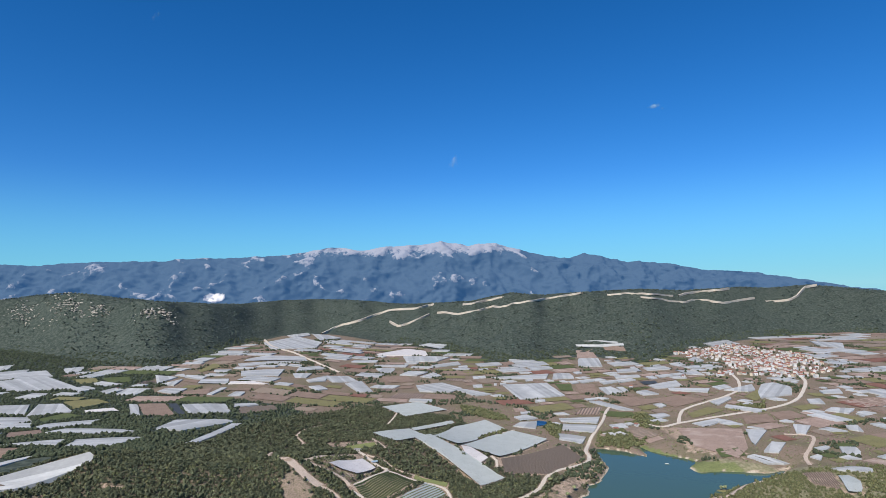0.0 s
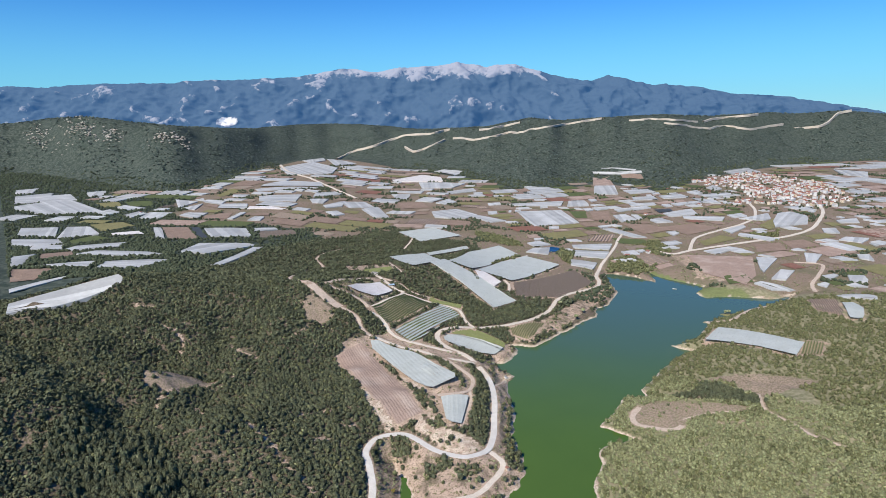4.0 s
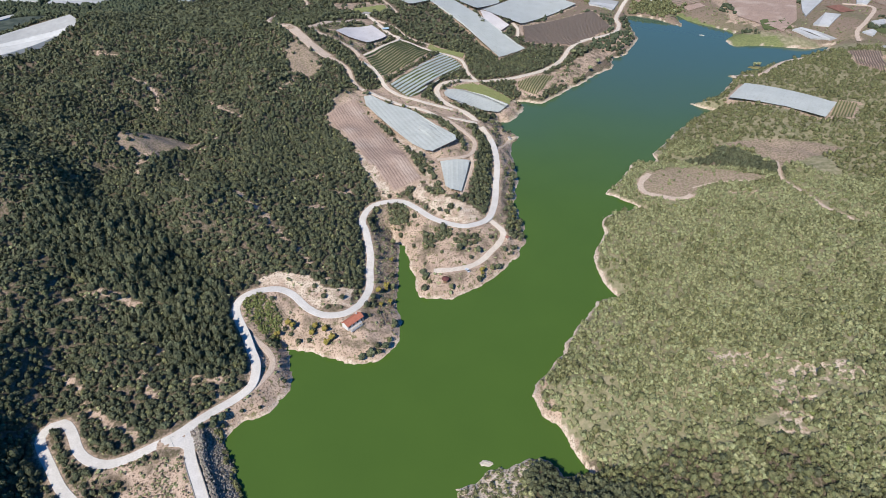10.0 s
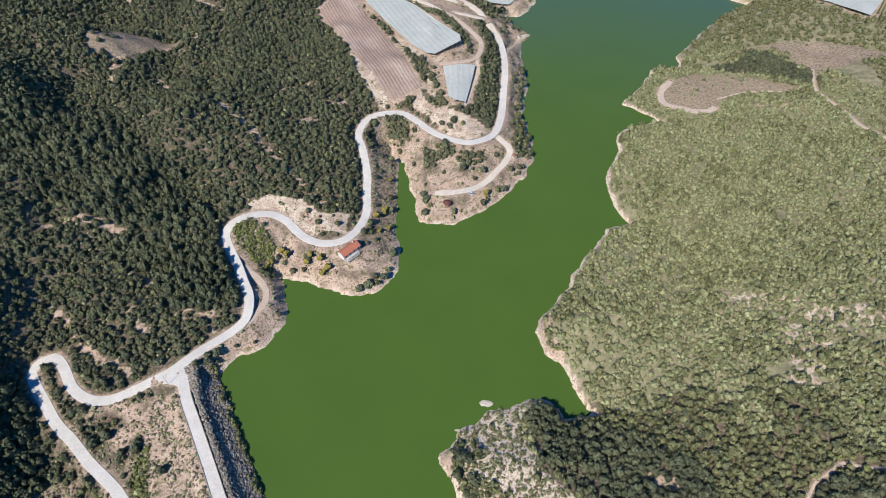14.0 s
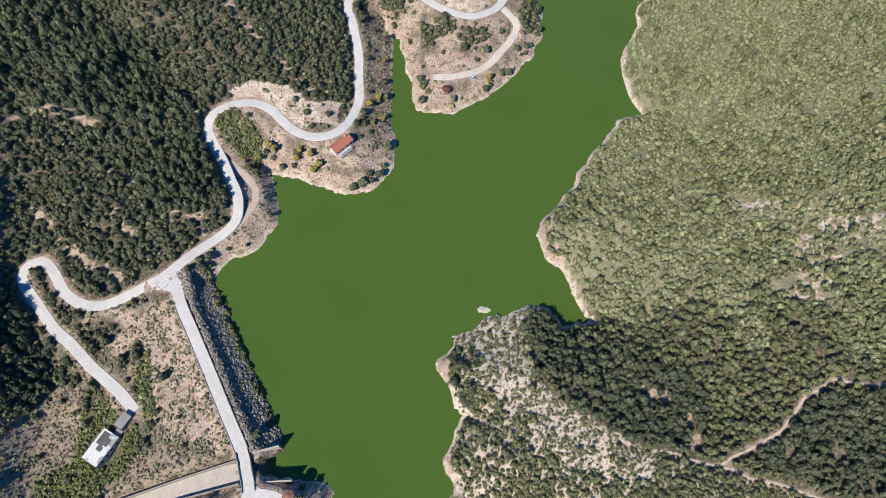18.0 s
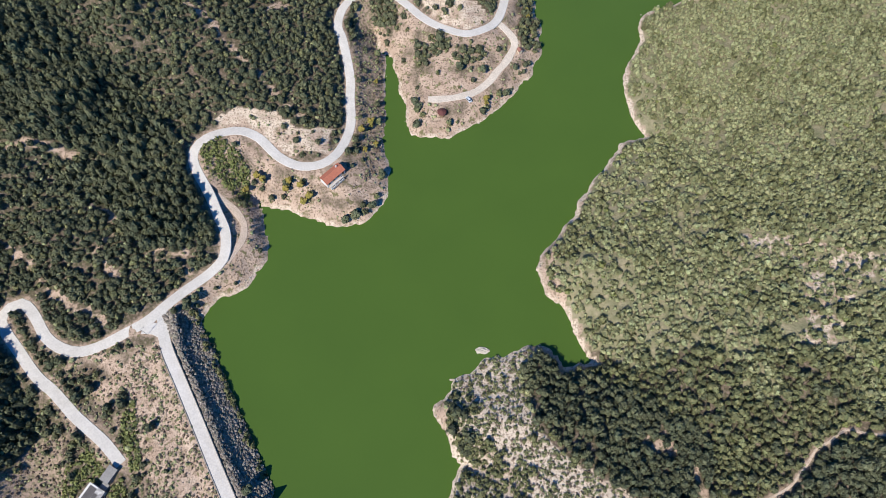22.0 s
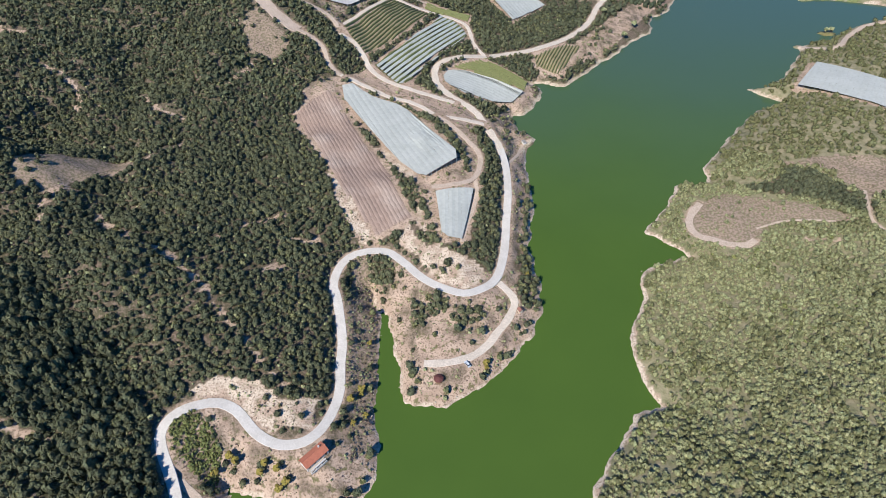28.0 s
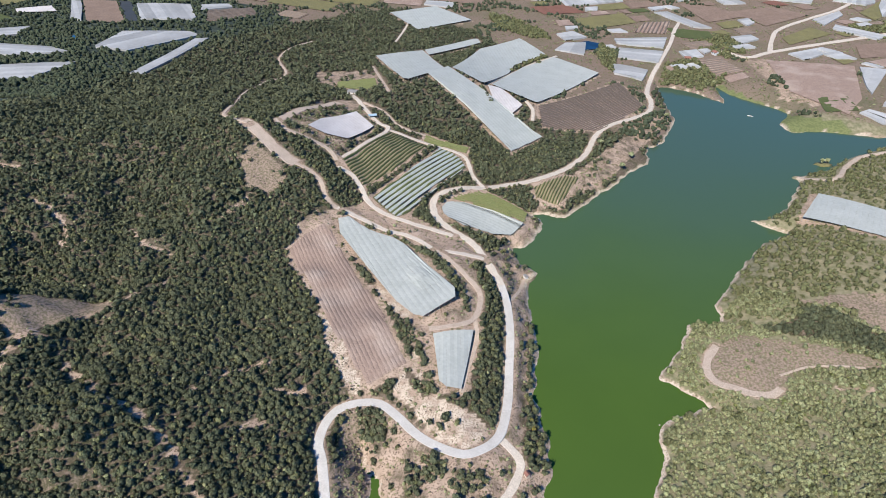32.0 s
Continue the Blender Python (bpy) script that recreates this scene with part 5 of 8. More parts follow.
VEINS = [[(-116.7, 258.9), (-107.5, 249), (-98.9, 242.1), (-91.6, 232.3), (-84, 225.7), (-75.3, 220.2)], [(-160.6, 438.7), (-155.9, 450.2), (-146.9, 464.6), (-142.7, 473.2)], [(-322.2, 476.5), (-296.8, 474.6), (-283.3, 488.7)], [(-281.9, 449), (-261.7, 438.6), (-250.9, 424.8)], [(-88.6, 313.1), (-75.6, 310.3), (-71.5, 314.1)], [(-100.1, 284.8), (-92.5, 289.5), (-84.5, 292.8)], [(223.2, 332), (227.7, 327.7), (239.6, 325.7), (245.1, 324.2)], [(89.1, 62.1), (90.8, 53.8), (96.4, 48.5), (101, 43.9), (102.1, 37), (101.8, 29)], [(85.3, 53.3), (90.6, 49.7), (96.2, 47.4)], [(-223.3, 334.6), (-213.6, 328.9), (-202, 320.2), (-186.9, 307.4), (-169.9, 294.2), (-159.1, 286.8), (-149.3, 285.7), (-139.8, 281.8), (-132.4, 274.9), (-126.6, 269.2), (-120.1, 262.6), (-112.4, 254.5)], [(-228.2, 314.6), (-222.8, 326.2), (-223.9, 339.1), (-218.8, 350.3), (-209.5, 360.8), (-186.7, 369.5), (-173.2, 394.5)], [(-190.8, 311.8), (-173.5, 298.1), (-153.7, 285.9), (-138.4, 279.3), (-125, 269), (-117.5, 260.1)], [(-126.9, 303.8), (-119.6, 316), (-104, 323.3), (-93.27, 330.1)], [(-229.8, 340.4), (-224.6, 318.5), (-223.7, 305.4)], [(-221.5, 187.6), (-205.8, 191.5), (-187.6, 190.7), (-171.9, 187.2)], [(-171.7, 165.8), (-162.5, 159.9), (-159.5, 148.1), (-165.6, 139.6), (-153, 128.3)], [(-138, 140.1), (-124.6, 140.8), (-120.9, 129.7)], [(-257.6, 422.4), (-245.9, 416.5), (-238.5, 421.4)], [(-215.1, 436.7), (-196.9, 419.8), (-180.7, 416.2)], [(-217, 147.7), (-200.2, 137.4), (-182.9, 119.8), (-155.7, 107.4)]]
WING = ((-80.9, 27.7), (-69.2, 30.8))
CREST_PTS = [(-129.3, 112.0), (-124.8, 96.5), (-114.0, 78.2), (-103.4, 60.7), (-93.7, 44.3), (-84.1, 28.4), (-81.4, 21.3), (-78.5, 12.4), (-78.9, 3.4), (-80.2, -2.1), (-82.5, -10.2)]
CABIN = (62.6, 439.0)
CREST_END = (-129.3, 112.0)
CHUTE_LINE = [(-85.7, 20.4), (-109.5, 13.7), (-131.4, 7.0), (-154.5, -0.1), (-166, -3.8)]
PAVILION = (-61.7, 10.9)
LONG_SHED = (83.3, -0.9)
ISLET = (374.7, 622.9)
TREES_BY_KIND.append(((4, SCRUB, 6.0, 2.8, "olive-green tree on the islet"), [(ISLET[0] - 2, ISLET[1]), (ISLET[0] + 3, ISLET[1] + 1)]))
# skyline of the far range: easting, height
SKYLINE = [
    (-3342, 532), (-3080, 518), (-2905, 524), (-2465, 539), (-2200, 530), (-1934, 544), (-1800, 550), (-1353, 557),
    (-1128, 566), (-903, 590), (-676, 623), (-495, 592), (-221, 625), (-38, 631), (145, 651), (375, 624),
    (536, 636), (697, 605), (927, 542), (1158, 501), (1322, 540), (1530, 494), (1670, 469), (1857, 466),
    (2090, 429), (2371, 387), (2606, 374), (2983, 325), (3219, 279), (3503, 237), (3826, 198),
]


# ---- mesh helpers ----
def np_mesh(name, verts, faces, material, smooth_shade=False):
    """A mesh from arrays; all faces have the same number of corners."""
    verts, faces = np.asarray(verts, np.float32), np.asarray(faces, np.int32)
    k = faces.shape[1]
    me = bpy.data.meshes.new(name)
    me.vertices.add(len(verts))
    me.vertices.foreach_set("co", verts.ravel())
    me.loops.add(faces.size)
    me.loops.foreach_set("vertex_index", faces.ravel())
    me.polygons.add(len(faces))
    me.polygons.foreach_set("loop_start", np.arange(0, faces.size, k, dtype=np.int32))
    me.polygons.foreach_set("use_smooth", np.full(len(faces), smooth_shade))
    me.update(calc_edges=True)
    me.materials.append(material)
    return me


def part(name, me, parent, label=""):
    ob = new(name, me)
    ob.parent = parent
    if label:
        ob["label"] = label
    return ob


def bm_part(name, bm, material, parent=None, label=""):
    me = bpy.data.meshes.new(name)
    bm.to_mesh(me)
    bm.free()
    me.materials.append(material)
    ob = new(name, me)
    if parent:
        ob.parent = parent
    if label:
        ob["label"] = label
    return ob


def box(bm, x0, y0, z0, x1, y1, z1, bevel=0.0):
    got = bmesh.ops.create_cube(bm, size=1)["verts"]
    for v in got:
        v.co = Vector(((x0 + x1) / 2 + v.co.x * (x1 - x0), (y0 + y1) / 2 + v.co.y * (y1 - y0), (z0 + z1) / 2 + v.co.z * (z1 - z0)))
    if bevel:
        edges = list({e for v in got for e in v.link_edges})
        bmesh.ops.bevel(bm, geom=edges, offset=bevel, segments=1, affect="EDGES")


def box_part(name, dims, material, parent, label="", bevel=0.03):
    bm = bmesh.new()
    box(bm, *dims, bevel)
    return bm_part(name, bm, material, parent, label)


def at_ground(x, y):
    return float(land(np.array([x]), np.array([y]))[0])


# ---- the land with its roads ----
def resample(pts, step):
    """A smooth line through the given spots, with corners about step apart."""
    p = [Vector(a) for a in pts]
    p = [p[0] * 2 - p[1]] + p + [p[-1] * 2 - p[-2]]
    out = []
    for a, b, c, d in zip(p, p[1:], p[2:], p[3:]):
        n = max(1, int((c - b).length / step))
        for i in range(n):
            u = i / n
            out.append(0.5 * (2 * b + (c - a) * u + (2 * a - 5 * b + 4 * c - d) * u * u + (3 * b - a - 3 * c + d) * u ** 3))
    out.append(p[-2])
    return np.array([tuple(v) for v in out])


def level_line(pts, rounds=10):
    z = height(pts[:, 0], pts[:, 1])
    for _ in range(rounds):
        z[1:-1] = (z[:-2] + 2 * z[1:-1] + z[2:]) / 4
    return np.maximum(z, 0.9)


LINES = []
for name, wide, surface, pts in ROADS:
    line = resample(pts, 3.0 if pts[0][1] < 700 else 12.0)
    z = level_line(line, 10 if pts[0][1] < 1500 else 1)
    if pts[0][1] > 1500:
        knots = height(np.array([p[0] for p in pts]), np.array([p[1] for p in pts]))
        step = np.r_[0, np.cumsum(np.hypot(*np.diff(np.array(pts), axis=0).T))]
        along = np.r_[0, np.cumsum(np.hypot(*np.diff(line, axis=0).T))]
        z = np.minimum(np.interp(along * step[-1] / along[-1], step, knots), z + 5) + 0.5
    if name == "lakeside_road":
        near = np.exp(-((np.hypot(*(line - np.array(CREST_END)).T) / 22) ** 2))
        z = z * (1 - near) + 8.62 * near
    LINES.append((name, wide, surface, line, z))
# the road along the dam and over the spillway
CREST = resample(CREST_PTS, 3.0)
shore_line, shore_z = LINES[0][3], LINES[0][4]
join_z = shore_z[np.argmin(np.hypot(*(shore_line - np.array(CREST_END)).T))]
CREST_Z = np.interp(CREST[:, 1], [-16, 6, 24, 98, 112], [9.5, 9.0, 8.7, 8.7, join_z])
LINES.append(("dam_road", 5.0, PALE_ROAD, CREST, CREST_Z))
APRON = resample([(-137, 104.2), (-131, 103.8), (-125.5, 101)], 3.0)
apron_z = shore_z[np.argmin(np.hypot(*(shore_line - APRON[0]).T))]
LINES.append(("apron", 5.5, PALE_ROAD, APRON, np.linspace(apron_z, 8.72, len(APRON))))
PLAZA = resample([(-79.5, 11), (-75, 11.1), (-67.9, 10), (-61.7, 6.8), (-55.3, 0.4), (-52, -12)], 3.0)
LINES.append(("bank_road", 5.5, PALE_ROAD, PLAZA, np.full(len(PLAZA), 8.9)))
CHUTE = resample(CHUTE_LINE, 3.0)
CHUTE_Z = np.interp(CHUTE[:, 0], [-200, -155, -129, -108, -86], [-9.0, -6.0, -3.0, 0.0, 3.0])
LINES.append(("spillway", 7.6, CONCRETE, CHUTE, CHUTE_Z - 0.15))


def land(x, y, d=None):
    """Height of the finished ground."""
    x, y = np.asarray(x, float), np.asarray(y, float)
    h = height(x, y, d)
    for name, wide, _, line, z in LINES:
        if line[:, 1].min() > 1500:
            continue
        reach = wide / 2 + 7
        lo, hi = line.min(0) - reach, line.max(0) + reach
        near = np.nonzero((x > lo[0]) & (x < hi[0]) & (y > lo[1]) & (y < hi[1]))[0] if x.ndim == 1 else None
        if near is None or not len(near):
            continue
        dist, along = to_path(x[near], y[near], [tuple(p) for p in line])
        aim = np.interp(along, np.arange(len(z)), z) - 0.12
        keep = smooth(wide / 2 + (0.2 if name == "spillway" else 0.4 if wide < 2 else 1.6), wide / 2 + (2.5 if wide < 2 else 5.5), dist)
        h[near] = aim * (1 - keep) + h[near] * keep
    return h


def road_distance(x, y):
    out = np.full(x.shape, 99.0)
    for name, wide, _, line, _ in LINES:
        lo, hi = line.min(0) - 20, line.max(0) + 20
        near = np.nonzero((x > lo[0]) & (x < hi[0]) & (y > lo[1]) & (y < hi[1]))[0]
        if len(near):
            dist, _ = to_path(x[near], y[near], [tuple(p) for p in line])
            out[near] = np.minimum(out[near], dist - wide / 2 + (0.8 if wide < 2 else 0))
    return out


def in_outline(x, y, pts):
    out = np.zeros(x.shape, bool)
    p = np.array(pts)
    near = np.nonzero((x > p[:, 0].min()) & (x < p[:, 0].max()) & (y > p[:, 1].min()) & (y < p[:, 1].max()))[0]
    if len(near):
        out[near] = inside(x[near], y[near], pts)
    return out


def zone_share(x, y, kinds):
    out = np.zeros(x.shape, bool)
    for kind, pts in ZONES:
        if kind in kinds:
            out |= in_outline(x, y, pts)
    return out


def plot_share(x, y):
    out = np.zeros(x.shape, bool)
    for kind, pts, _ in PLOTS_NEAR + PLOTS_FAR:
        out |= in_outline(x, y, pts)
    return out


def plot_edge(x, y):
    """How far it is to the rim of the nearest plot by the lake."""
    out = np.full(x.shape, 99.0)
    for kind, pts, _ in PLOTS_NEAR:
        p = np.array(pts)
        lo, hi = p.min(0) - 8, p.max(0) + 8
        near = np.nonzero((x > lo[0]) & (x < hi[0]) & (y > lo[1]) & (y < hi[1]))[0]
        if len(near):
            out[near] = np.minimum(out[near], to_path(x[near], y[near], pts + pts[:1])[0])
    return out


def vein_distance(x, y):
    """How far it is to the nearest dry, stony runnel in the woods."""
    out = np.full(x.shape, 99.0)
    for pts in VEINS:
        p = np.array(pts)
        lo, hi = p.min(0) - 8, p.max(0) + 8
        near = np.nonzero((x > lo[0]) & (x < hi[0]) & (y > lo[1]) & (y < hi[1]))[0]
        if len(near):
            wander = 1.8 * relief(x[near], y[near], 14, 3) + 0.8 * relief(x[near], y[near], 5, 4)
            out[near] = np.minimum(out[near], np.abs(to_path(x[near], y[near], pts)[0] + wander))
    return out


def web(x, y, size):
    """Nearness to a net of winding bare lines, 0 on a line."""
    return np.minimum(np.abs(relief(x, y, size, 21)), np.abs(relief(x + 3.7, y - 8.1, size * 1.3, 23)))


def spaced(lo, hi, step, low_end, high_end, growth):
    mid = list(np.arange(lo, hi + step, step))
    a, s = [lo], step
    while a[-1] > low_end:
        s *= growth
        a.append(a[-1] - s)
    b, s = [mid[-1]], step
    while b[-1] < high_end:
        s *= growth
        b.append(b[-1] + s)
    return np.array(a[:0:-1] + mid + b[1:])


def is_wooded_hill(x, y, start=-60):
    r, az = np.hypot(x, y + 136), np.degrees(np.arctan2(x, y + 136))
    foot = np.interp(az, [q[0] for q in RIDGE], [q[1] for q in RIDGE])
    return np.where(y > 300, smooth(start, start + 180, r - foot), 0)


def is_plain(x, y):
    left = smooth(0, 60, y - np.interp(x, [-900, -435, -355, -345, -300, -250, -190, -130, -60, -10, 40, 70, 120, 260, 420, 700], [480, 500, 560, 700, 860, 940, 1010, 1070, 1100, 1020, 980, 930, 660, 640, 700, 560]))
    return left * (1 - is_wooded_hill(x, y))


def wooded_plain(x, y):
    """The western plain, where dark woods fill the land between the plots."""
    edge = np.interp(y, [500, 900, 1050, 1200, 1700, 2400], [-120, -60, -220, -560, -780, -1050])
    return smooth(0, 90, edge + 60 * relief(x, y, 260, 12) - x)


def east(x, y):
    return x > np.interp(y, [-60, 100, 250, 400, 520, 700], [-20, 30, 80, 120, 230, 380])


def southern(x, y):
    """The darker wood at the foot of the eastern hill."""
    return y + 16 * relief(x, y, 40, 17) < np.interp(x, [20, 70, 110, 170, 260], [70, 88, 92, 74, 60])


def build_ground():
    xs = spaced(-290, 290, 2.3, -5200, 5200, 1.055)
    ys = spaced(-60, 600, 2.3, -1500, 4740, 1.03)
    gx, gy = np.meshgrid(xs, ys)
    x, y = gx.ravel(), gy.ravel()
    d = shore_distance(x, y)
    z = land(x, y, d)
    nx, ny = len(xs), len(ys)
    i = np.arange(nx * ny).reshape(ny, nx)
    faces = np.stack([i[:-1, :-1], i[:-1, 1:], i[1:, 1:], i[1:, :-1]], -1).reshape(-1, 4)
    me = np_mesh("ground", np.stack([x, y, z], 1), faces, GROUND, True)
    near_road = road_distance(x, y)
    bare = 0.72 * zone_share(x, y, ("clearing", "bank", "chalk", "gravel", "web"))
    bare = np.maximum(bare, (0.58 + 0.22 * relief(x, y, 15, 35)) * zone_share(x, y, ("sparse",)))
    bare = np.maximum(bare, 0.72 * (zone_share(x, y, ("rocky",)) & (web(x, y, 9) < 0.26)))
    bare = np.maximum(bare, (0.45 + 0.3 * relief(x, y, 22, 6)) * zone_share(x, y, ("scrubby",)))
    bare = np.maximum(bare, 0.7 * (plot_edge(x, y) < 4.0))
    bare = np.maximum(bare, 0.72 * (vein_distance(x, y) < 1.7))
    bare = np.maximum(bare, 0.8 * (1 - smooth(np.where(x > 60, 1.2, 3), np.where(x > 60, 3.6, 12), d)) * (d > -3))
    bare = np.maximum(bare, 0.62 * (1 - smooth(0.5, 4, near_road)) * (y < 900))
    pale = np.where(x > 60, 0.85, 0.6) * (1 - smooth(0.7, 2.4, d)) * (d > -2) + 0.76 * zone_share(x, y, ("chalk",)) + (0.55 + 0.3 * relief(x, y, 11, 36)) * zone_share(x, y, ("bank",)) + 0.32 * zone_share(x, y, ("gravel",)) + 0.56 * zone_share(x, y, ("web",)) + 0.62 * (zone_share(x, y, ("rocky",)) & (web(x, y, 9) < 0.2))
    lush = 0.75 * (zone_share(x, y, ("meadow",))) + 0.4 * (1 - smooth(2, 10, d)) * (y > 420)
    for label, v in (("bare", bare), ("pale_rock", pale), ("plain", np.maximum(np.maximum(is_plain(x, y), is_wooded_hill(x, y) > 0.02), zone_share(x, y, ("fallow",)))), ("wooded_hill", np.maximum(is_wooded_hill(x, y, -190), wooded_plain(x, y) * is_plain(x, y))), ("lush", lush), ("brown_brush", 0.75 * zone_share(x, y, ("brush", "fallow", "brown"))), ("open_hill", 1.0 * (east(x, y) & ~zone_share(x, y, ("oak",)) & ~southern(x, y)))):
        at = me.attributes.new(label, "FLOAT", "POINT")
        at.data.foreach_set("value", np.ascontiguousarray(v, dtype=np.float32))
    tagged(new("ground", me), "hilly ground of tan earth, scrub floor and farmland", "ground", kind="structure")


build_ground()

# the reservoir: one sheet of water
lake = bmesh.new()
for q in ((-140, -120, 0), (640, -120, 0), (640, 920, 0), (-140, 920, 0)):
    lake.verts.new(q)
lake.faces.new(lake.verts)
bmesh.ops.subdivide_edges(lake, edges=lake.edges, cuts=99, use_grid_fill=True)
middles = np.array([tuple(f.calc_center_median()) for f in lake.faces])
off_shore = shore_distance(middles[:, 0], middles[:, 1])
bmesh.ops.delete(lake, geom=[f for f, d in zip(list(lake.faces), off_shore) if d > 11], context="FACES")
tagged(bm_part("water", lake, WATER), "still green reservoir water", "lake", kind="structure")


def build_range():
    """The distant mountain range, with spurs and gullies below its skyline."""
    xs, s = np.linspace(-5000, 5200, 680), np.linspace(0, 1, 76)
    gx, gs = np.meshgrid(xs, s)
    top = np.interp(gx, [p[0] for p in SKYLINE], [p[1] for p in SKYLINE])
    rough = np.array([noise.ridged_multi_fractal(Vector((a / 330, b * 2.1, 0.7)), 0.9, 2.1, 6, 1.0, 2.0) for a, b in zip(gx.ravel(), gs.ravel())]).reshape(gx.shape)
    fine = np.array([noise.fractal(Vector((a / 90, b * 6, 3.3)), 1.0, 2.0, 5) for a, b in zip(gx.ravel(), gs.ravel())]).reshape(gx.shape)
    spur = (rough - rough.mean()) / rough.std() * 0.5 + fine * 0.4
    up = gs ** 0.85
    z = 40 + (top - 40) * up + spur * 26 * np.sin(np.pi * np.clip(gs, 0, 1)) ** 0.7 + fine * 9 * gs
    y = 4150 + 500 * gs - spur * 80 * (1 - gs * 0.5)
    i = np.arange(gx.size).reshape(gx.shape)
    faces = np.stack([i[:-1, :-1], i[:-1, 1:], i[1:, 1:], i[1:, :-1]], -1).reshape(-1, 4)
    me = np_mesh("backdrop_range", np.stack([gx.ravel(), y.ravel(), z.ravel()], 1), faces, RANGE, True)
    rocky = smooth(470, 640, z) * smooth(-2600, -900, gx) * (1 - smooth(700, 1050, gx)) * 0.5 + 0.36 * smooth(0.0, 1.0, spur) * (z > 150) * (gx < 900)
    rocky = rocky + 1.6 * (np.hypot((gx + 1555) / 1.9, (z - 235) * 1.3) < 38)
    at = me.attributes.new("rocky", "FLOAT", "POINT")
    at.data.foreach_set("value", rocky.ravel().astype(np.float32))
    at = me.attributes.new("quarry", "FLOAT", "POINT")
    at.data.foreach_set("value", (np.hypot((gx + 1555) / 2.0, (z - 240) * 1.2) < 34 + 10 * fine).ravel().astype(np.float32))
    tagged(new("backdrop_range", me), "distant mountain range tinted haze-blue, with pale bare summits", "mountain", kind="structure")


build_range()


# ---- roads ----
def build_road(name, wide, surface, line, z):
    t = np.gradient(line, axis=0)
    t /= np.linalg.norm(t, axis=1, keepdims=True) + 1e-9
    side = np.stack([-t[:, 1], t[:, 0]], 1)
    k = np.arange(len(line))
    rough_edge = 0.0 if surface is PALE_ROAD else 0.12
    wl_ = wide / 2 * (1 + rough_edge * np.sin(k * 1.3 + wide))
    wr_ = wide / 2 * (1 + rough_edge * np.sin(k * 1.7 + 2 * wide))
    up = 0.06 + 0.0011 * np.clip(line[:, 1] - 350, 0, None) + 0.004 * np.clip(line[:, 1] - 1700, 0, None)
    rows = []
    for off, drop in ((wl_ + 0.25, -0.3 - up * 1.5), (wl_, 0.0), (wl_ * 0, 0.04), (-wr_, 0.0), (-wr_ - 0.25, -0.3 - up * 1.5)):
        rows.append(np.stack([line[:, 0] + side[:, 0] * off, line[:, 1] + side[:, 1] * off, z + up + drop], 1))
    v = np.stack(rows, 1).reshape(-1, 3)
    i = np.arange(len(v)).reshape(-1, 5)
    faces = np.stack([i[:-1, 1:], i[:-1, :-1], i[1:, :-1], i[1:, 1:]], -1).reshape(-1, 4)
    label = "pale concrete road along the water" if surface is PALE_ROAD else "light gravel farm road" if surface is DIRT_ROAD else "pale earth cut along a wooded hillside" if surface is PALE_CUT else "tan dirt track through scrub"
    tagged(new(name, np_mesh(name, v, faces, surface)), label, "road", kind="structure")


for row in LINES:
    if row[0] != "spillway":
        build_road(*row)


# ---- plots: netting, vines, soil ----
def strips(pts, bearing, wide, slanted=False):
    """Cuts an outline into straight rows: the two ends of every row's middle line."""
    c, s = math.cos(radians(bearing)), math.sin(radians(bearing))
    uv = [(x * c + y * s, -x * s + y * c) for x, y in pts]
    lo, hi = min(v for _, v in uv), max(v for _, v in uv)
    n = max(1, int(round((hi - lo) / wide)))
    step = (hi - lo) / n
    rows = []
    for k in range(n):
        v = lo + (k + 0.5) * step
        cuts = []
        for (u0, v0), (u1, v1) in zip(uv, uv[1:] + uv[:1]):
            if (v0 > v) != (v1 > v):
                cuts.append(u0 + (u1 - u0) * (v - v0) / (v1 - v0))
        cuts.sort()
        for a, b in zip(cuts[::2], cuts[1::2]):
            if b - a > wide * 0.5:
                rows.append((a, b, v, step))
    if slanted:
        def span(v):
            cuts = [u0 + (u1 - u0) * (v - v0) / (v1 - v0) for (u0, v0), (u1, v1) in zip(uv, uv[1:] + uv[:1]) if (v0 > v) != (v1 > v)]
            return (min(cuts), max(cuts)) if len(cuts) > 1 else None
        out = []
        for a, b, v, st in rows:
            e0, e1 = span(v - st * 0.495), span(v + st * 0.495)
            out.append((a, b, v, st, *(e0 or (a, b)), *(e1 or (a, b))))
        rows = out
    return rows, c, s


def eased(pts):
    """The ground under an outline, eased to a gentle curve."""
    p = np.array(pts)
    m = p.mean(0)
    gx, gy = np.meshgrid(np.linspace(p[:, 0].min(), p[:, 0].max(), 16), np.linspace(p[:, 1].min(), p[:, 1].max(), 16))
    keep = inside(gx.ravel(), gy.ravel(), pts)
    x, y = np.r_[gx.ravel()[keep], p[:, 0]], np.r_[gy.ravel()[keep], p[:, 1]]
    terms = lambda a, b: np.stack([np.ones_like(a), a, b, a * a, a * b, b * b], 1)
    fit = np.linalg.lstsq(terms((x - m[0]) / 50, (y - m[1]) / 50), land(x, y), rcond=None)[0]
    return lambda a, b: np.maximum(terms((a - m[0]) / 50, (b - m[1]) / 50) @ fit, land(a, b) - 1.2)


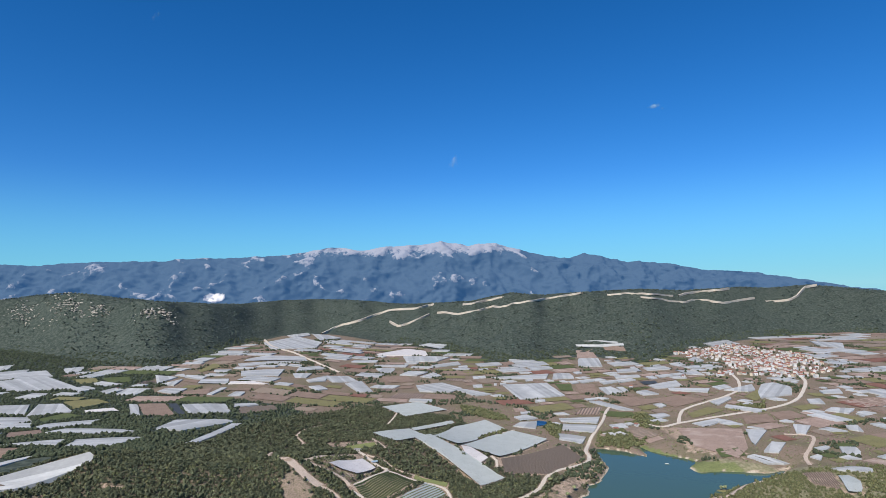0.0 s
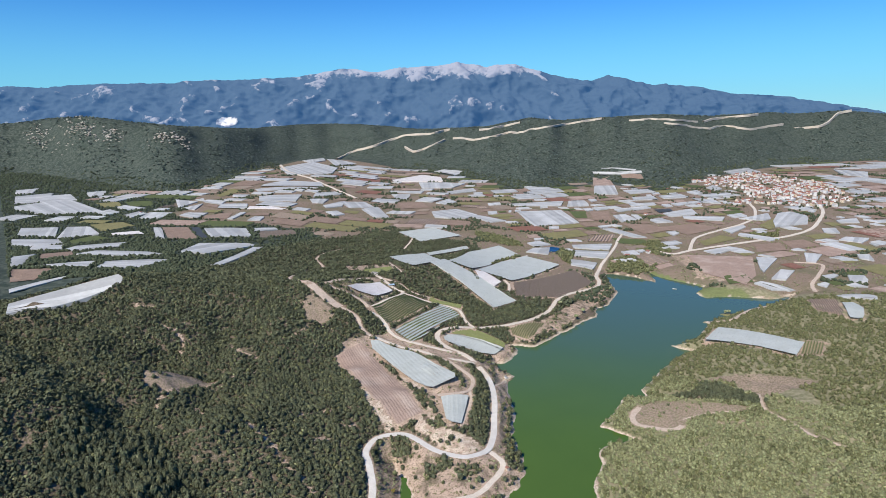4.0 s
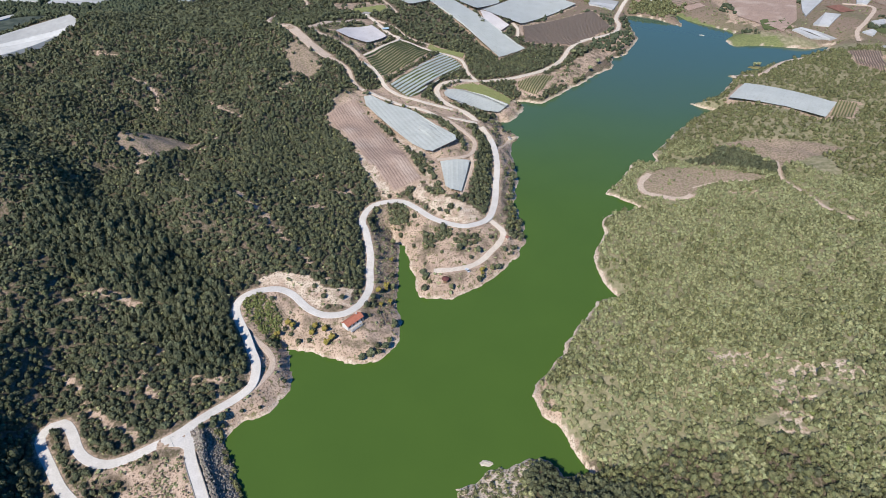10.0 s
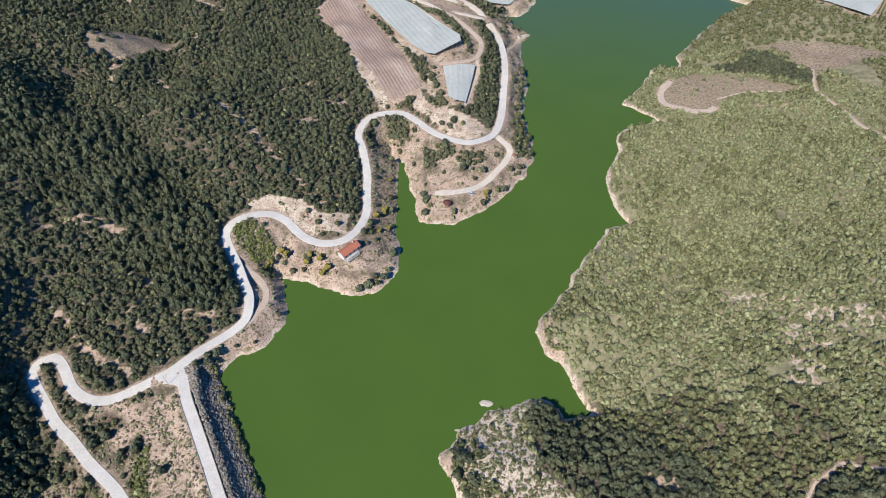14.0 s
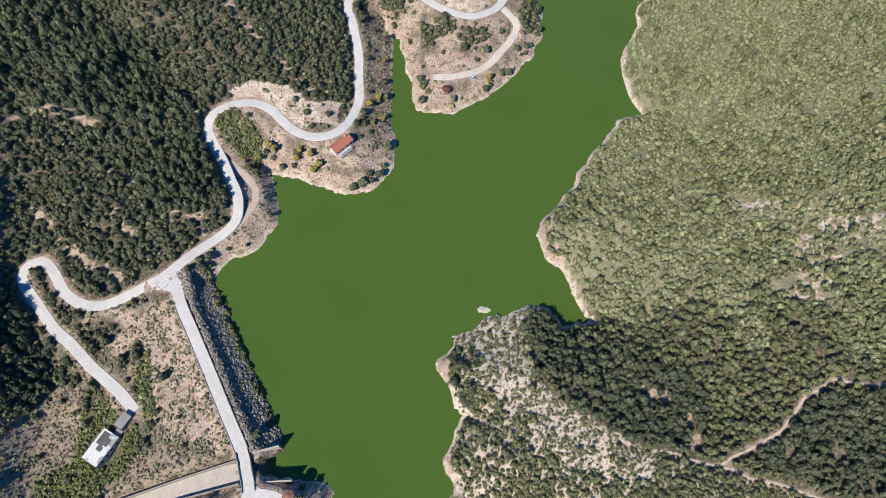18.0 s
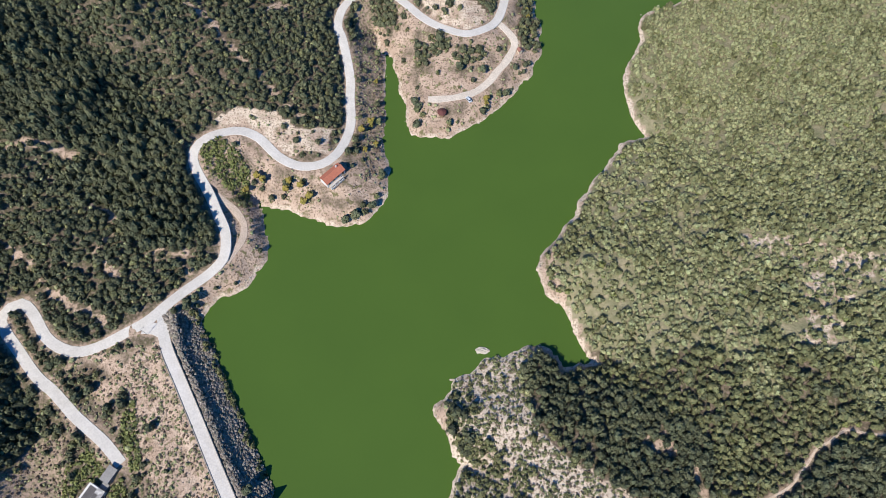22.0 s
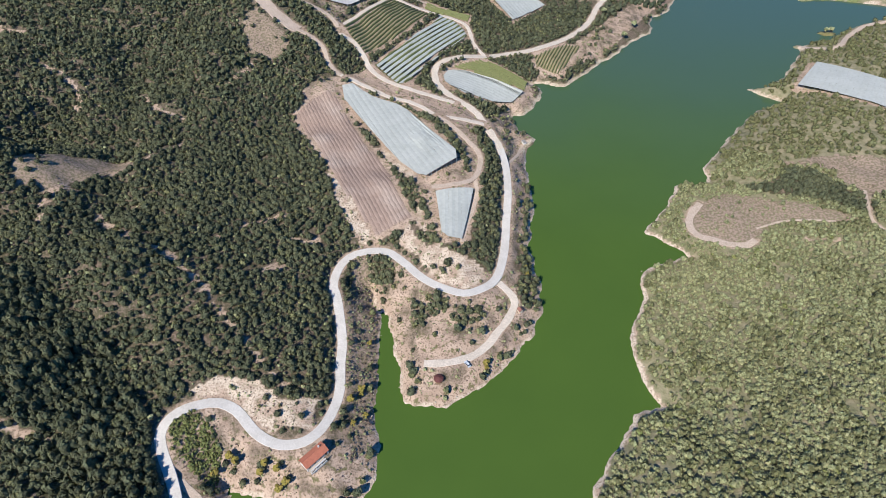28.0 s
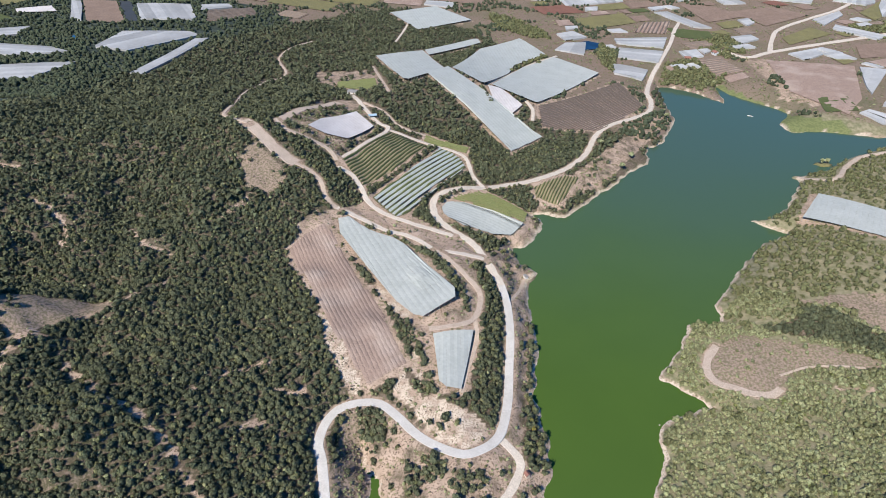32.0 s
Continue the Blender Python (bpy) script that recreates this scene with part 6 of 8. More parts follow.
def row_sheet(row, c, s, profile, lift, piece, skirt=False, under=None):
    """One row as arrays: a strip along the ground whose cross-section is given as (share of the width, height)."""
    a, b, v, step = row[:4]
    n = max(1, int((b - a) / piece))
    u = np.linspace(a, b, n + 1)
    across = np.array([v + p * step for p, _ in profile])
    ups = np.array([q for _, q in profile])
    gu, gv = np.meshgrid(u, across, indexing="ij")
    if len(row) > 4:
        k = np.clip(np.array([p + 0.5 for p, _ in profile]), 0, 1)
        a_, b_ = row[4] + (row[6] - row[4]) * k, row[5] + (row[7] - row[5]) * k
        gu = a_[None, :] + (b_ - a_)[None, :] * np.linspace(0, 1, n + 1)[:, None]
    x, y = gu * c - gv * s, gu * s + gv * c
    g = land(x.ravel(), y.ravel()).reshape(x.shape)
    z = (g if under is None else under(x.ravel(), y.ravel()).reshape(x.shape)) + lift + ups[None, :]
    v3 = np.stack([x, y, z], -1).reshape(-1, 3)
    m = len(profile)
    i = np.arange(len(v3)).reshape(-1, m)
    f = np.stack([i[:-1, :-1], i[1:, :-1], i[1:, 1:], i[:-1, 1:]], -1).reshape(-1, 4)
    if skirt:
        base = len(v3)
        more = np.stack([x, y, g + 0.02], -1)
        extra, fs = [], []
        for end in (0, -1):
            k = base + len(extra)
            extra += list(more[end])
            top = i[end]
            for j in range(m - 1):
                fs.append((top[j], top[j + 1], k + j + 1, k + j))
        v3 = np.concatenate([v3, np.array(extra)])
        f = np.concatenate([f, np.array(fs)])
    return v3, f


def joined(pieces):
    vs, fs, n = [], [], 0
    for v, f in pieces:
        vs.append(v)
        fs.append(f + n)
        n += len(v)
    return np.concatenate(vs), np.concatenate(fs)


SHEETS = {"soil": (SOIL, "brown tilled field of the plain"), "ploughed": (SOIL_PINK, "ploughed pinkish-brown field"), "red": (SOIL_RED, "freshly turned red soil field"),
          "green": (CROP, "green crop field"), "olive": (OLIVE, "yellowing grass field"), "dark": (SOIL_DARK, "field under black sheeting"),
          "vine": (VINE_SOIL, "green vineyard in rows"), "vine_dry": (SOIL_PINK, "brown vineyard in dry rows")}
GABLE = [(-0.496, 0.0), (0.0, 0.12), (0.496, 0.0)]
HEDGE = [(-0.22, 0.0), (-0.16, 0.8), (0.0, 1.25), (0.16, 0.8), (0.22, 0.0)]
FURROW = [(-0.5, 0.0), (-0.15, 0.16), (0.15, 0.16), (0.5, 0.0)]


def post(parent, x, y, tall):
    g = at_ground(x, y)
    ob = new("post", POST)
    ob.parent = parent
    ob.matrix_basis = pose(x, y, g) @ Matrix.Diagonal((1, 1, tall, 1))


bm = bmesh.new()
bmesh.ops.create_cone(bm, cap_ends=True, segments=6, radius1=0.09, radius2=0.07, depth=1, matrix=Matrix.Translation((0, 0, 0.5)))
POST = bpy.data.meshes.new("post")
bm.to_mesh(POST)
bm.free()
POST.materials.append(STEEL)


def net_plot(pts, bearing, surface, label, tall=2.5, wide=4.2, shape=GABLE):
    """An orchard under netting: one gabled sheet a row on posts."""
    thing = tagged(new("net_covered_orchard"), label, "orchard netting", "netted orchards near the lake")
    rows, c, s = strips(pts, bearing, wide, True)
    under = eased(pts)
    for k, row in enumerate(rows):
        v, f = row_sheet(row, c, s, shape, tall, 7.0, False, under)
        part("net_panel", np_mesh("net_panel", v, f, surface), thing)
        for u in row[4:6]:
            vv = row[2] - row[3] / 2
            x, y = u * c - vv * s, u * s + vv * c
            post(thing, x, y, max(0.6, float(under(np.array([x]), np.array([y]))[0]) + tall - at_ground(x, y)))


def vine_plot(kind, pts, bearing, wide=2.7, lift=0.16, piece=2.2):
    surface, label = SHEETS[kind]
    thing = tagged(new("vineyard"), label, "vineyard", "vineyards near the lake")
    rows, c, s = strips(pts, bearing, wide)
    part("soil", patch("soil", pts, surface, lift, max(7.0, piece)), thing, "bare soil between the vines")
    for row in rows:
        v, f = row_sheet(row, c, s, HEDGE, lift - 0.05, piece)
        v = v + np.stack([relief(v[:, 0], v[:, 1], 3.1, 2) * 0.18, relief(v[:, 1], v[:, 0], 2.7, 3) * 0.18, np.abs(relief(v[:, 0], v[:, 1], 2.3, 4)) * 0.35], 1)
        part("vine_hedge", np_mesh("vine_hedge", v, f, VINE if kind == "vine" else VINE_DRY), thing)


def patch(name, pts, surface, lift, fine=12.0):
    """One sheet of soil over an outline, laid on the ground."""
    bm = bmesh.new()
    bm.faces.new([bm.verts.new((x, y, 0)) for x, y in pts])
    bmesh.ops.triangulate(bm, faces=bm.faces)
    for _ in range(5):
        long = [e for e in bm.edges if e.calc_length() > fine]
        if not long:
            break
        bmesh.ops.subdivide_edges(bm, edges=long, cuts=1)
        bmesh.ops.triangulate(bm, faces=bm.faces)
    xy = np.array([tuple(v.co) for v in bm.verts])
    for v, z in zip(bm.verts, land(xy[:, 0], xy[:, 1])):
        v.co.z = z + lift
    bmesh.ops.recalc_face_normals(bm, faces=bm.faces)
    me = bpy.data.meshes.new(name)
    bm.to_mesh(me)
    bm.free()
    me.materials.append(surface)
    return me


def soil_plot(kind, pts, bearing, wide, lift, piece, name="field"):
    surface, label = SHEETS[kind]
    rows, c, s = strips(pts, bearing, wide)
    if rows:
        v, f = joined([row_sheet(r, c, s, FURROW, lift, piece) for r in rows])
        v = v + np.stack([relief(v[:, 1], v[:, 0], 5.3, 2) * 0.25, relief(v[:, 0], v[:, 1], 4.1, 3) * 0.25, np.abs(relief(v[:, 0], v[:, 1], 6.7, 4)) * 0.16], 1)
        tagged(new(name, np_mesh(name, v, f, surface)), label, "field", "fields of the plain")


for kind, pts, bearing in PLOTS_NEAR:
    if kind == "net":
        net_plot(pts, bearing, NET, "grey-white netting stretched in ridges over an orchard")
    elif kind == "white":
        net_plot(pts, bearing, NET_WHITE, "bright white netting over a small orchard", wide=3.4)
    elif kind == "net_low":
        net_plot(pts, bearing, NET, "low pale netting over vines beside the gravel road", 1.8, 3.0)
    elif kind == "half_net":
        vine_plot("vine", pts, bearing, 4.2)
        net_plot(pts, bearing, NET_GREEN, "greenish netting laid in strips along vine rows", 1.6, 4.2, [(0.1, 0.0), (0.4, 0.15), (0.72, 0.0)])
    elif kind in ("vine", "vine_dry"):
        vine_plot(kind, pts, bearing)
    else:
        soil_plot(kind, pts, bearing, 2.5, 0.12, 2.5)



def patchwork(scale, seed):
    """Fills the open plain with more plots, laid out in leaning blocks between the lanes."""
    r = random.Random(seed)
    done = []
    for y0, y1, x0, x1, lean, cw, ch in ((860, 1750, 120, 1500, 14, 62, 58), (1080, 2300, -900, 120, -12, 80, 60), (560, 1000, 480, 1100, 20, 60, 55), (1700, 2700, 120, 2300, 8, 95, 75)):
        c, s = math.cos(radians(lean)), math.sin(radians(lean))
        mx, my = (x0 + x1) / 2, (y0 + y1) / 2
        cw, ch = cw * scale, ch * scale
        for v in np.arange(-(y1 - y0) / 2, (y1 - y0) / 2, ch):
            u = -(x1 - x0) / 2 + r.uniform(0, cw)
            while u < (x1 - x0) / 2:
                w = cw * r.uniform(0.6, 1.5)
                skew = r.uniform(-6, 6)
                q = [(u + 2, v + 2), (u + w - 2, v + 2 + skew * 0.3), (u + w - 2 + skew, v + ch - 3), (u + 2 + skew, v + ch - 3)]
                pts = [(mx + a * c - b * s, my + a * s + b * c) for a, b in q]
                done.append((pts, lean + (90 if r.random() < 0.35 else 0), r.random()))
                u += w
    xs = np.array([[p[0] for p in d[0]] + [sum(p[0] for p in d[0]) / 4] for d in done])
    ys = np.array([[p[1] for p in d[0]] + [sum(p[1] for p in d[0]) / 4] for d in done])
    mid = np.stack([(xs[:, [0, 1, 2, 3]] + xs[:, [1, 2, 3, 0]]) / 2, (ys[:, [0, 1, 2, 3]] + ys[:, [1, 2, 3, 0]]) / 2])
    X, Y = np.concatenate([xs, mid[0]], 1), np.concatenate([ys, mid[1]], 1)
    f = lambda g: g(X.ravel(), Y.ravel()).reshape(X.shape)
    free = ~f(plot_share).any(1) & (f(is_plain) > 0.6).all(1) & (f(road_distance) > 2).all(1) & (f(shore_distance) > 12).all(1) & ~f(lambda a, b: zone_share(a, b, ("village", "sparse"))).any(1)
    for k in range(len(done)):
        for kind, pts, _ in (PLOTS_NEAR + PLOTS_FAR) if free[k] else ():
            if in_outline(np.array([p[0] for p in pts]), np.array([p[1] for p in pts]), done[k][0]).any():
                free[k] = False
    out = []
    for (pts, bearing, luck), ok in zip(done, free):
        if ok and luck < 0.93:
            x, y = pts[0]
            kind = "net" if luck < 0.36 else "soil" if luck < 0.52 else "ploughed" if luck < 0.6 else "olive" if luck < 0.7 else "green" if luck < 0.8 else "vine_dry" if luck < 0.9 else "red"
            out.append((kind, pts, bearing))
    return out


PLOTS_FAR += patchwork(1.0, 77)
PLOTS_FAR += patchwork(0.6, 78)
PLOTS_FAR += [q for q in patchwork(0.4, 79) if q[1][0][0] > 60 and q[1][0][1] < 1750]
for kind, pts, bearing in PLOTS_FAR:
    far = 0.0006 * max(0, np.mean([p[1] for p in pts]) - 500)
    if kind in ("net", "white"):
        rows, c, s = strips(pts, bearing, 7.0, True)
        under = eased(pts)
        if rows:
            v, f = joined([row_sheet(r, c, s, [(-0.5, 0), (0, 0.1), (0.5, 0)], 1.7 + far, 18.0, True, under) for r in rows])
            tagged(new("net_covered_plot", np_mesh("net_covered_plot", v, f, NET_FAR if kind == "net" else NET_WHITE)), "pale sheeting over a plot of the plain", "net covered plot", "covered plots of the plain")
    elif kind in ("vine", "vine_dry"):
        vine_plot(kind, pts, bearing, 6.0, 0.35 + far, 14.0)
    else:
        surface, label = SHEETS[kind]
        tagged(new("field", patch("field", pts, surface, 0.6 + far, 14.0)), label, "field", "fields of the plain")


# ---- dam, spillway and their walls ----
def wall_along(name, line, z, wide, parent=None, material=CONCRETE, tall=0.9, sink=0.6):
    t = np.gradient(line, axis=0)
    t /= np.linalg.norm(t, axis=1, keepdims=True) + 1e-9
    side = np.stack([-t[:, 1], t[:, 0]], 1)
    rows = [np.stack([line[:, 0] + side[:, 0] * o, line[:, 1] + side[:, 1] * o, z + h], 1) for o, h in ((wide / 2, -sink), (wide / 2, tall), (-wide / 2, tall), (-wide / 2, -sink))]
    v = np.stack(rows, 1).reshape(-1, 3)
    i = np.arange(len(v)).reshape(-1, 4)
    f = np.stack([i[:-1, 1:], i[:-1, :-1], i[1:, :-1], i[1:, 1:]], -1).reshape(-1, 4)
    f = np.concatenate([f, [i[0], i[-1][::-1]]])
    me = np_mesh(name, v, f, material)
    if parent:
        return part(name, me, parent)
    return tagged(new(name, me), "weathered concrete wall", "wall", kind="structure")


def offset_line(line, o):
    t = np.gradient(line, axis=0)
    t /= np.linalg.norm(t, axis=1, keepdims=True) + 1e-9
    return line + np.stack([-t[:, 1], t[:, 0]], 1) * o


dam_part = (CREST[:, 1] < 98) & (CREST[:, 1] > 27)
crest_z = CREST_Z
wall_along("parapet", offset_line(CREST, 2.8)[dam_part], crest_z[dam_part], 0.35, tall=0.95)
wall_along("kerb", offset_line(CREST, -2.8)[dam_part], crest_z[dam_part], 0.4, tall=0.3)

spill = tagged(new("spillway"), "long concrete spillway chute below the dam bridge", "spillway")
spill.empty_display_size = 1
t_ = CHUTE
half = np.interp(t_[:, 0], [-200, -155, -86], [2.2, 2.6, 4.6])[:, None]
flo = np.stack([np.stack([offset_line(t_, o * half)[:, 0], offset_line(t_, o * half)[:, 1], CHUTE_Z], 1) for o in (1.0, 0.4, -0.4, -1.0)], 1).reshape(-1, 3)
ii = np.arange(len(flo)).reshape(-1, 4)
part("chute_floor", np_mesh("chute_floor", flo, np.stack([ii[:-1, 1:], ii[:-1, :-1], ii[1:, :-1], ii[1:, 1:]], -1).reshape(-1, 4), CONCRETE_PALE), spill)
wall_along("side_wall", offset_line(t_, half + 0.2), CHUTE_Z, 0.5, spill, CONCRETE, 2.4, 1.0)
wall_along("side_wall", offset_line(t_, -half - 0.2), CHUTE_Z, 0.5, spill, CONCRETE, 2.4, 1.0)
# approach walls that reach into the lake, and the bridge over the gates
for a, b in (WING, ((-79, 16), (-62, 17.2))):
    ln = resample([a, b], 3.0)
    wall_along("wing_wall", ln, np.full(len(ln), 4.0), 0.55, spill, CONCRETE_PALE, 3.6, 8.0)
bridge = tagged(new("bridge"), "narrow concrete bridge over the spillway", "bridge")
bl = CREST[(CREST[:, 1] <= 29) & (CREST[:, 1] >= 11)]
wall_along("deck", bl, np.full(len(bl), 8.2), 5.4, bridge, CONCRETE_PALE, 0.52, 0.5)
wall_along("rail", offset_line(bl, 2.6), np.full(len(bl), 8.7), 0.25, bridge, CONCRETE, 0.9, 0.1)
wall_along("rail", offset_line(bl, -2.6), np.full(len(bl), 8.7), 0.25, bridge, CONCRETE, 0.9, 0.1)
for q in ((-84.6, 26), (-83.2, 20), (-81.6, 13.5)):
    box_part("pier", (q[0] - 2.6, q[1] - 0.5, -3, q[0] + 2.6, q[1] + 0.5, 7.75), CONCRETE, bridge)
# the wide gravel fan where the bank road leaves the bridge
tagged(new("forecourt", patch("forecourt", [(-78, 15.6), (-71.3, 12.8), (-61.4, 8), (-67.1, 5.5), (-72.7, 3.7), (-77, 0.5), (-79, 8.1)], DIRT_ROAD, 0.1, 3.0)), "pale gravel fan beside the dam bridge", "forecourt", kind="structure")


# ---- loose rock ----
def rock_mesh(seed, sub=1):
    rnd = random.Random(seed)
    bm = bmesh.new()
    bmesh.ops.create_icosphere(bm, subdivisions=sub, radius=1)
    for v in bm.verts:
        v.co *= rnd.uniform(0.68, 1.15)
        v.co.z *= 0.75
    v = np.array([tuple(p.co) for p in bm.verts])
    f = np.array([[q.index for q in t.verts] for t in bm.faces])
    bm.free()
    return v, f


def scatter(name, places, sizes, templates, material, label, category, tall=1.0, sink=0.15, rng=None):
    """Many like pieces joined into one object of stuff: each turned, sized and set on the ground."""
    rng = rng or np.random.default_rng(5)
    vs, fs, n = [], [], 0
    pick = rng.integers(0, len(templates), len(places))
    for k, (tv, tf) in enumerate(templates):
        mine = np.nonzero(pick == k)[0]
        if not len(mine):
            continue
        a = rng.uniform(0, 6.283, len(mine))
        sz = sizes[mine]
        sx, sy, sz_ = sz * rng.uniform(0.85, 1.2, len(mine)), sz * rng.uniform(0.85, 1.2, len(mine)), sz * tall * rng.uniform(0.8, 1.25, len(mine))
        x, y, z = tv[None, :, 0] * sx[:, None], tv[None, :, 1] * sy[:, None], tv[None, :, 2] * sz_[:, None]
        ca, sa = np.cos(a)[:, None], np.sin(a)[:, None]
        low = tv[:, 2].min()
        v = np.stack([x * ca - y * sa + places[mine, 0, None], x * sa + y * ca + places[mine, 1, None], z - (low * (1 - sink)) * sz_[:, None] + places[mine, 2, None]], -1)
        vs.append(v.reshape(-1, 3))
        fs.append((tf[None] + (np.arange(len(mine)) * len(tv))[:, None, None] + n).reshape(-1, tf.shape[1]))
        n += len(mine) * len(tv)
    return tagged(new(name, np_mesh(name, np.concatenate(vs), np.concatenate(fs), material)), label, category, kind="stuff")


rng = np.random.default_rng(11)
ROCKS = [rock_mesh(k) for k in range(5)]
u_, w_ = rng.uniform(0, 1, 6000), rng.uniform(3.4, 16.5, 6000)
ax, ay = DAM_A
bx, by = DAM_B
run = math.hypot(bx - ax, by - ay)
nx_, ny_ = -(by - ay) / run, (bx - ax) / run
px, py = ax + (bx - ax) * (u_ * 0.93 + 0.04) + nx_ * w_, ay + (by - ay) * (u_ * 0.93 + 0.04) + ny_ * w_
pz = land(px, py)
ok = pz > -0.8
scatter("riprap", np.stack([px, py, pz], 1)[ok], rng.uniform(0.3, 0.8, 6000)[ok], ROCKS, ROCK, "grey broken rock facing the wet side of the dam", "riprap", 0.8, 0.3, rng)
# pale stones along the waterline
x, y = rng.uniform(-140, 420, 60000), rng.uniform(-60, 720, 60000)
d = shore_distance(x, y)
ok = (d > -0.6) & (d < 1.8)
x, y = x[ok], y[ok]
scatter("shore_stones", np.stack([x, y, land(x, y)], 1), rng.uniform(0.15, 0.6, len(x)) ** 1.3, ROCKS, ROCK_PALE, "pale stones along the waterline", "stones", 0.6, 0.3, rng)
# the little rock islet
iv, if_ = rock_mesh(21, 3)
iv = iv * np.array([3.4, 1.7, 0.9]) + np.array([19.5, 96.3, 0.05])
tagged(new("islet_rock", np_mesh("islet_rock", iv, if_, ROCK_PALE)), "low pale rock islet in the lake", "rock")


# ---- buildings ----
def prism_roof(w, l, z0, rise, over, material, parent, ridge=0.0, name="roof"):
    """A gabled roof of two slabs with thickness; ridge: sideways shift of the ridge."""
    bm = bmesh.new()
    hw, hl, th = w / 2 + over, l / 2 + over, 0.18
    prof = [(-hw, z0 - over * rise / (w / 2)), (ridge, z0 + rise), (hw, z0 - over * rise / (w / 2))]
    ring = [(a, b) for a, b in prof] + [(a, b + th) for a, b in prof[::-1]]
    v0 = [bm.verts.new((a, -hl, b)) for a, b in ring]
    v1 = [bm.verts.new((a, hl, b)) for a, b in ring]
    for k in range(6):
        bm.faces.new((v0[k], v0[(k + 1) % 6], v1[(k + 1) % 6], v1[k]))
    bm.faces.new(v0[::-1])
    bm.faces.new(v1)
    bmesh.ops.recalc_face_normals(bm, faces=bm.faces)
    return bm_part(name, bm, material, parent)


def gable_body(w, l, h, rise, material, parent):
    bm = bmesh.new()
    ring = [(-w / 2, -0.8), (w / 2, -0.8), (w / 2, h), (0, h + rise - 0.02), (-w / 2, h)]
    v0 = [bm.verts.new((a, -l / 2, b)) for a, b in ring]
    v1 = [bm.verts.new((a, l / 2, b)) for a, b in ring]
    for k in range(5):
        bm.faces.new((v0[k], v0[(k + 1) % 5], v1[(k + 1) % 5], v1[k]))
    bm.faces.new(v0[::-1])
    bm.faces.new(v1)
    bmesh.ops.recalc_face_normals(bm, faces=bm.faces)
    return bm_part("wall", bm, material, parent)


def house(w, l, h, rise, wall_mat, roof_mat, label, name="house", windows=3, floors=1, panes=True):
    """A gabled house with windows let into both long sides."""
    thing = tagged(new(name), label, "house")
    gable_body(w, l, h, rise, wall_mat, thing)
    prism_roof(w, l, h, rise, 0.35, roof_mat, thing)
    for side in (-1, 1):
        for fl in range(floors):
            for k in range(windows):
                yy = (k + 0.5) / windows * l - l / 2
                zz = 1.0 + fl * 2.8
                win = box_part("window", (side * w / 2 - 0.05, yy - 0.55, zz, side * w / 2 + 0.07, yy + 0.55, zz + 1.3), WOOD if panes else GLASS_DARK, thing, bevel=0.0)
                if panes:
                    box_part("pane", (side * w / 2 - 0.03, yy - 0.45, zz + 0.1, side * w / 2 + 0.09, yy + 0.45, zz + 1.2), GLASS_DARK, win, bevel=0.0)
    return thing


def put(thing, x, y, turn, dz=0.0):
    thing.matrix_basis = pose(x, y, at_ground(x, y) + dz, 0, 0, turn)
    return thing


# farmhouse on the promontory: red gabled roof, white front with a porch, long side along the shore road
farm = house(5.4, 12.0, 2.9, 1.5, PLASTER, ROOF_TILE, "small white farmhouse with a red tiled roof", "farmhouse", 4)
porch = box_part("porch_floor", (2.7, -5.6, -0.5, 5.2, 3.0, 0.12), CONCRETE_PALE, farm)
for yy in (-5.4, -2.6, 0.2, 2.8):
    box_part("porch_pillar", (4.75, yy - 0.15, 0.12, 5.05, yy + 0.15, 2.3), PLASTER, farm)
box_part("porch_beam", (4.7, -5.6, 2.3, 5.1, 3.0, 2.5), PLASTER, farm)
box_part("terrace_wall", (5.2, -5.7, -0.5, 5.4, 3.1, 0.8), PLASTER, farm)
box_part("door", (2.66, 4.2, 0.1, 2.78, 5.2, 2.2), WOOD, farm)
box_part("chimney", (-1.2, 3.4, 3.6, -0.5, 4.1, 5.3), PLASTER, farm)
put(farm, -55.6, 185.0, -43)

# pump house below the dam: white block with a stained flat roof, and a small tin-roofed hut
pump = tagged(new("pump_house"), "white flat-roofed pump house with a dark-stained roof", "building")
box_part("wall", (-3.9, -6.8, -1.5, 3.9, 6.8, 4.2), PLASTER, pump)
roof = box_part("roof", (-4.2, -7.1, 4.2, 4.2, 7.1, 4.5), ROOF_STAIN, pump)
for q in ((-3.2, 0.6, 0.4, 6.4), (-1.4, -1.6, 1.3, 0.55), (0.45, 1.2, 2.2, 4.6)):
    box_part("tar_patch", (q[0], q[1], 4.5, q[2], q[3], 4.515), TAR, roof, "dark tar patch", bevel=0)
for sx in (-1, 1):
    for yy in (-4.5, -1.5, 1.5, 4.5):
        win = box_part("window", (sx * 3.9 - 0.05, yy - 0.7, 1.6, sx * 3.9 + 0.06, yy + 0.7, 3.2), STEEL, pump, bevel=0)
        box_part("pane", (sx * 3.9 - 0.04, yy - 0.6, 1.7, sx * 3.9 + 0.08, yy + 0.6, 3.1), GLASS_DARK, win, bevel=0)
box_part("door", (-0.9, 6.76, -0.3, 0.9, 6.9, 2.4), STEEL, pump)
put(pump, -148.6, 30.4, -28)
hut = tagged(new("tin_hut"), "small hut with a grey tin roof below the dam", "hut")
box_part("wall", (-2.0, -3.0, -1.2, 2.0, 3.0, 2.4), CONCRETE, hut)
prism_roof(4.0, 6.0, 2.4, 0.25, 0.25, TIN, hut)
box_part("door", (-0.5, 2.97, -0.2, 0.5, 3.06, 2.0), WOOD, hut)
put(hut, -140.5, 41.5, -28)
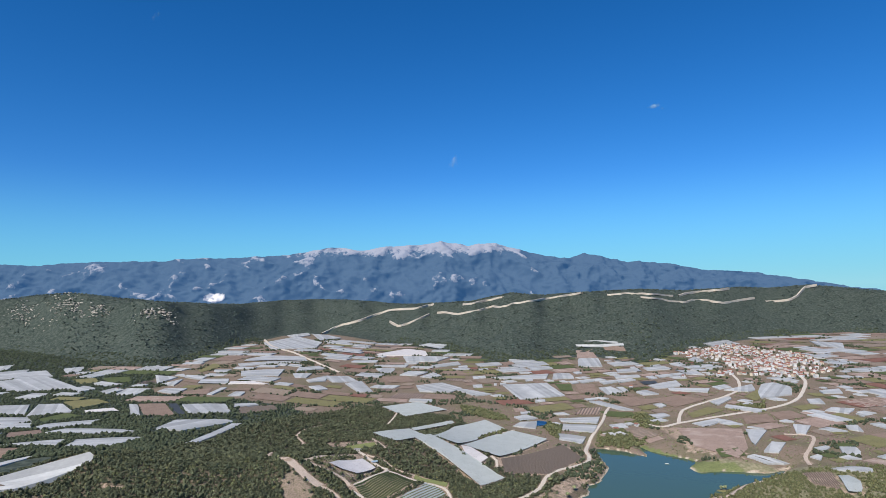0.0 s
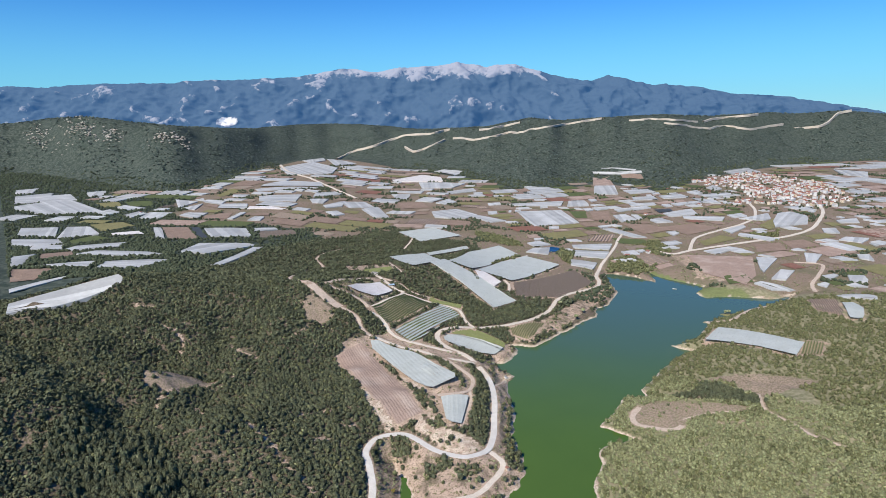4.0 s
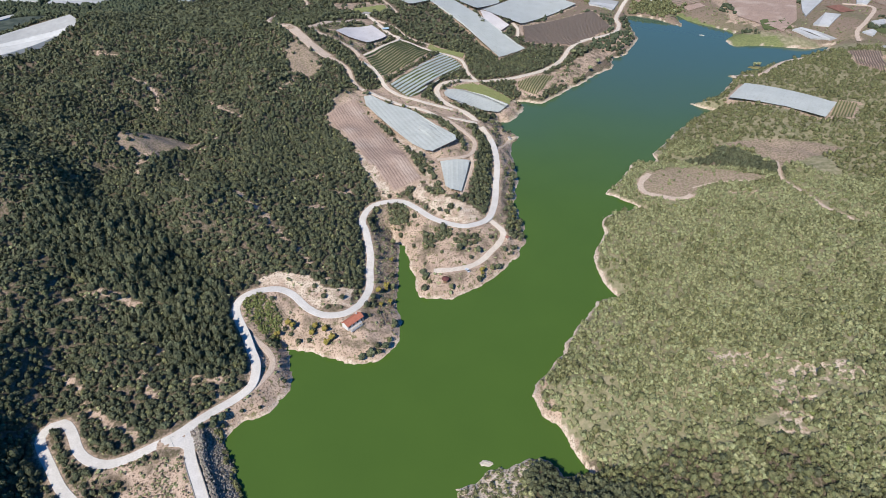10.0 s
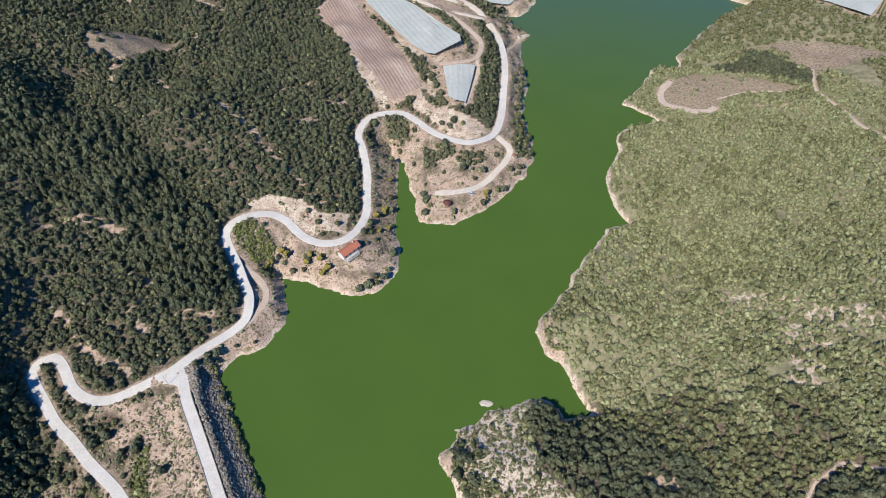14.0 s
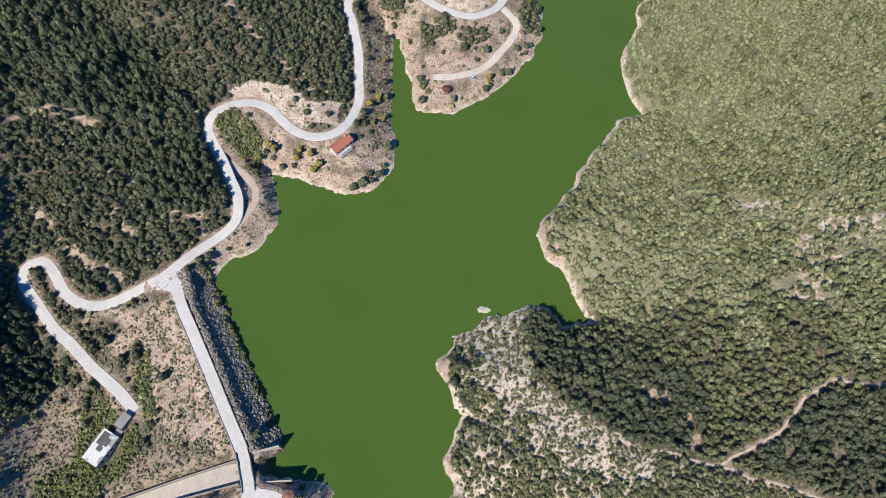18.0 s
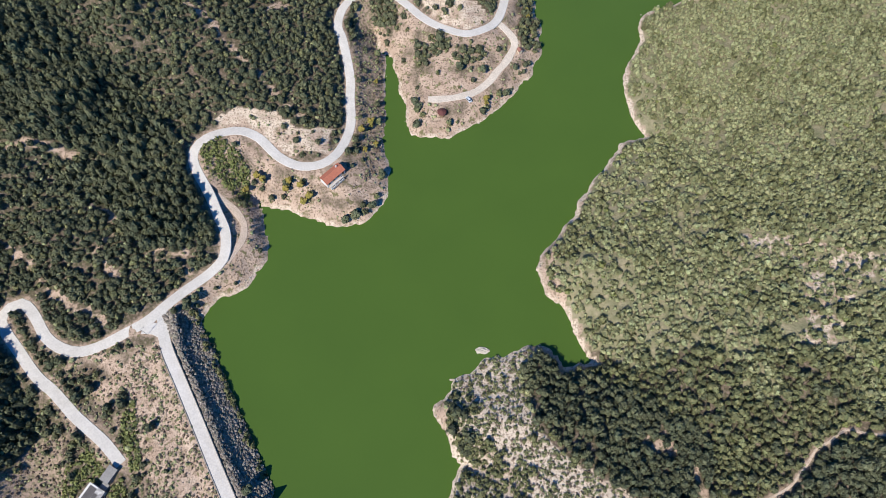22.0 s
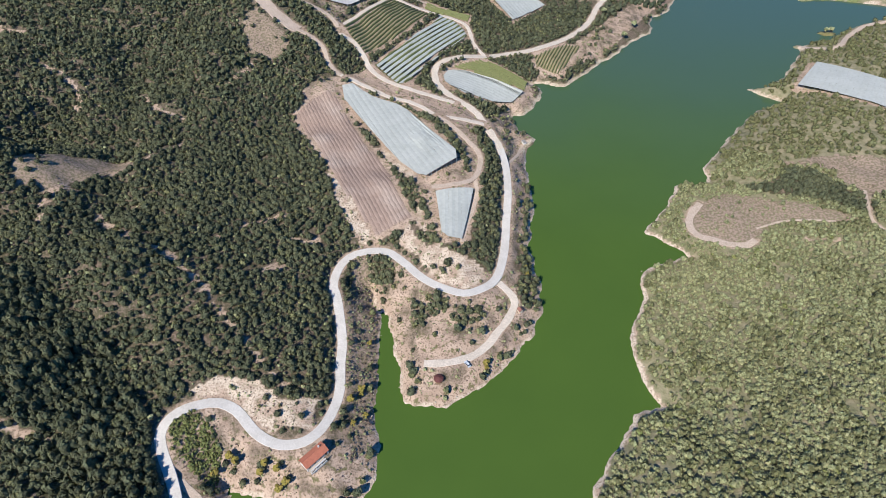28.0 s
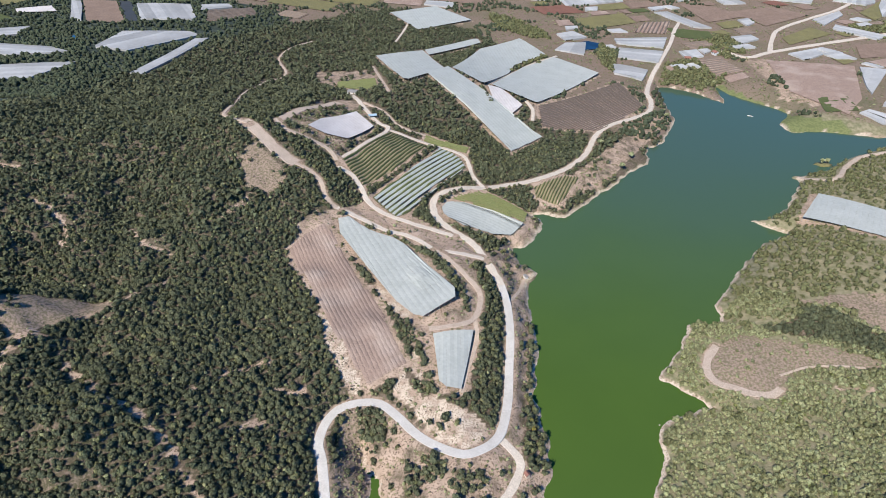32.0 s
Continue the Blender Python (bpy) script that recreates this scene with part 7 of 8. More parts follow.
tank = tagged(new("water_tank"), "low concrete tank between the huts", "tank")
box_part("basin", (-1.6, -1.3, -0.8, 1.6, 1.3, 1.0), CONCRETE, tank)
box_part("lid", (-1.7, -1.4, 1.0, 1.7, 1.4, 1.15), TIN, tank)
put(tank, -143.2, 37.0, -28)

# fisherman's hut and a parked car on the peninsula
shack = tagged(new("pavilion"), "small eight-sided pavilion with a dark red roof near the water", "pavilion")
bm = bmesh.new()
bmesh.ops.create_cone(bm, cap_ends=True, segments=8, radius1=1.9, radius2=1.9, depth=2.6, matrix=Matrix.Translation((0, 0, 0.7)))
bm_part("wall", bm, WOOD, shack)
bm = bmesh.new()
bmesh.ops.create_cone(bm, cap_ends=True, segments=8, radius1=2.7, radius2=0.1, depth=1.3, matrix=Matrix.Translation((0, 0, 2.65)))
bm_part("roof", bm, ROOF_DARK, shack, "dark red boarded roof")
put(shack, 0.4, 229.0, 20)
kiosk = tagged(new("tiled_kiosk"), "tiny kiosk with a reddish roof beside the road fork", "hut")
box_part("wall", (-1.1, -1.1, -0.5, 1.1, 1.1, 1.9), PLASTER_WARM, kiosk)
prism_roof(2.2, 2.2, 1.9, 0.7, 0.3, ROOF_OLD, kiosk)
put(kiosk, 45.6, 272.7, 30)
pavilion = tagged(new("pavilion"), "small pavilion with a dull red roof beside the spillway", "pavilion")
bm = bmesh.new()
bmesh.ops.create_cone(bm, cap_ends=True, segments=8, radius1=2.0, radius2=2.0, depth=0.5, matrix=Matrix.Translation((0, 0, 0.0)))
bm_part("floor", bm, CONCRETE, pavilion)
for k in range(8):
    a = k * math.pi / 4
    box_part("pillar", (1.7 * math.cos(a) - 0.08, 1.7 * math.sin(a) - 0.08, 0.2, 1.7 * math.cos(a) + 0.08, 1.7 * math.sin(a) + 0.08, 2.3), WOOD, pavilion, bevel=0)
bm = bmesh.new()
bmesh.ops.create_cone(bm, cap_ends=True, segments=8, radius1=2.6, radius2=0.1, depth=1.1, matrix=Matrix.Translation((0, 0, 2.8)))
bm_part("roof", bm, ROOF_OLD, pavilion, "dull red tiled roof")
put(pavilion, *PAVILION, 10, 0.2)
# a long low shed of patched tin in the clearing
shed_row = tagged(new("long_shed"), "long low shed with a patched tin roof", "shed")
box_part("wall", (0.1, -3.3, -1.2, 31, -0.1, 1.9), PLASTER, shed_row)
box_part("wall", (5.8, -5.4, -1.2, 31, -3.3, 1.5), PLASTER_WARM, shed_row)
box_part("wall", (2.6, -8.4, -1.2, 5.2, -3.3, 1.5), PLASTER, shed_row)
rnd = random.Random(8)
box_part("roof_sheet", (-0.2, -1.8, 2.0, 6.0, 0.3, 2.16), ROOF_SKY, shed_row, "pale blue roof sheet")
box_part("roof_sheet", (-0.2, -3.6, 1.9, 6.0, -1.8, 2.06), TIN_WHITE, shed_row, "white roof sheet")
box_part("roof_sheet", (2.4, -8.6, 1.5, 5.4, -3.6, 1.64), TIN_WHITE, shed_row, "white roof sheet")
for k in range(24):
    x0 = 6.04 + k * 1.05
    surface = rnd.choice((TIN, TIN, RUST_SHEET, TIN_WHITE)) if k < 6 else rnd.choice((TIN, RUST_SHEET)) if k < 18 else TIN
    box_part("roof_sheet", (x0, -2.6, 1.92 + 0.03 * (k % 2), x0 + 1.03, 0.3, 2.02 + 0.03 * (k % 2)), surface, shed_row, bevel=0.01)
    surface = rnd.choice((RUST_SHEET, TIN_WHITE, PLASTER_WARM)) if k < 8 else TIN_WHITE if k < 14 else rnd.choice((TIN_WHITE, TIN))
    box_part("roof_sheet", (x0, -5.6, 1.52 + 0.03 * (k % 2), x0 + 1.03, -2.62, 1.62 + 0.03 * (k % 2)), surface, shed_row, bevel=0.01)
box_part("door", (1.2, -0.14, -0.2, 2.1, -0.04, 1.6), WOOD, shed_row)
put(shed_row, *LONG_SHED, -13, 0.3)
# small ponds, and a wooded islet in the north bay
for (kind, pts), surface, label in zip([z for z in ZONES if z[0] == "pond"], (POND_ALGAE, POND_BLUE, POND_BLUE), ("olive-green pond below the spillway", "dark blue irrigation pond among the orchards", "small blue pond on the plain")):
    tagged(new("pond", patch("pond", pts, surface, 0.45 + 0.0006 * max(0, pts[0][1]), 2.0)), label, "pond", kind="structure")
iv, if_ = rock_mesh(33, 3)
iv = iv * np.array([9.0, 5.0, 1.3]) + np.array([*ISLET, 0.0])
tagged(new("islet", np_mesh("islet", iv, if_, OLIVE, True)), "low grassy islet with trees in the north bay", "islet", kind="structure")


def car(label, material):
    thing = tagged(new("car"), label, "car")
    bm = bmesh.new()
    box(bm, -0.88, -2.1, 0.35, 0.88, 2.1, 0.95, 0.12)
    bm_part("body", bm, material, thing)
    bm = bmesh.new()
    got = bmesh.ops.create_cube(bm, size=1)["verts"]
    for v in got:
        top = v.co.z > 0
        v.co = Vector((v.co.x * (1.35 if top else 1.62), v.co.y * (1.9 if top else 2.7) - 0.15, 1.42 if top else 0.93))
    cabin = bm_part("cabin", bm, GLASS_DARK, thing, "dark glazed cabin")
    box_part("cabin_roof", (-0.66, -1.05, 1.4, 0.66, 0.75, 1.47), material, cabin)
    for sx in (-0.8, 0.8):
        for sy in (-1.3, 1.3):
            bm = bmesh.new()
            bmesh.ops.create_cone(bm, cap_ends=True, segments=14, radius1=0.33, radius2=0.33, depth=0.22, matrix=Matrix.Translation((sx, sy, 0.33)) @ Matrix.Rotation(radians(90), 4, "Y"))
            tyre = bm_part("wheel", bm, RUBBER, thing)
            bm = bmesh.new()
            bmesh.ops.create_cone(bm, cap_ends=True, segments=10, radius1=0.2, radius2=0.2, depth=0.24, matrix=Matrix.Translation((sx, sy, 0.33)) @ Matrix.Rotation(radians(90), 4, "Y"))
            bm_part("rim", bm, STEEL, tyre)
        box_part("headlight", (sx * 0.75 - 0.15, 2.05, 0.62, sx * 0.75 + 0.15, 2.13, 0.78), PLASTER, thing, bevel=0)
    return thing


put(car("small pale blue car parked on the dirt track", CAR_PAINT), 15.4, 237.6, 35, 0.1)

cabin = tagged(new("jetty_cabin"), "small white cabin on the shore path by the water", "cabin")
box_part("wall", (-1.1, -1.7, -0.5, 1.1, 1.7, 2.0), PLASTER, cabin)
box_part("roof", (-1.3, -1.9, 2.0, 1.3, 1.9, 2.12), TIN, cabin)
box_part("door", (1.07, -0.4, 0.0, 1.15, 0.4, 1.8), WOOD, cabin)
put(cabin, *CABIN, 25)
# sheds among the orchards
shed = house(7, 10, 2.6, 1.0, PLASTER, TIN, "farm shed with a pale tin roof among the vineyards", "farm_shed", 2)
put(shed, -94, 694, 70)
tent = tagged(new("field_shelter"), "open shelter under a pale blue sheet beside the orchard track", "shelter")
box_part("sheet", (-4, -2.5, 2.3, 4, 2.5, 2.45), TARP, tent)
for sx in (-3.7, 3.7):
    for sy in (-2.2, 2.2):
        box_part("leg", (sx - 0.08, sy - 0.08, -0.4, sx + 0.08, sy + 0.08, 2.3), STEEL, tent)
put(tent, -66.5, 629, 15)

# street lamp on the apron of the dam road
lamp = tagged(new("street_lamp"), "slim grey street lamp beside the dam road", "street lamp")
bm = bmesh.new()
bmesh.ops.create_cone(bm, cap_ends=True, segments=8, radius1=0.12, radius2=0.07, depth=8, matrix=Matrix.Translation((0, 0, 3.8)))
bm_part("pole", bm, STEEL, lamp)
box_part("arm", (-0.05, -0.05, 7.6, 1.6, 0.05, 7.72), STEEL, lamp)
box_part("lamp_head", (1.2, -0.15, 7.5, 1.9, 0.15, 7.64), TIN, lamp)
put(lamp, -134.0, 101.0, 40)

# a moored boat in the north bay
boat = tagged(new("rowing_boat"), "small white boat on the water", "boat")
bm = bmesh.new()
hull = []
for k in range(7):
    u = k / 6 * 2 - 1
    hw = 1.1 * math.sqrt(max(0.02, 1 - u * u))
    hull.append([bm.verts.new(q) for q in ((-hw, u * 3.2, 0.55), (-hw * 0.6, u * 3.1, -0.15), (hw * 0.6, u * 3.1, -0.15), (hw, u * 3.2, 0.55))])
for a, b in zip(hull, hull[1:]):
    for k in range(3):
        bm.faces.new((a[k], a[k + 1], b[k + 1], b[k]))
bm_part("hull", bm, PLASTER, boat)
box_part("seat", (-0.9, -0.3, 0.3, 0.9, 0.2, 0.36), WOOD, boat, bevel=0)
boat.matrix_basis = pose(352, 742, 0.05, 0, 0, 65)


# ---- the village ----
rng = np.random.default_rng(23)
VILLAGE = [p for k, p in ZONES if k == "village"][0]
protos = []
for k, (w, l, h, fl, roof, wall) in enumerate(((7, 8.5, 5.6, 2, ROOF_DULL, PLASTER), (6, 8, 3.2, 1, ROOF_OLD, PLASTER), (7, 9.5, 5.8, 2, ROOF_OLD, PLASTER), (7, 8.5, 5.6, 2, ROOF_OLD, PLASTER_WARM), (6, 10, 3.4, 1, ROOF_DULL, PLASTER), (8, 9, 6.0, 2, CONCRETE_PALE, PLASTER))):
    tall = "two-storey" if fl == 2 else "single-storey"
    hue = "red" if roof is ROOF_DULL else "pale" if roof is CONCRETE_PALE else "weathered brown-red"
    protos.append(tagged(house(w, l, h, 1.9, wall, roof, f"{tall} {'white' if wall is PLASTER else 'cream'} village house with {hue} tiles", "village_house", 2, 1, False), group="houses of the village"))
p = np.array(VILLAGE)
spots, tries, used = [], 0, set()
while len(spots) < 380 and tries < 20000:
    tries += 1
    x, y = rng.uniform(p[:, 0].min(), p[:, 0].max()), rng.uniform(p[:, 1].min(), p[:, 1].max())
    if not inside(np.array([x]), np.array([y]), VILLAGE)[0]:
        continue
    if relief(x, y, 150, 3) + 1.0 < rng.uniform(0, 1.6):
        continue
    if all((x - a) ** 2 + ((y - b) * 0.7) ** 2 > 9.0 ** 2 for a, b in spots):
        spots.append((x, y))
for k, (x, y) in enumerate(spots):
    m = pose(x, y, at_ground(x, y) + 0.6, 0, 0, float(rng.choice([20, 110, 65, 155]) + rng.normal(0, 8)))
    if k < len(protos):
        protos[k].matrix_basis = m
    else:
        copy_thing(protos[k % len(protos)], m)
# lone farm buildings of the plain
for x, y, turn in ((375, 926, 20), (330, 905, 75), (-700, 1250, 10), (480, 1250, 60), (640, 1330, 15)):
    copy_thing(protos[1], pose(x, y, at_ground(x, y) + 0.5, 0, 0, turn))


# ---- woods ----
def crown(seed, blobs=1, ragged=0.28, sub=1):
    """A leafy clump: ragged facets, uneven outline."""
    rnd = random.Random(seed)
    vs, fs, n = [], [], 0
    for b in range(blobs):
        bm = bmesh.new()
        bmesh.ops.create_icosphere(bm, subdivisions=sub, radius=1 if b == 0 else 0.68)
        a = rnd.uniform(0, 6.28)
        off = Vector((0, 0, 0)) if b == 0 else Vector((0.62 * math.cos(a), 0.62 * math.sin(a), rnd.uniform(-0.25, 0.35)))
        for v in bm.verts:
            v.co = v.co * rnd.uniform(1 - ragged, 1 + ragged * 0.7) + off
        vs += [tuple(v.co) for v in bm.verts]
        fs += [[q.index + n for q in t.verts] for t in bm.faces]
        n = len(vs)
        bm.free()
    return np.array(vs), np.array(fs)


def leafy(seed, leaves=44, leaf=0.44, core=0.74, plain_core=False):
    """A crown of many small leaf sprays round a dim core, with gaps and an uneven rim."""
    rnd = random.Random(seed)
    bm = bmesh.new()
    if plain_core:
        bmesh.ops.create_uvsphere(bm, u_segments=6, v_segments=2, radius=core)
        bmesh.ops.triangulate(bm, faces=bm.faces)
    else:
        bmesh.ops.create_icosphere(bm, subdivisions=1, radius=core)
    for v in bm.verts:
        v.co *= rnd.uniform(0.75, 1.15)
    vs = [tuple(v.co) for v in bm.verts]
    fs = [[q.index for q in t.verts] for t in bm.faces]
    bm.free()
    for k in range(leaves):
        up = rnd.uniform(-0.35, 1.0)
        a = rnd.uniform(0, 6.2832)
        out = Vector((math.sqrt(1 - up * up) * math.cos(a), math.sqrt(1 - up * up) * math.sin(a), up))
        c = out * rnd.uniform(0.72, 1.08)
        tilt = (out + Vector((rnd.uniform(-1, 1), rnd.uniform(-1, 1), rnd.uniform(-0.6, 1))) * 0.42).normalized()
        u = tilt.orthogonal().normalized()
        w = tilt.cross(u)
        turn, r = rnd.uniform(0, 6.2832), leaf * rnd.uniform(0.65, 1.25)
        n = len(vs)
        for j in range(3):
            b = turn + j * 2.0944
            vs.append(tuple(c + u * (r * math.cos(b)) + w * (r * math.sin(b))))
        fs.append([n, n + 1, n + 2])
    return np.array(vs), np.array(fs)


def candidates(lo, hi, step, rng):
    x, y = np.meshgrid(np.arange(lo[0], hi[0], step), np.arange(lo[1], hi[1], step))
    x, y = x.ravel(), y.ravel()
    return x + rng.uniform(-0.48, 0.48, x.size) * step, y + rng.uniform(-0.48, 0.48, y.size) * step


BUILT = ((-97, 202, 6), (*CABIN, 4), (*PAVILION, 4.5), (86, -3, 6), (93, -5, 6), (101, -7, 6), (109, -9, 6), (-55.6, 185, 11), (-148.6, 30.4, 11), (-140.5, 41.5, 6), (-143, 37, 4), (1, 230, 5), (43.5, 271.5, 4), (15.4, 237.6, 4), (-94, 694, 9), (-66.5, 629, 7), (-134, 101, 7), (-140, 105, 9))


def wood_mask(x, y, rng, gaps=0.1, open_share=0.12, clear=1.2):
    """Where trees may stand: off the water, roads and plots, thinned in the open zones and by natural gaps."""
    d = shore_distance(x, y)
    ok = (d > 2.8) & (road_distance(x, y) > clear)
    ok &= ~plot_share(x, y) & (plot_edge(x, y) > 3.2)
    r = rng.uniform(0, 1, x.size)
    ok &= ~(zone_share(x, y, ("clearing",)) & (r > open_share * 0.4))
    ok &= ~(zone_share(x, y, ("bank", "sparse")) & (relief(x, y, 9, 33) + 0.6 * relief(x, y, 4, 34) < r * 0.8 - 0.3) & (open_share > 0.2))
    ok &= ~(zone_share(x, y, ("bank",)) & (r > open_share * 0.9))
    ok &= ~(zone_share(x, y, ("scrubby",)) & (r > 0.22 - 0.4 * relief(x, y, 22, 6)))
    thick = zone_share(x, y, ("thicket", "oak"))
    ok &= ~(zone_share(x, y, ("sparse",)) & (r > open_share) & ~thick)
    for bx_, by_, reach in BUILT:
        ok &= np.hypot(x - bx_, y - by_) > reach
    ok &= ~(zone_share(x, y, ("rocky",)) & (web(x, y, 9) < 0.2) & ~thick)
    ok &= ~(zone_share(x, y, ("chalk",)) & (r > 0.03 + 0.7 * (relief(x, y, 19, 27) > 0.58)) & ~thick)
    ok &= ~(zone_share(x, y, ("web",)) & (np.minimum(web(x, y, 9), 1.2 * web(x + 31, y, 5.5)) < 0.02 + 0.065 * smooth(125, 50, x + 0.4 * y)) & ~thick)
    ok &= ~(east(x, y) & (web(x, y, 17) < 0.1 * smooth(-0.1, 0.5, relief(x, y, 70, 9))))
    ok &= ~zone_share(x, y, ("meadow", "pond"))
    ok &= ~(zone_share(x, y, ("brush", "gravel", "green_brush", "fallow", "brown")) & (r > 0.04))
    ok &= ~((vein_distance(x, y) < 2.2) & (rng.uniform(0, 1, x.size) > 0.2))
    ok &= ~zone_share(x, y, ("village",))
    dense = zone_share(x, y, ("dense",)) | thick
    ok &= rng.uniform(0, 1, x.size) > np.where(dense, 0.0, gaps + np.where(x > 60, 0.08, 0.24) * smooth(0.2, 0.8, 0.6 * relief(x, y, 34, 8) + 0.7 * relief(x, y, 13, 4)) + 0.12 * smooth(0.2, 0.7, relief(x, y, 120, 10)))
    ok &= ~((x > -142) & (x < -70) & (y > 8) & (y < 112) & (np.abs((x - DAM_A[0]) * (DAM_B[1] - DAM_A[1]) - (y - DAM_A[1]) * (DAM_B[0] - DAM_A[0])) / run < 18))
    return ok, d


CROWNS = [leafy(k, 36, 0.36, 0.88) for k in range(6)]
SMALL = [leafy(40 + k, 20, 0.46, 0.85) for k in range(6)]
LOW = [crown(60 + k, 1, 0.25, 1) for k in range(4)]
BUSH = [leafy(90 + k, 16, 0.46, 0.86, True) for k in range(8)]
TUFT = [leafy(70 + k, 12, 0.6, 0.66, True) for k in range(4)]
rng = np.random.default_rng(31)


def seen(x, y):
    """The fan of land that lies before the flight."""
    return np.abs(x) < 215 + 0.78 * np.clip(y, 0, None)


def wood(name, lo, hi, step, keep, size, templates, material, label, tall=1.0, gaps=0.1, open_share=0.1):
    x, y = candidates(lo, hi, step, rng)
    m = seen(x, y) & keep(x, y)
    x, y = x[m], y[m]
    ok, d = wood_mask(x, y, rng, gaps, open_share, size[1] * 0.9)
    x, y, d = x[ok], y[ok], d[ok]
    z = land(x, y, d)
    s = rng.uniform(size[0], size[1], len(x)) * (0.75 + 0.35 * rng.uniform(0, 1, len(x)) ** 2)
    return scatter(name, np.stack([x, y, z], 1), s, templates, material, label, "wood", tall, 0.12, rng)


def pine_south(x, y):
    return zone_share(x, y, ("oak",))


def scrub_side(x, y):
    return east(x, y) & ~pine_south(x, y) & ~zone_share(x, y, ("web",)) & (y + 14 * relief(x, y, 50, 19) < np.interp(x, [120, 200, 260, 330], [420, 405, 400, 330]))


def west(x, y):
    return ~east(x, y) & (is_plain(x, y) < 0.4)


def wood_near(x, y):
    return west(x, y) & (x > -250) & (y < 430)


wood("distant_pine_wood", (-520, -60), (160, 640), 2.75, lambda x, y: west(x, y) & ~wood_near(x, y), (1.3, 2.5), TUFT, PINE, "dark evergreen woodland over the western hills", 1.1, 0.06, 0.06)
wood("pine_wood", (-252, -60), (160, 432), 2.6, wood_near, (1.0, 2.3), CROWNS, PINE, "dense dark evergreen woodland on the western slopes", 1.1, 0.06, 0.06)
wood("mixed_wood", (-450, -60), (160, 640), 4.8, west, (0.9, 2.1), SMALL, MIX_LEAF, "mid-green broadleaf trees among the evergreens", 1.0, 0.2, 0.1)
wood("undergrowth", (-420, -60), (160, 640), 4.2, west, (0.6, 1.35), LOW, SCRUB, "low olive scrub between the trees", 0.75, 0.25, 0.5)
wood("scrub_wood", (-30, -70), (460, 480), 2.0, lambda x, y: scrub_side(x, y) & ~southern(x, y), (0.7, 1.9), BUSH, SCRUB, "olive-green scrub covering the eastern hill", 1.1, 0.0, 0.12)
wood("southern_wood", (20, -70), (460, 160), 2.5, lambda x, y: scrub_side(x, y) & southern(x, y), (1.0, 2.2), SMALL, MIX_LEAF, "mid-green trees and bushes on the southern bank", 1.15, 0.0, 0.12)
wood("southern_oaks", (20, -70), (460, 160), 6.5, lambda x, y: scrub_side(x, y) & southern(x, y), (1.3, 2.3), CROWNS, PINE, "dark oaks among the southern bushes", 1.2, 0.1, 0.12)
wood("dark_scrub", (-30, -70), (460, 480), 3.5, lambda x, y: scrub_side(x, y) & (relief(x, y, 45, 14) + 0.8 * relief(x, y, 15, 18) + 0.004 * (230 - y) > -0.1), (1.0, 2.3), SMALL, MIX_LEAF, "darker evergreen bushes among the eastern scrub", 1.2, 0.05, 0.1)
wood("green_scrub", (-30, -70), (460, 480), 6.5, lambda x, y: scrub_side(x, y) & (relief(x, y, 60, 15) > 0.1), (0.9, 1.9), BUSH, GREEN_BRUSH, "yellow-green bushes among the eastern scrub", 0.9, 0.1, 0.1)
wood("open_scrub", (-260, -70), (260, 600), 1.9, lambda x, y: zone_share(x, y, ("sparse", "bank", "clearing")), (0.22, 0.7), LOW, SCRUB, "tiny green shrubs dotted over open ground", 0.7, 0.25, 0.6)
wood("dry_brush", (-260, -70), (260, 600), 1.55, lambda x, y: zone_share(x, y, ("sparse", "bank", "clearing")), (0.2, 0.65), LOW, DRY_BRUSH, "dry brown brush dotted over open ground", 0.5, 0.25, 0.6)
wood("web_scrub", (-10, -25), (185, 100), 1.6, lambda x, y: zone_share(x, y, ("web", "chalk")), (0.7, 1.7), SMALL, MIX_LEAF, "green bushes parted by a web of pale stony ground", 0.9, 0.0, 0.1)
wood("oak_copse", (-10, -60), (300, 400), 2.05, pine_south, (1.2, 2.3), CROWNS, PINE, "dark evergreen oaks along the southern bank", 1.25, 0.03)
wood("tall_pines", (-520, -60), (60, 640), 3.6, lambda x, y: zone_share(x, y, ("dense",)), (1.6, 2.7), CROWNS, PINE, "tall dark pines on the shaded slope", 1.8, 0.03)
wood("eastern_wood", (120, -70), (700, 660), 3.5, lambda x, y: east(x, y) & ((x > 320) | (y > 385)), (1.2, 2.5), SMALL, MIX_LEAF, "mixed dark evergreen wood of the eastern hills", 1.0, 0.25)
wood("hilltop_wood", (-1000, 640), (420, 1130), 4.6, lambda x, y: (is_plain(x, y) < 0.4), (2.0, 3.3), TUFT, PINE, "evergreen wood over the western ridge", 1.0, 0.03)


def cover(name, kinds, step, size, material, label, share, patchy, tall=0.6):
    """Low brush over whole zones, thinned into islands with bare runs between."""
    x, y = candidates((-290, -80), (420, 640), step, rng)
    m = zone_share(x, y, kinds)
    x, y = x[m], y[m]
    m = rng.uniform(0, 1, x.size) < np.where(zone_share(x, y, ("chalk", "rocky", "web")), 1.2 * (web(x, y, 6.5) > 0.17), 1.0) * share + patchy * np.clip(relief(x, y, 13, 5) + 0.7 * relief(x, y, 5.5, 7), -1, 1)
    m &= (shore_distance(x, y) > 1.0) & (road_distance(x, y) > 0.3) & ~plot_share(x, y)
    for bx_, by_, reach in BUILT:
        m &= np.hypot(x - bx_, y - by_) > reach * 0.75
    x, y = x[m], y[m]
    scatter(name, np.stack([x, y, land(x, y)], 1), rng.uniform(*size, len(x)), TUFT, material, label, "brush", tall, 0.2, rng)


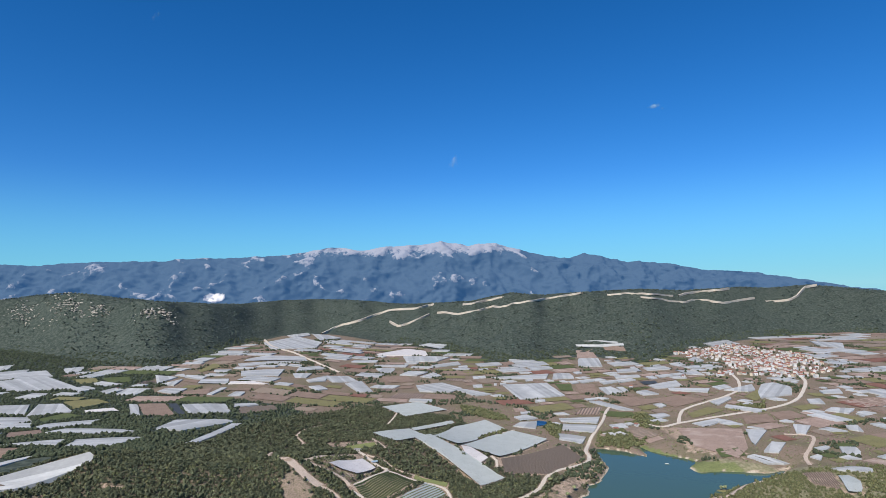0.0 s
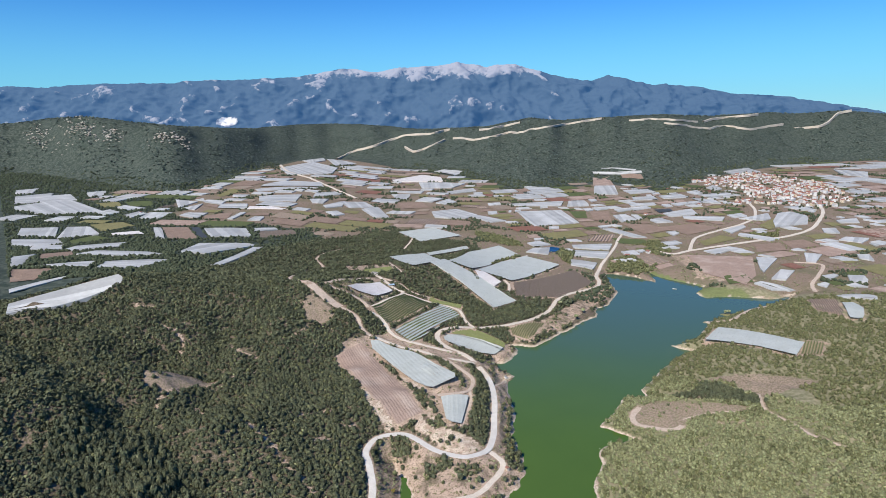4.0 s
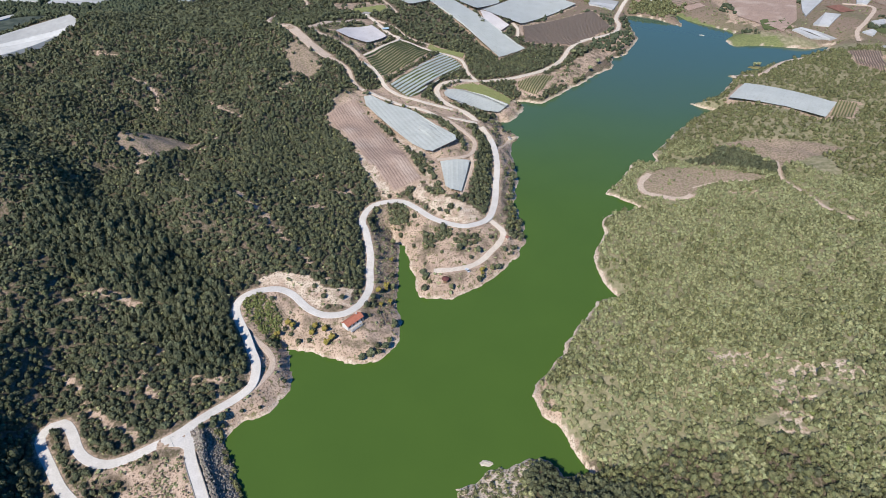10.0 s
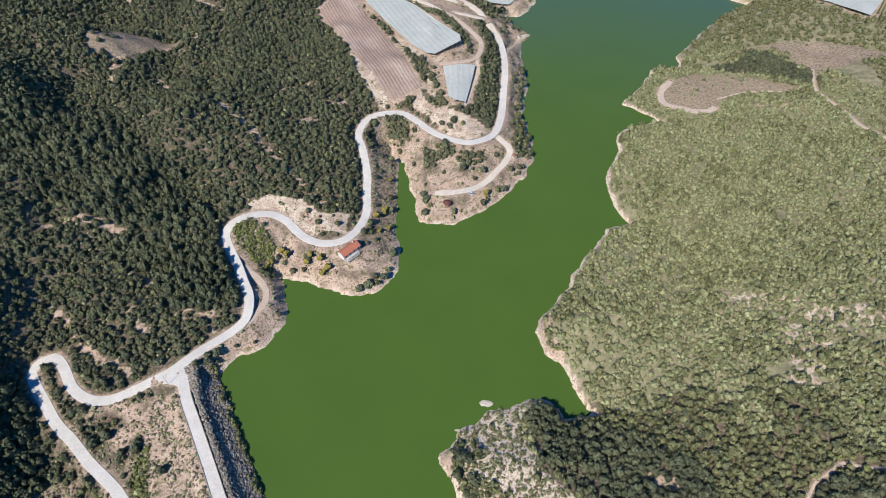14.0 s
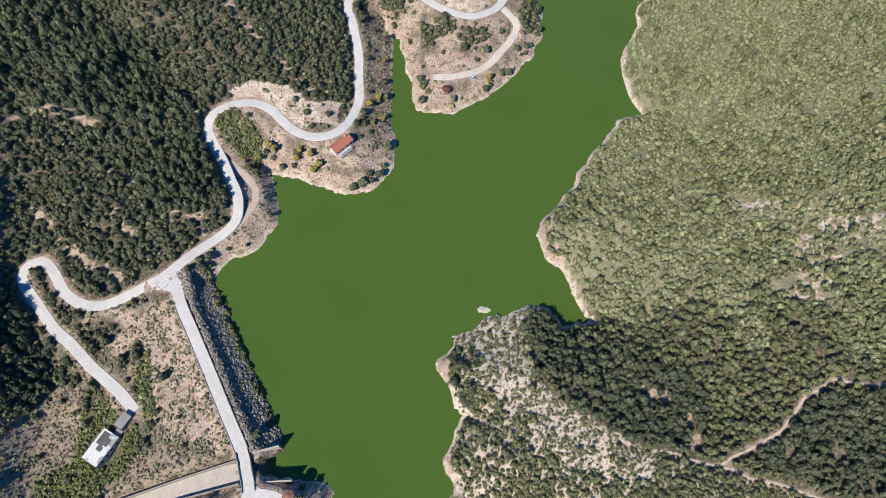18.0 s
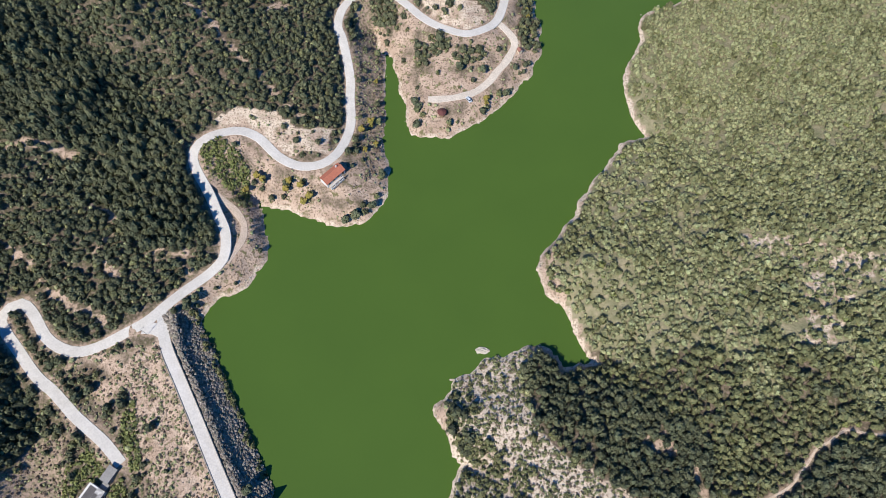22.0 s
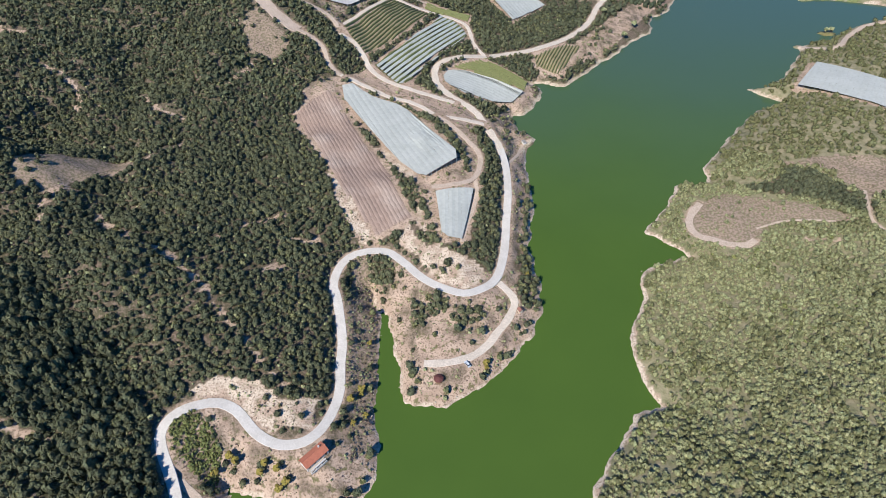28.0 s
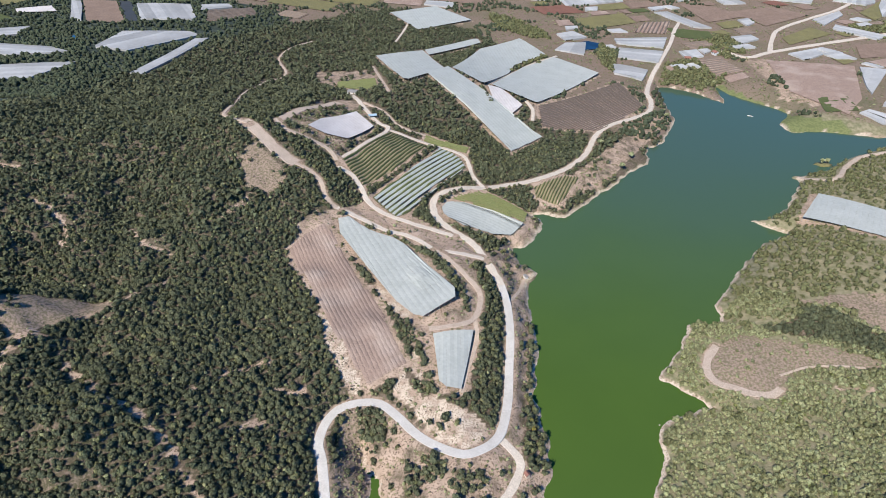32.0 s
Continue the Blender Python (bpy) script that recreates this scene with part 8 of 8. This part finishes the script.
cover("crackled_scrub", ("chalk", "rocky"), 1.2, (0.3, 0.8), SCRUB, "grey-green scrub broken by a web of pale stony ground", 0.34, 0.36)
cover("web_brush", ("web",), 1.25, (0.4, 0.95), MIX_LEAF, "low grey-green brush between the bushes of the bank", 0.6, 0.35)
cover("dam_scrub", ("scrubby",), 1.7, (0.35, 0.95), SCRUB, "small green shrubs over the slope below the dam", 0.4, 0.4)
cover("dam_brush", ("scrubby",), 1.7, (0.3, 0.8), DRY_BRUSH, "dry brown shrubs over the slope below the dam", 0.35, 0.35)
cover("chalk_brush", ("chalk",), 1.5, (0.3, 0.7), DRY_BRUSH, "dry brown brush on pale stony ground", 0.62, 0.35)
cover("brown_brush", ("brush",), 1.3, (0.3, 0.8), DRY_BRUSH, "dry brown brush on open slopes", 0.4, 0.3)
cover("valley_scrub", ("brush",), 1.7, (0.4, 0.95), SCRUB, "green scrub on brushy slopes near the water", 0.42, 0.35)
cover("gravel_shrubs", ("gravel",), 2.3, (0.25, 0.8), SCRUB, "small green tufts on the gravel face of the dam", 0.4, 0.4)
cover("gravel_stones", ("gravel",), 1.2, (0.15, 0.35), ROCK, "grey stones on the gravel face of the dam", 0.5, 0.3, 0.5)
cover("brown_clearings", ("brown",), 1.9, (0.25, 0.7), DRY_BRUSH, "sparse dry brush on bare brown clearings", 0.2, 0.3, 0.5)
cover("fallow_grass", ("fallow",), 1.6, (0.25, 0.6), SCRUB, "dry olive tufts in the round clearing", 0.35, 0.4, 0.4)
cover("green_bushes", ("green_brush",), 1.1, (0.5, 1.15), GREEN_BRUSH, "thick yellow-green bushes in damp hollows", 0.75, 0.25, 0.9)


u_, w_ = rng.uniform(0.06, 0.9, 260), rng.normal(15.2, 0.9, 260)
x, y = ax + (bx - ax) * u_ + nx_ * w_, ay + (by - ay) * u_ + ny_ * w_
ok = (relief(x, y, 12, 5) > -0.2) & (land(x, y) > -0.7)
x, y = x[ok], y[ok]
scatter("dam_foot_bushes", np.stack([x, y, land(x, y)], 1), rng.uniform(0.5, 1.3, len(x)), SMALL, MIX_LEAF, "dark green bushes along the foot of the dam", "bushes", 1.0, 0.15, rng)

# the woods go on behind the start of the flight
for name, x0, x1, material, label in (("woods_beyond", -420, -50, DARK_LEAF, "dark evergreen woodland south of the dam"), ("scrub_beyond", -10, 420, SCRUB, "olive scrub going on south of the bank")):
    x, y = candidates((x0, -260), (x1, -62), 5.4, rng)
    m = (shore_distance(x, y) > 3) & (relief(x, y, 40, 5) < 0.6)
    x, y = x[m], y[m]
    scatter(name, np.stack([x, y, land(x, y)], 1), rng.uniform(1.3, 2.6, len(x)), LOW, material, label, "wood", 0.9, 0.15, rng)


def far_wood(count, seed):
    r = np.random.default_rng(seed)
    y = r.uniform(900, 3900, count)
    x = r.uniform(-0.95, 1.0, count) * (y + 136) * 0.86
    m = r.uniform(0, 1, count) < is_wooded_hill(x, y)
    x, y = x[m], y[m]
    m = ~plot_share(x, y) & (road_distance(x, y) > 11) & ~zone_share(x, y, ("village",))
    x, y = x[m], y[m]
    scatter("hill_forest", np.stack([x, y, height(x, y)], 1), r.uniform(2.0, 3.9, len(x)), LOW, FAR_LEAF, "dark green forest on the distant hills, tinted with haze", "forest", 0.7, 0.3, r)


far_wood(50000, 3)


def outcrops():
    """Pale rock breaking through on the western crest."""
    r = np.random.default_rng(41)
    places = []
    for (ax, ay), (bx, by), count, spread in (((-1858, 2570), (-1643, 2420), 110, 26), ((-1643, 2420), (-1428, 2254), 130, 26), ((-1428, 2254), (-1180, 2118), 190, 24), ((-985, 1985), (-895, 2003), 90, 22)):
        u = r.uniform(0, 1, count)
        places.append(np.stack([ax + (bx - ax) * u, ay + (by - ay) * u], 1) + r.normal(0, spread, (count, 2)))
    q = np.concatenate(places)
    scatter("rock_outcrops", np.stack([q[:, 0], q[:, 1], height(q[:, 0], q[:, 1])], 1), r.uniform(1.5, 5.5, len(q)), ROCKS, ROCK_PALE, "pale rock outcrops on the wooded crest", "rocks", 0.8, 0.25, r)


outcrops()


def hedges(count, seed):
    """Woods and tree lines between the plots of the plain."""
    r = np.random.default_rng(seed)
    y = 620 + 1800 * r.uniform(0, 1, count) ** 1.5
    x = r.uniform(-0.92, 0.98, count) * (y + 136) * 0.8
    m = ~plot_share(x, y)
    x, y = x[m], y[m]
    thick = relief(x, y, 210, 12) + 0.6 * relief(x, y, 90, 13)
    foot = is_wooded_hill(x, y)
    m = (((wooded_plain(x, y) > 0.4) | (thick > np.where(x < 250, 0.3, 0.75))) & (is_plain(x, y) > 0.3)) | ((foot > 0.04) & (foot < 0.8))
    x, y = x[m], y[m]
    m = (road_distance(x, y) > 3) & (shore_distance(x, y) > 4) & ~zone_share(x, y, ("village",))
    x, y = x[m], y[m]
    scatter("hedgerow_trees", np.stack([x, y, land(x, y)], 1), r.uniform(1.3, 2.7, len(x)) * (1 + np.clip(y - 900, 0, 1500) / 3000), LOW, DARK_LEAF, "dark trees between the plots", "trees", 1.0, 0.15, r)


hedges(80000, 9)


def groves():
    """Clumps of trees on the north shore and round the ponds."""
    r = np.random.default_rng(12)
    x, y = candidates((-700, 560), (900, 1150), 3.4, r)
    m = zone_share(x, y, ("grove",)) & (r.uniform(0, 1, x.size) < 0.8)
    x, y = x[m], y[m]
    m = ~plot_share(x, y) & (road_distance(x, y) > 2.5) & (shore_distance(x, y) > 2) & ~zone_share(x, y, ("pond",))
    x, y = x[m], y[m]
    scatter("grove", np.stack([x, y, land(x, y)], 1), r.uniform(1.5, 3.2, len(x)), SMALL, MIX_LEAF, "green trees clustered near the north shore", "trees", 1.0, 0.15, r)
    x, y = candidates((60, 560), (700, 1150), 4.2, r)
    m = (is_plain(x, y) > 0.5) & (r.uniform(0, 1, x.size) < 0.18 + 0.3 * relief(x, y, 60, 4))
    x, y = x[m], y[m]
    m = ~plot_share(x, y) & (road_distance(x, y) > 1.5) & (shore_distance(x, y) > 2) & ~zone_share(x, y, ("pond", "meadow", "village"))
    x, y = x[m], y[m]
    scatter("plain_shrubs", np.stack([x, y, land(x, y)], 1), r.uniform(0.6, 1.5, len(x)), TUFT, SCRUB, "low shrubs scattered over fallow ground", "shrubs", 0.8, 0.15, r)


groves()
x = rng.uniform(p[:, 0].min() - 40, p[:, 0].max() + 40, 420)
y = rng.uniform(p[:, 1].min() - 40, p[:, 1].max() + 40, 420)
scatter("village_trees", np.stack([x, y, land(x, y)], 1), rng.uniform(1.8, 3.6, 420), LOW, DARK_LEAF, "garden trees among the village houses", "trees", 1.0, 0.15, rng)


def tree(kind, leaf, tall, wide, label):
    """A tapered trunk, limbs and a crown of ragged clumps."""
    thing = tagged(new("tree"), label, "tree")
    rnd = random.Random(kind)
    bm = bmesh.new()
    bmesh.ops.create_cone(bm, cap_ends=True, segments=7, radius1=0.24, radius2=0.1, depth=tall * 0.6 + 0.5, matrix=Matrix.Translation((0, 0, tall * 0.3 - 0.25)))
    bm_part("trunk", bm, BARK, thing)
    clumps = []
    for k in range(9):
        a, r = rnd.uniform(0, 6.28), (0.0 if k == 0 else rnd.uniform(0.35, 0.62)) * wide
        c = Vector((r * math.cos(a), r * math.sin(a), tall * rnd.uniform(0.45, 0.85) if k else tall * 0.72))
        clumps.append((c, wide * rnd.uniform(0.34, 0.5)))
        if 0 < k < 5:
            bm = bmesh.new()
            way = c - Vector((0, 0, tall * 0.35))
            m = Matrix.Translation(Vector((0, 0, tall * 0.35)) + way / 2) @ way.to_track_quat("Z", "Y").to_matrix().to_4x4()
            bmesh.ops.create_cone(bm, cap_ends=True, segments=5, radius1=0.09, radius2=0.04, depth=way.length, matrix=m)
            bm_part("limb", bm, BARK, thing)
    vs, fs, n = [], [], 0
    for k, (c, r) in enumerate(clumps):
        tv, tf = crown(kind * 31 + k, 1, 0.34, 2)
        vs.append(tv * r + np.array(c))
        fs.append(tf + n)
        n += len(tv)
    part("crown", np_mesh("crown", np.concatenate(vs), np.concatenate(fs), leaf), thing)
    return thing


for spec in TREES_BY_KIND:
    (kind, leaf, tall, wide, label), spots = spec
    first = None
    for x, y in spots:
        if road_distance(np.array([x]), np.array([y]))[0] < 2.4:
            continue
        m = pose(x, y, max(0.5, at_ground(x, y)), 0, 0, (x * 37 + y * 91) % 360)
        if first is None:
            first = tree(kind, leaf, tall, wide, label)
            first["group"] = "trees by the lake"
            first.matrix_basis = m
        else:
            copy_thing(first, m)


# ---- wisps of cloud high over the range ----
def wisp(x, y, z, wide, tall, count, seed):
    rnd = np.random.default_rng(seed)
    q = rnd.normal(0, 1, (count, 3)) * np.array([wide, wide * 0.5, tall]) + np.array([x, y, z])
    q[:, 0] += (q[:, 2] - z) * 0.35
    tv, tf = crown(seed, 1, 0.35, 1)
    sizes = rnd.uniform(0.06, 0.16, count) * wide
    vs = (tv[None] * sizes[:, None, None] * np.array([1.6, 1.0, 0.7]) + q[:, None, :]).reshape(-1, 3)
    fs = (tf[None] + (np.arange(count) * len(tv))[:, None, None]).reshape(-1, 3)
    tagged(new("cloud", np_mesh("cloud", vs, fs, CLOUD)), "thin white wisp of cloud", "cloud", kind="stuff")


CLOUD = mat("white_vapour", (0.8, 0.82, 0.85), (0.7, 0.74, 0.8), 20, 1.0, 0, 1, 0.0, spec=0.0)
wisp(261, 4600, 1299, 14, 24, 60, 91)
wisp(1931, 4600, 1748, 22, 9, 40, 92)
wisp(-2142, 4600, 2545, 12, 22, 25, 93)
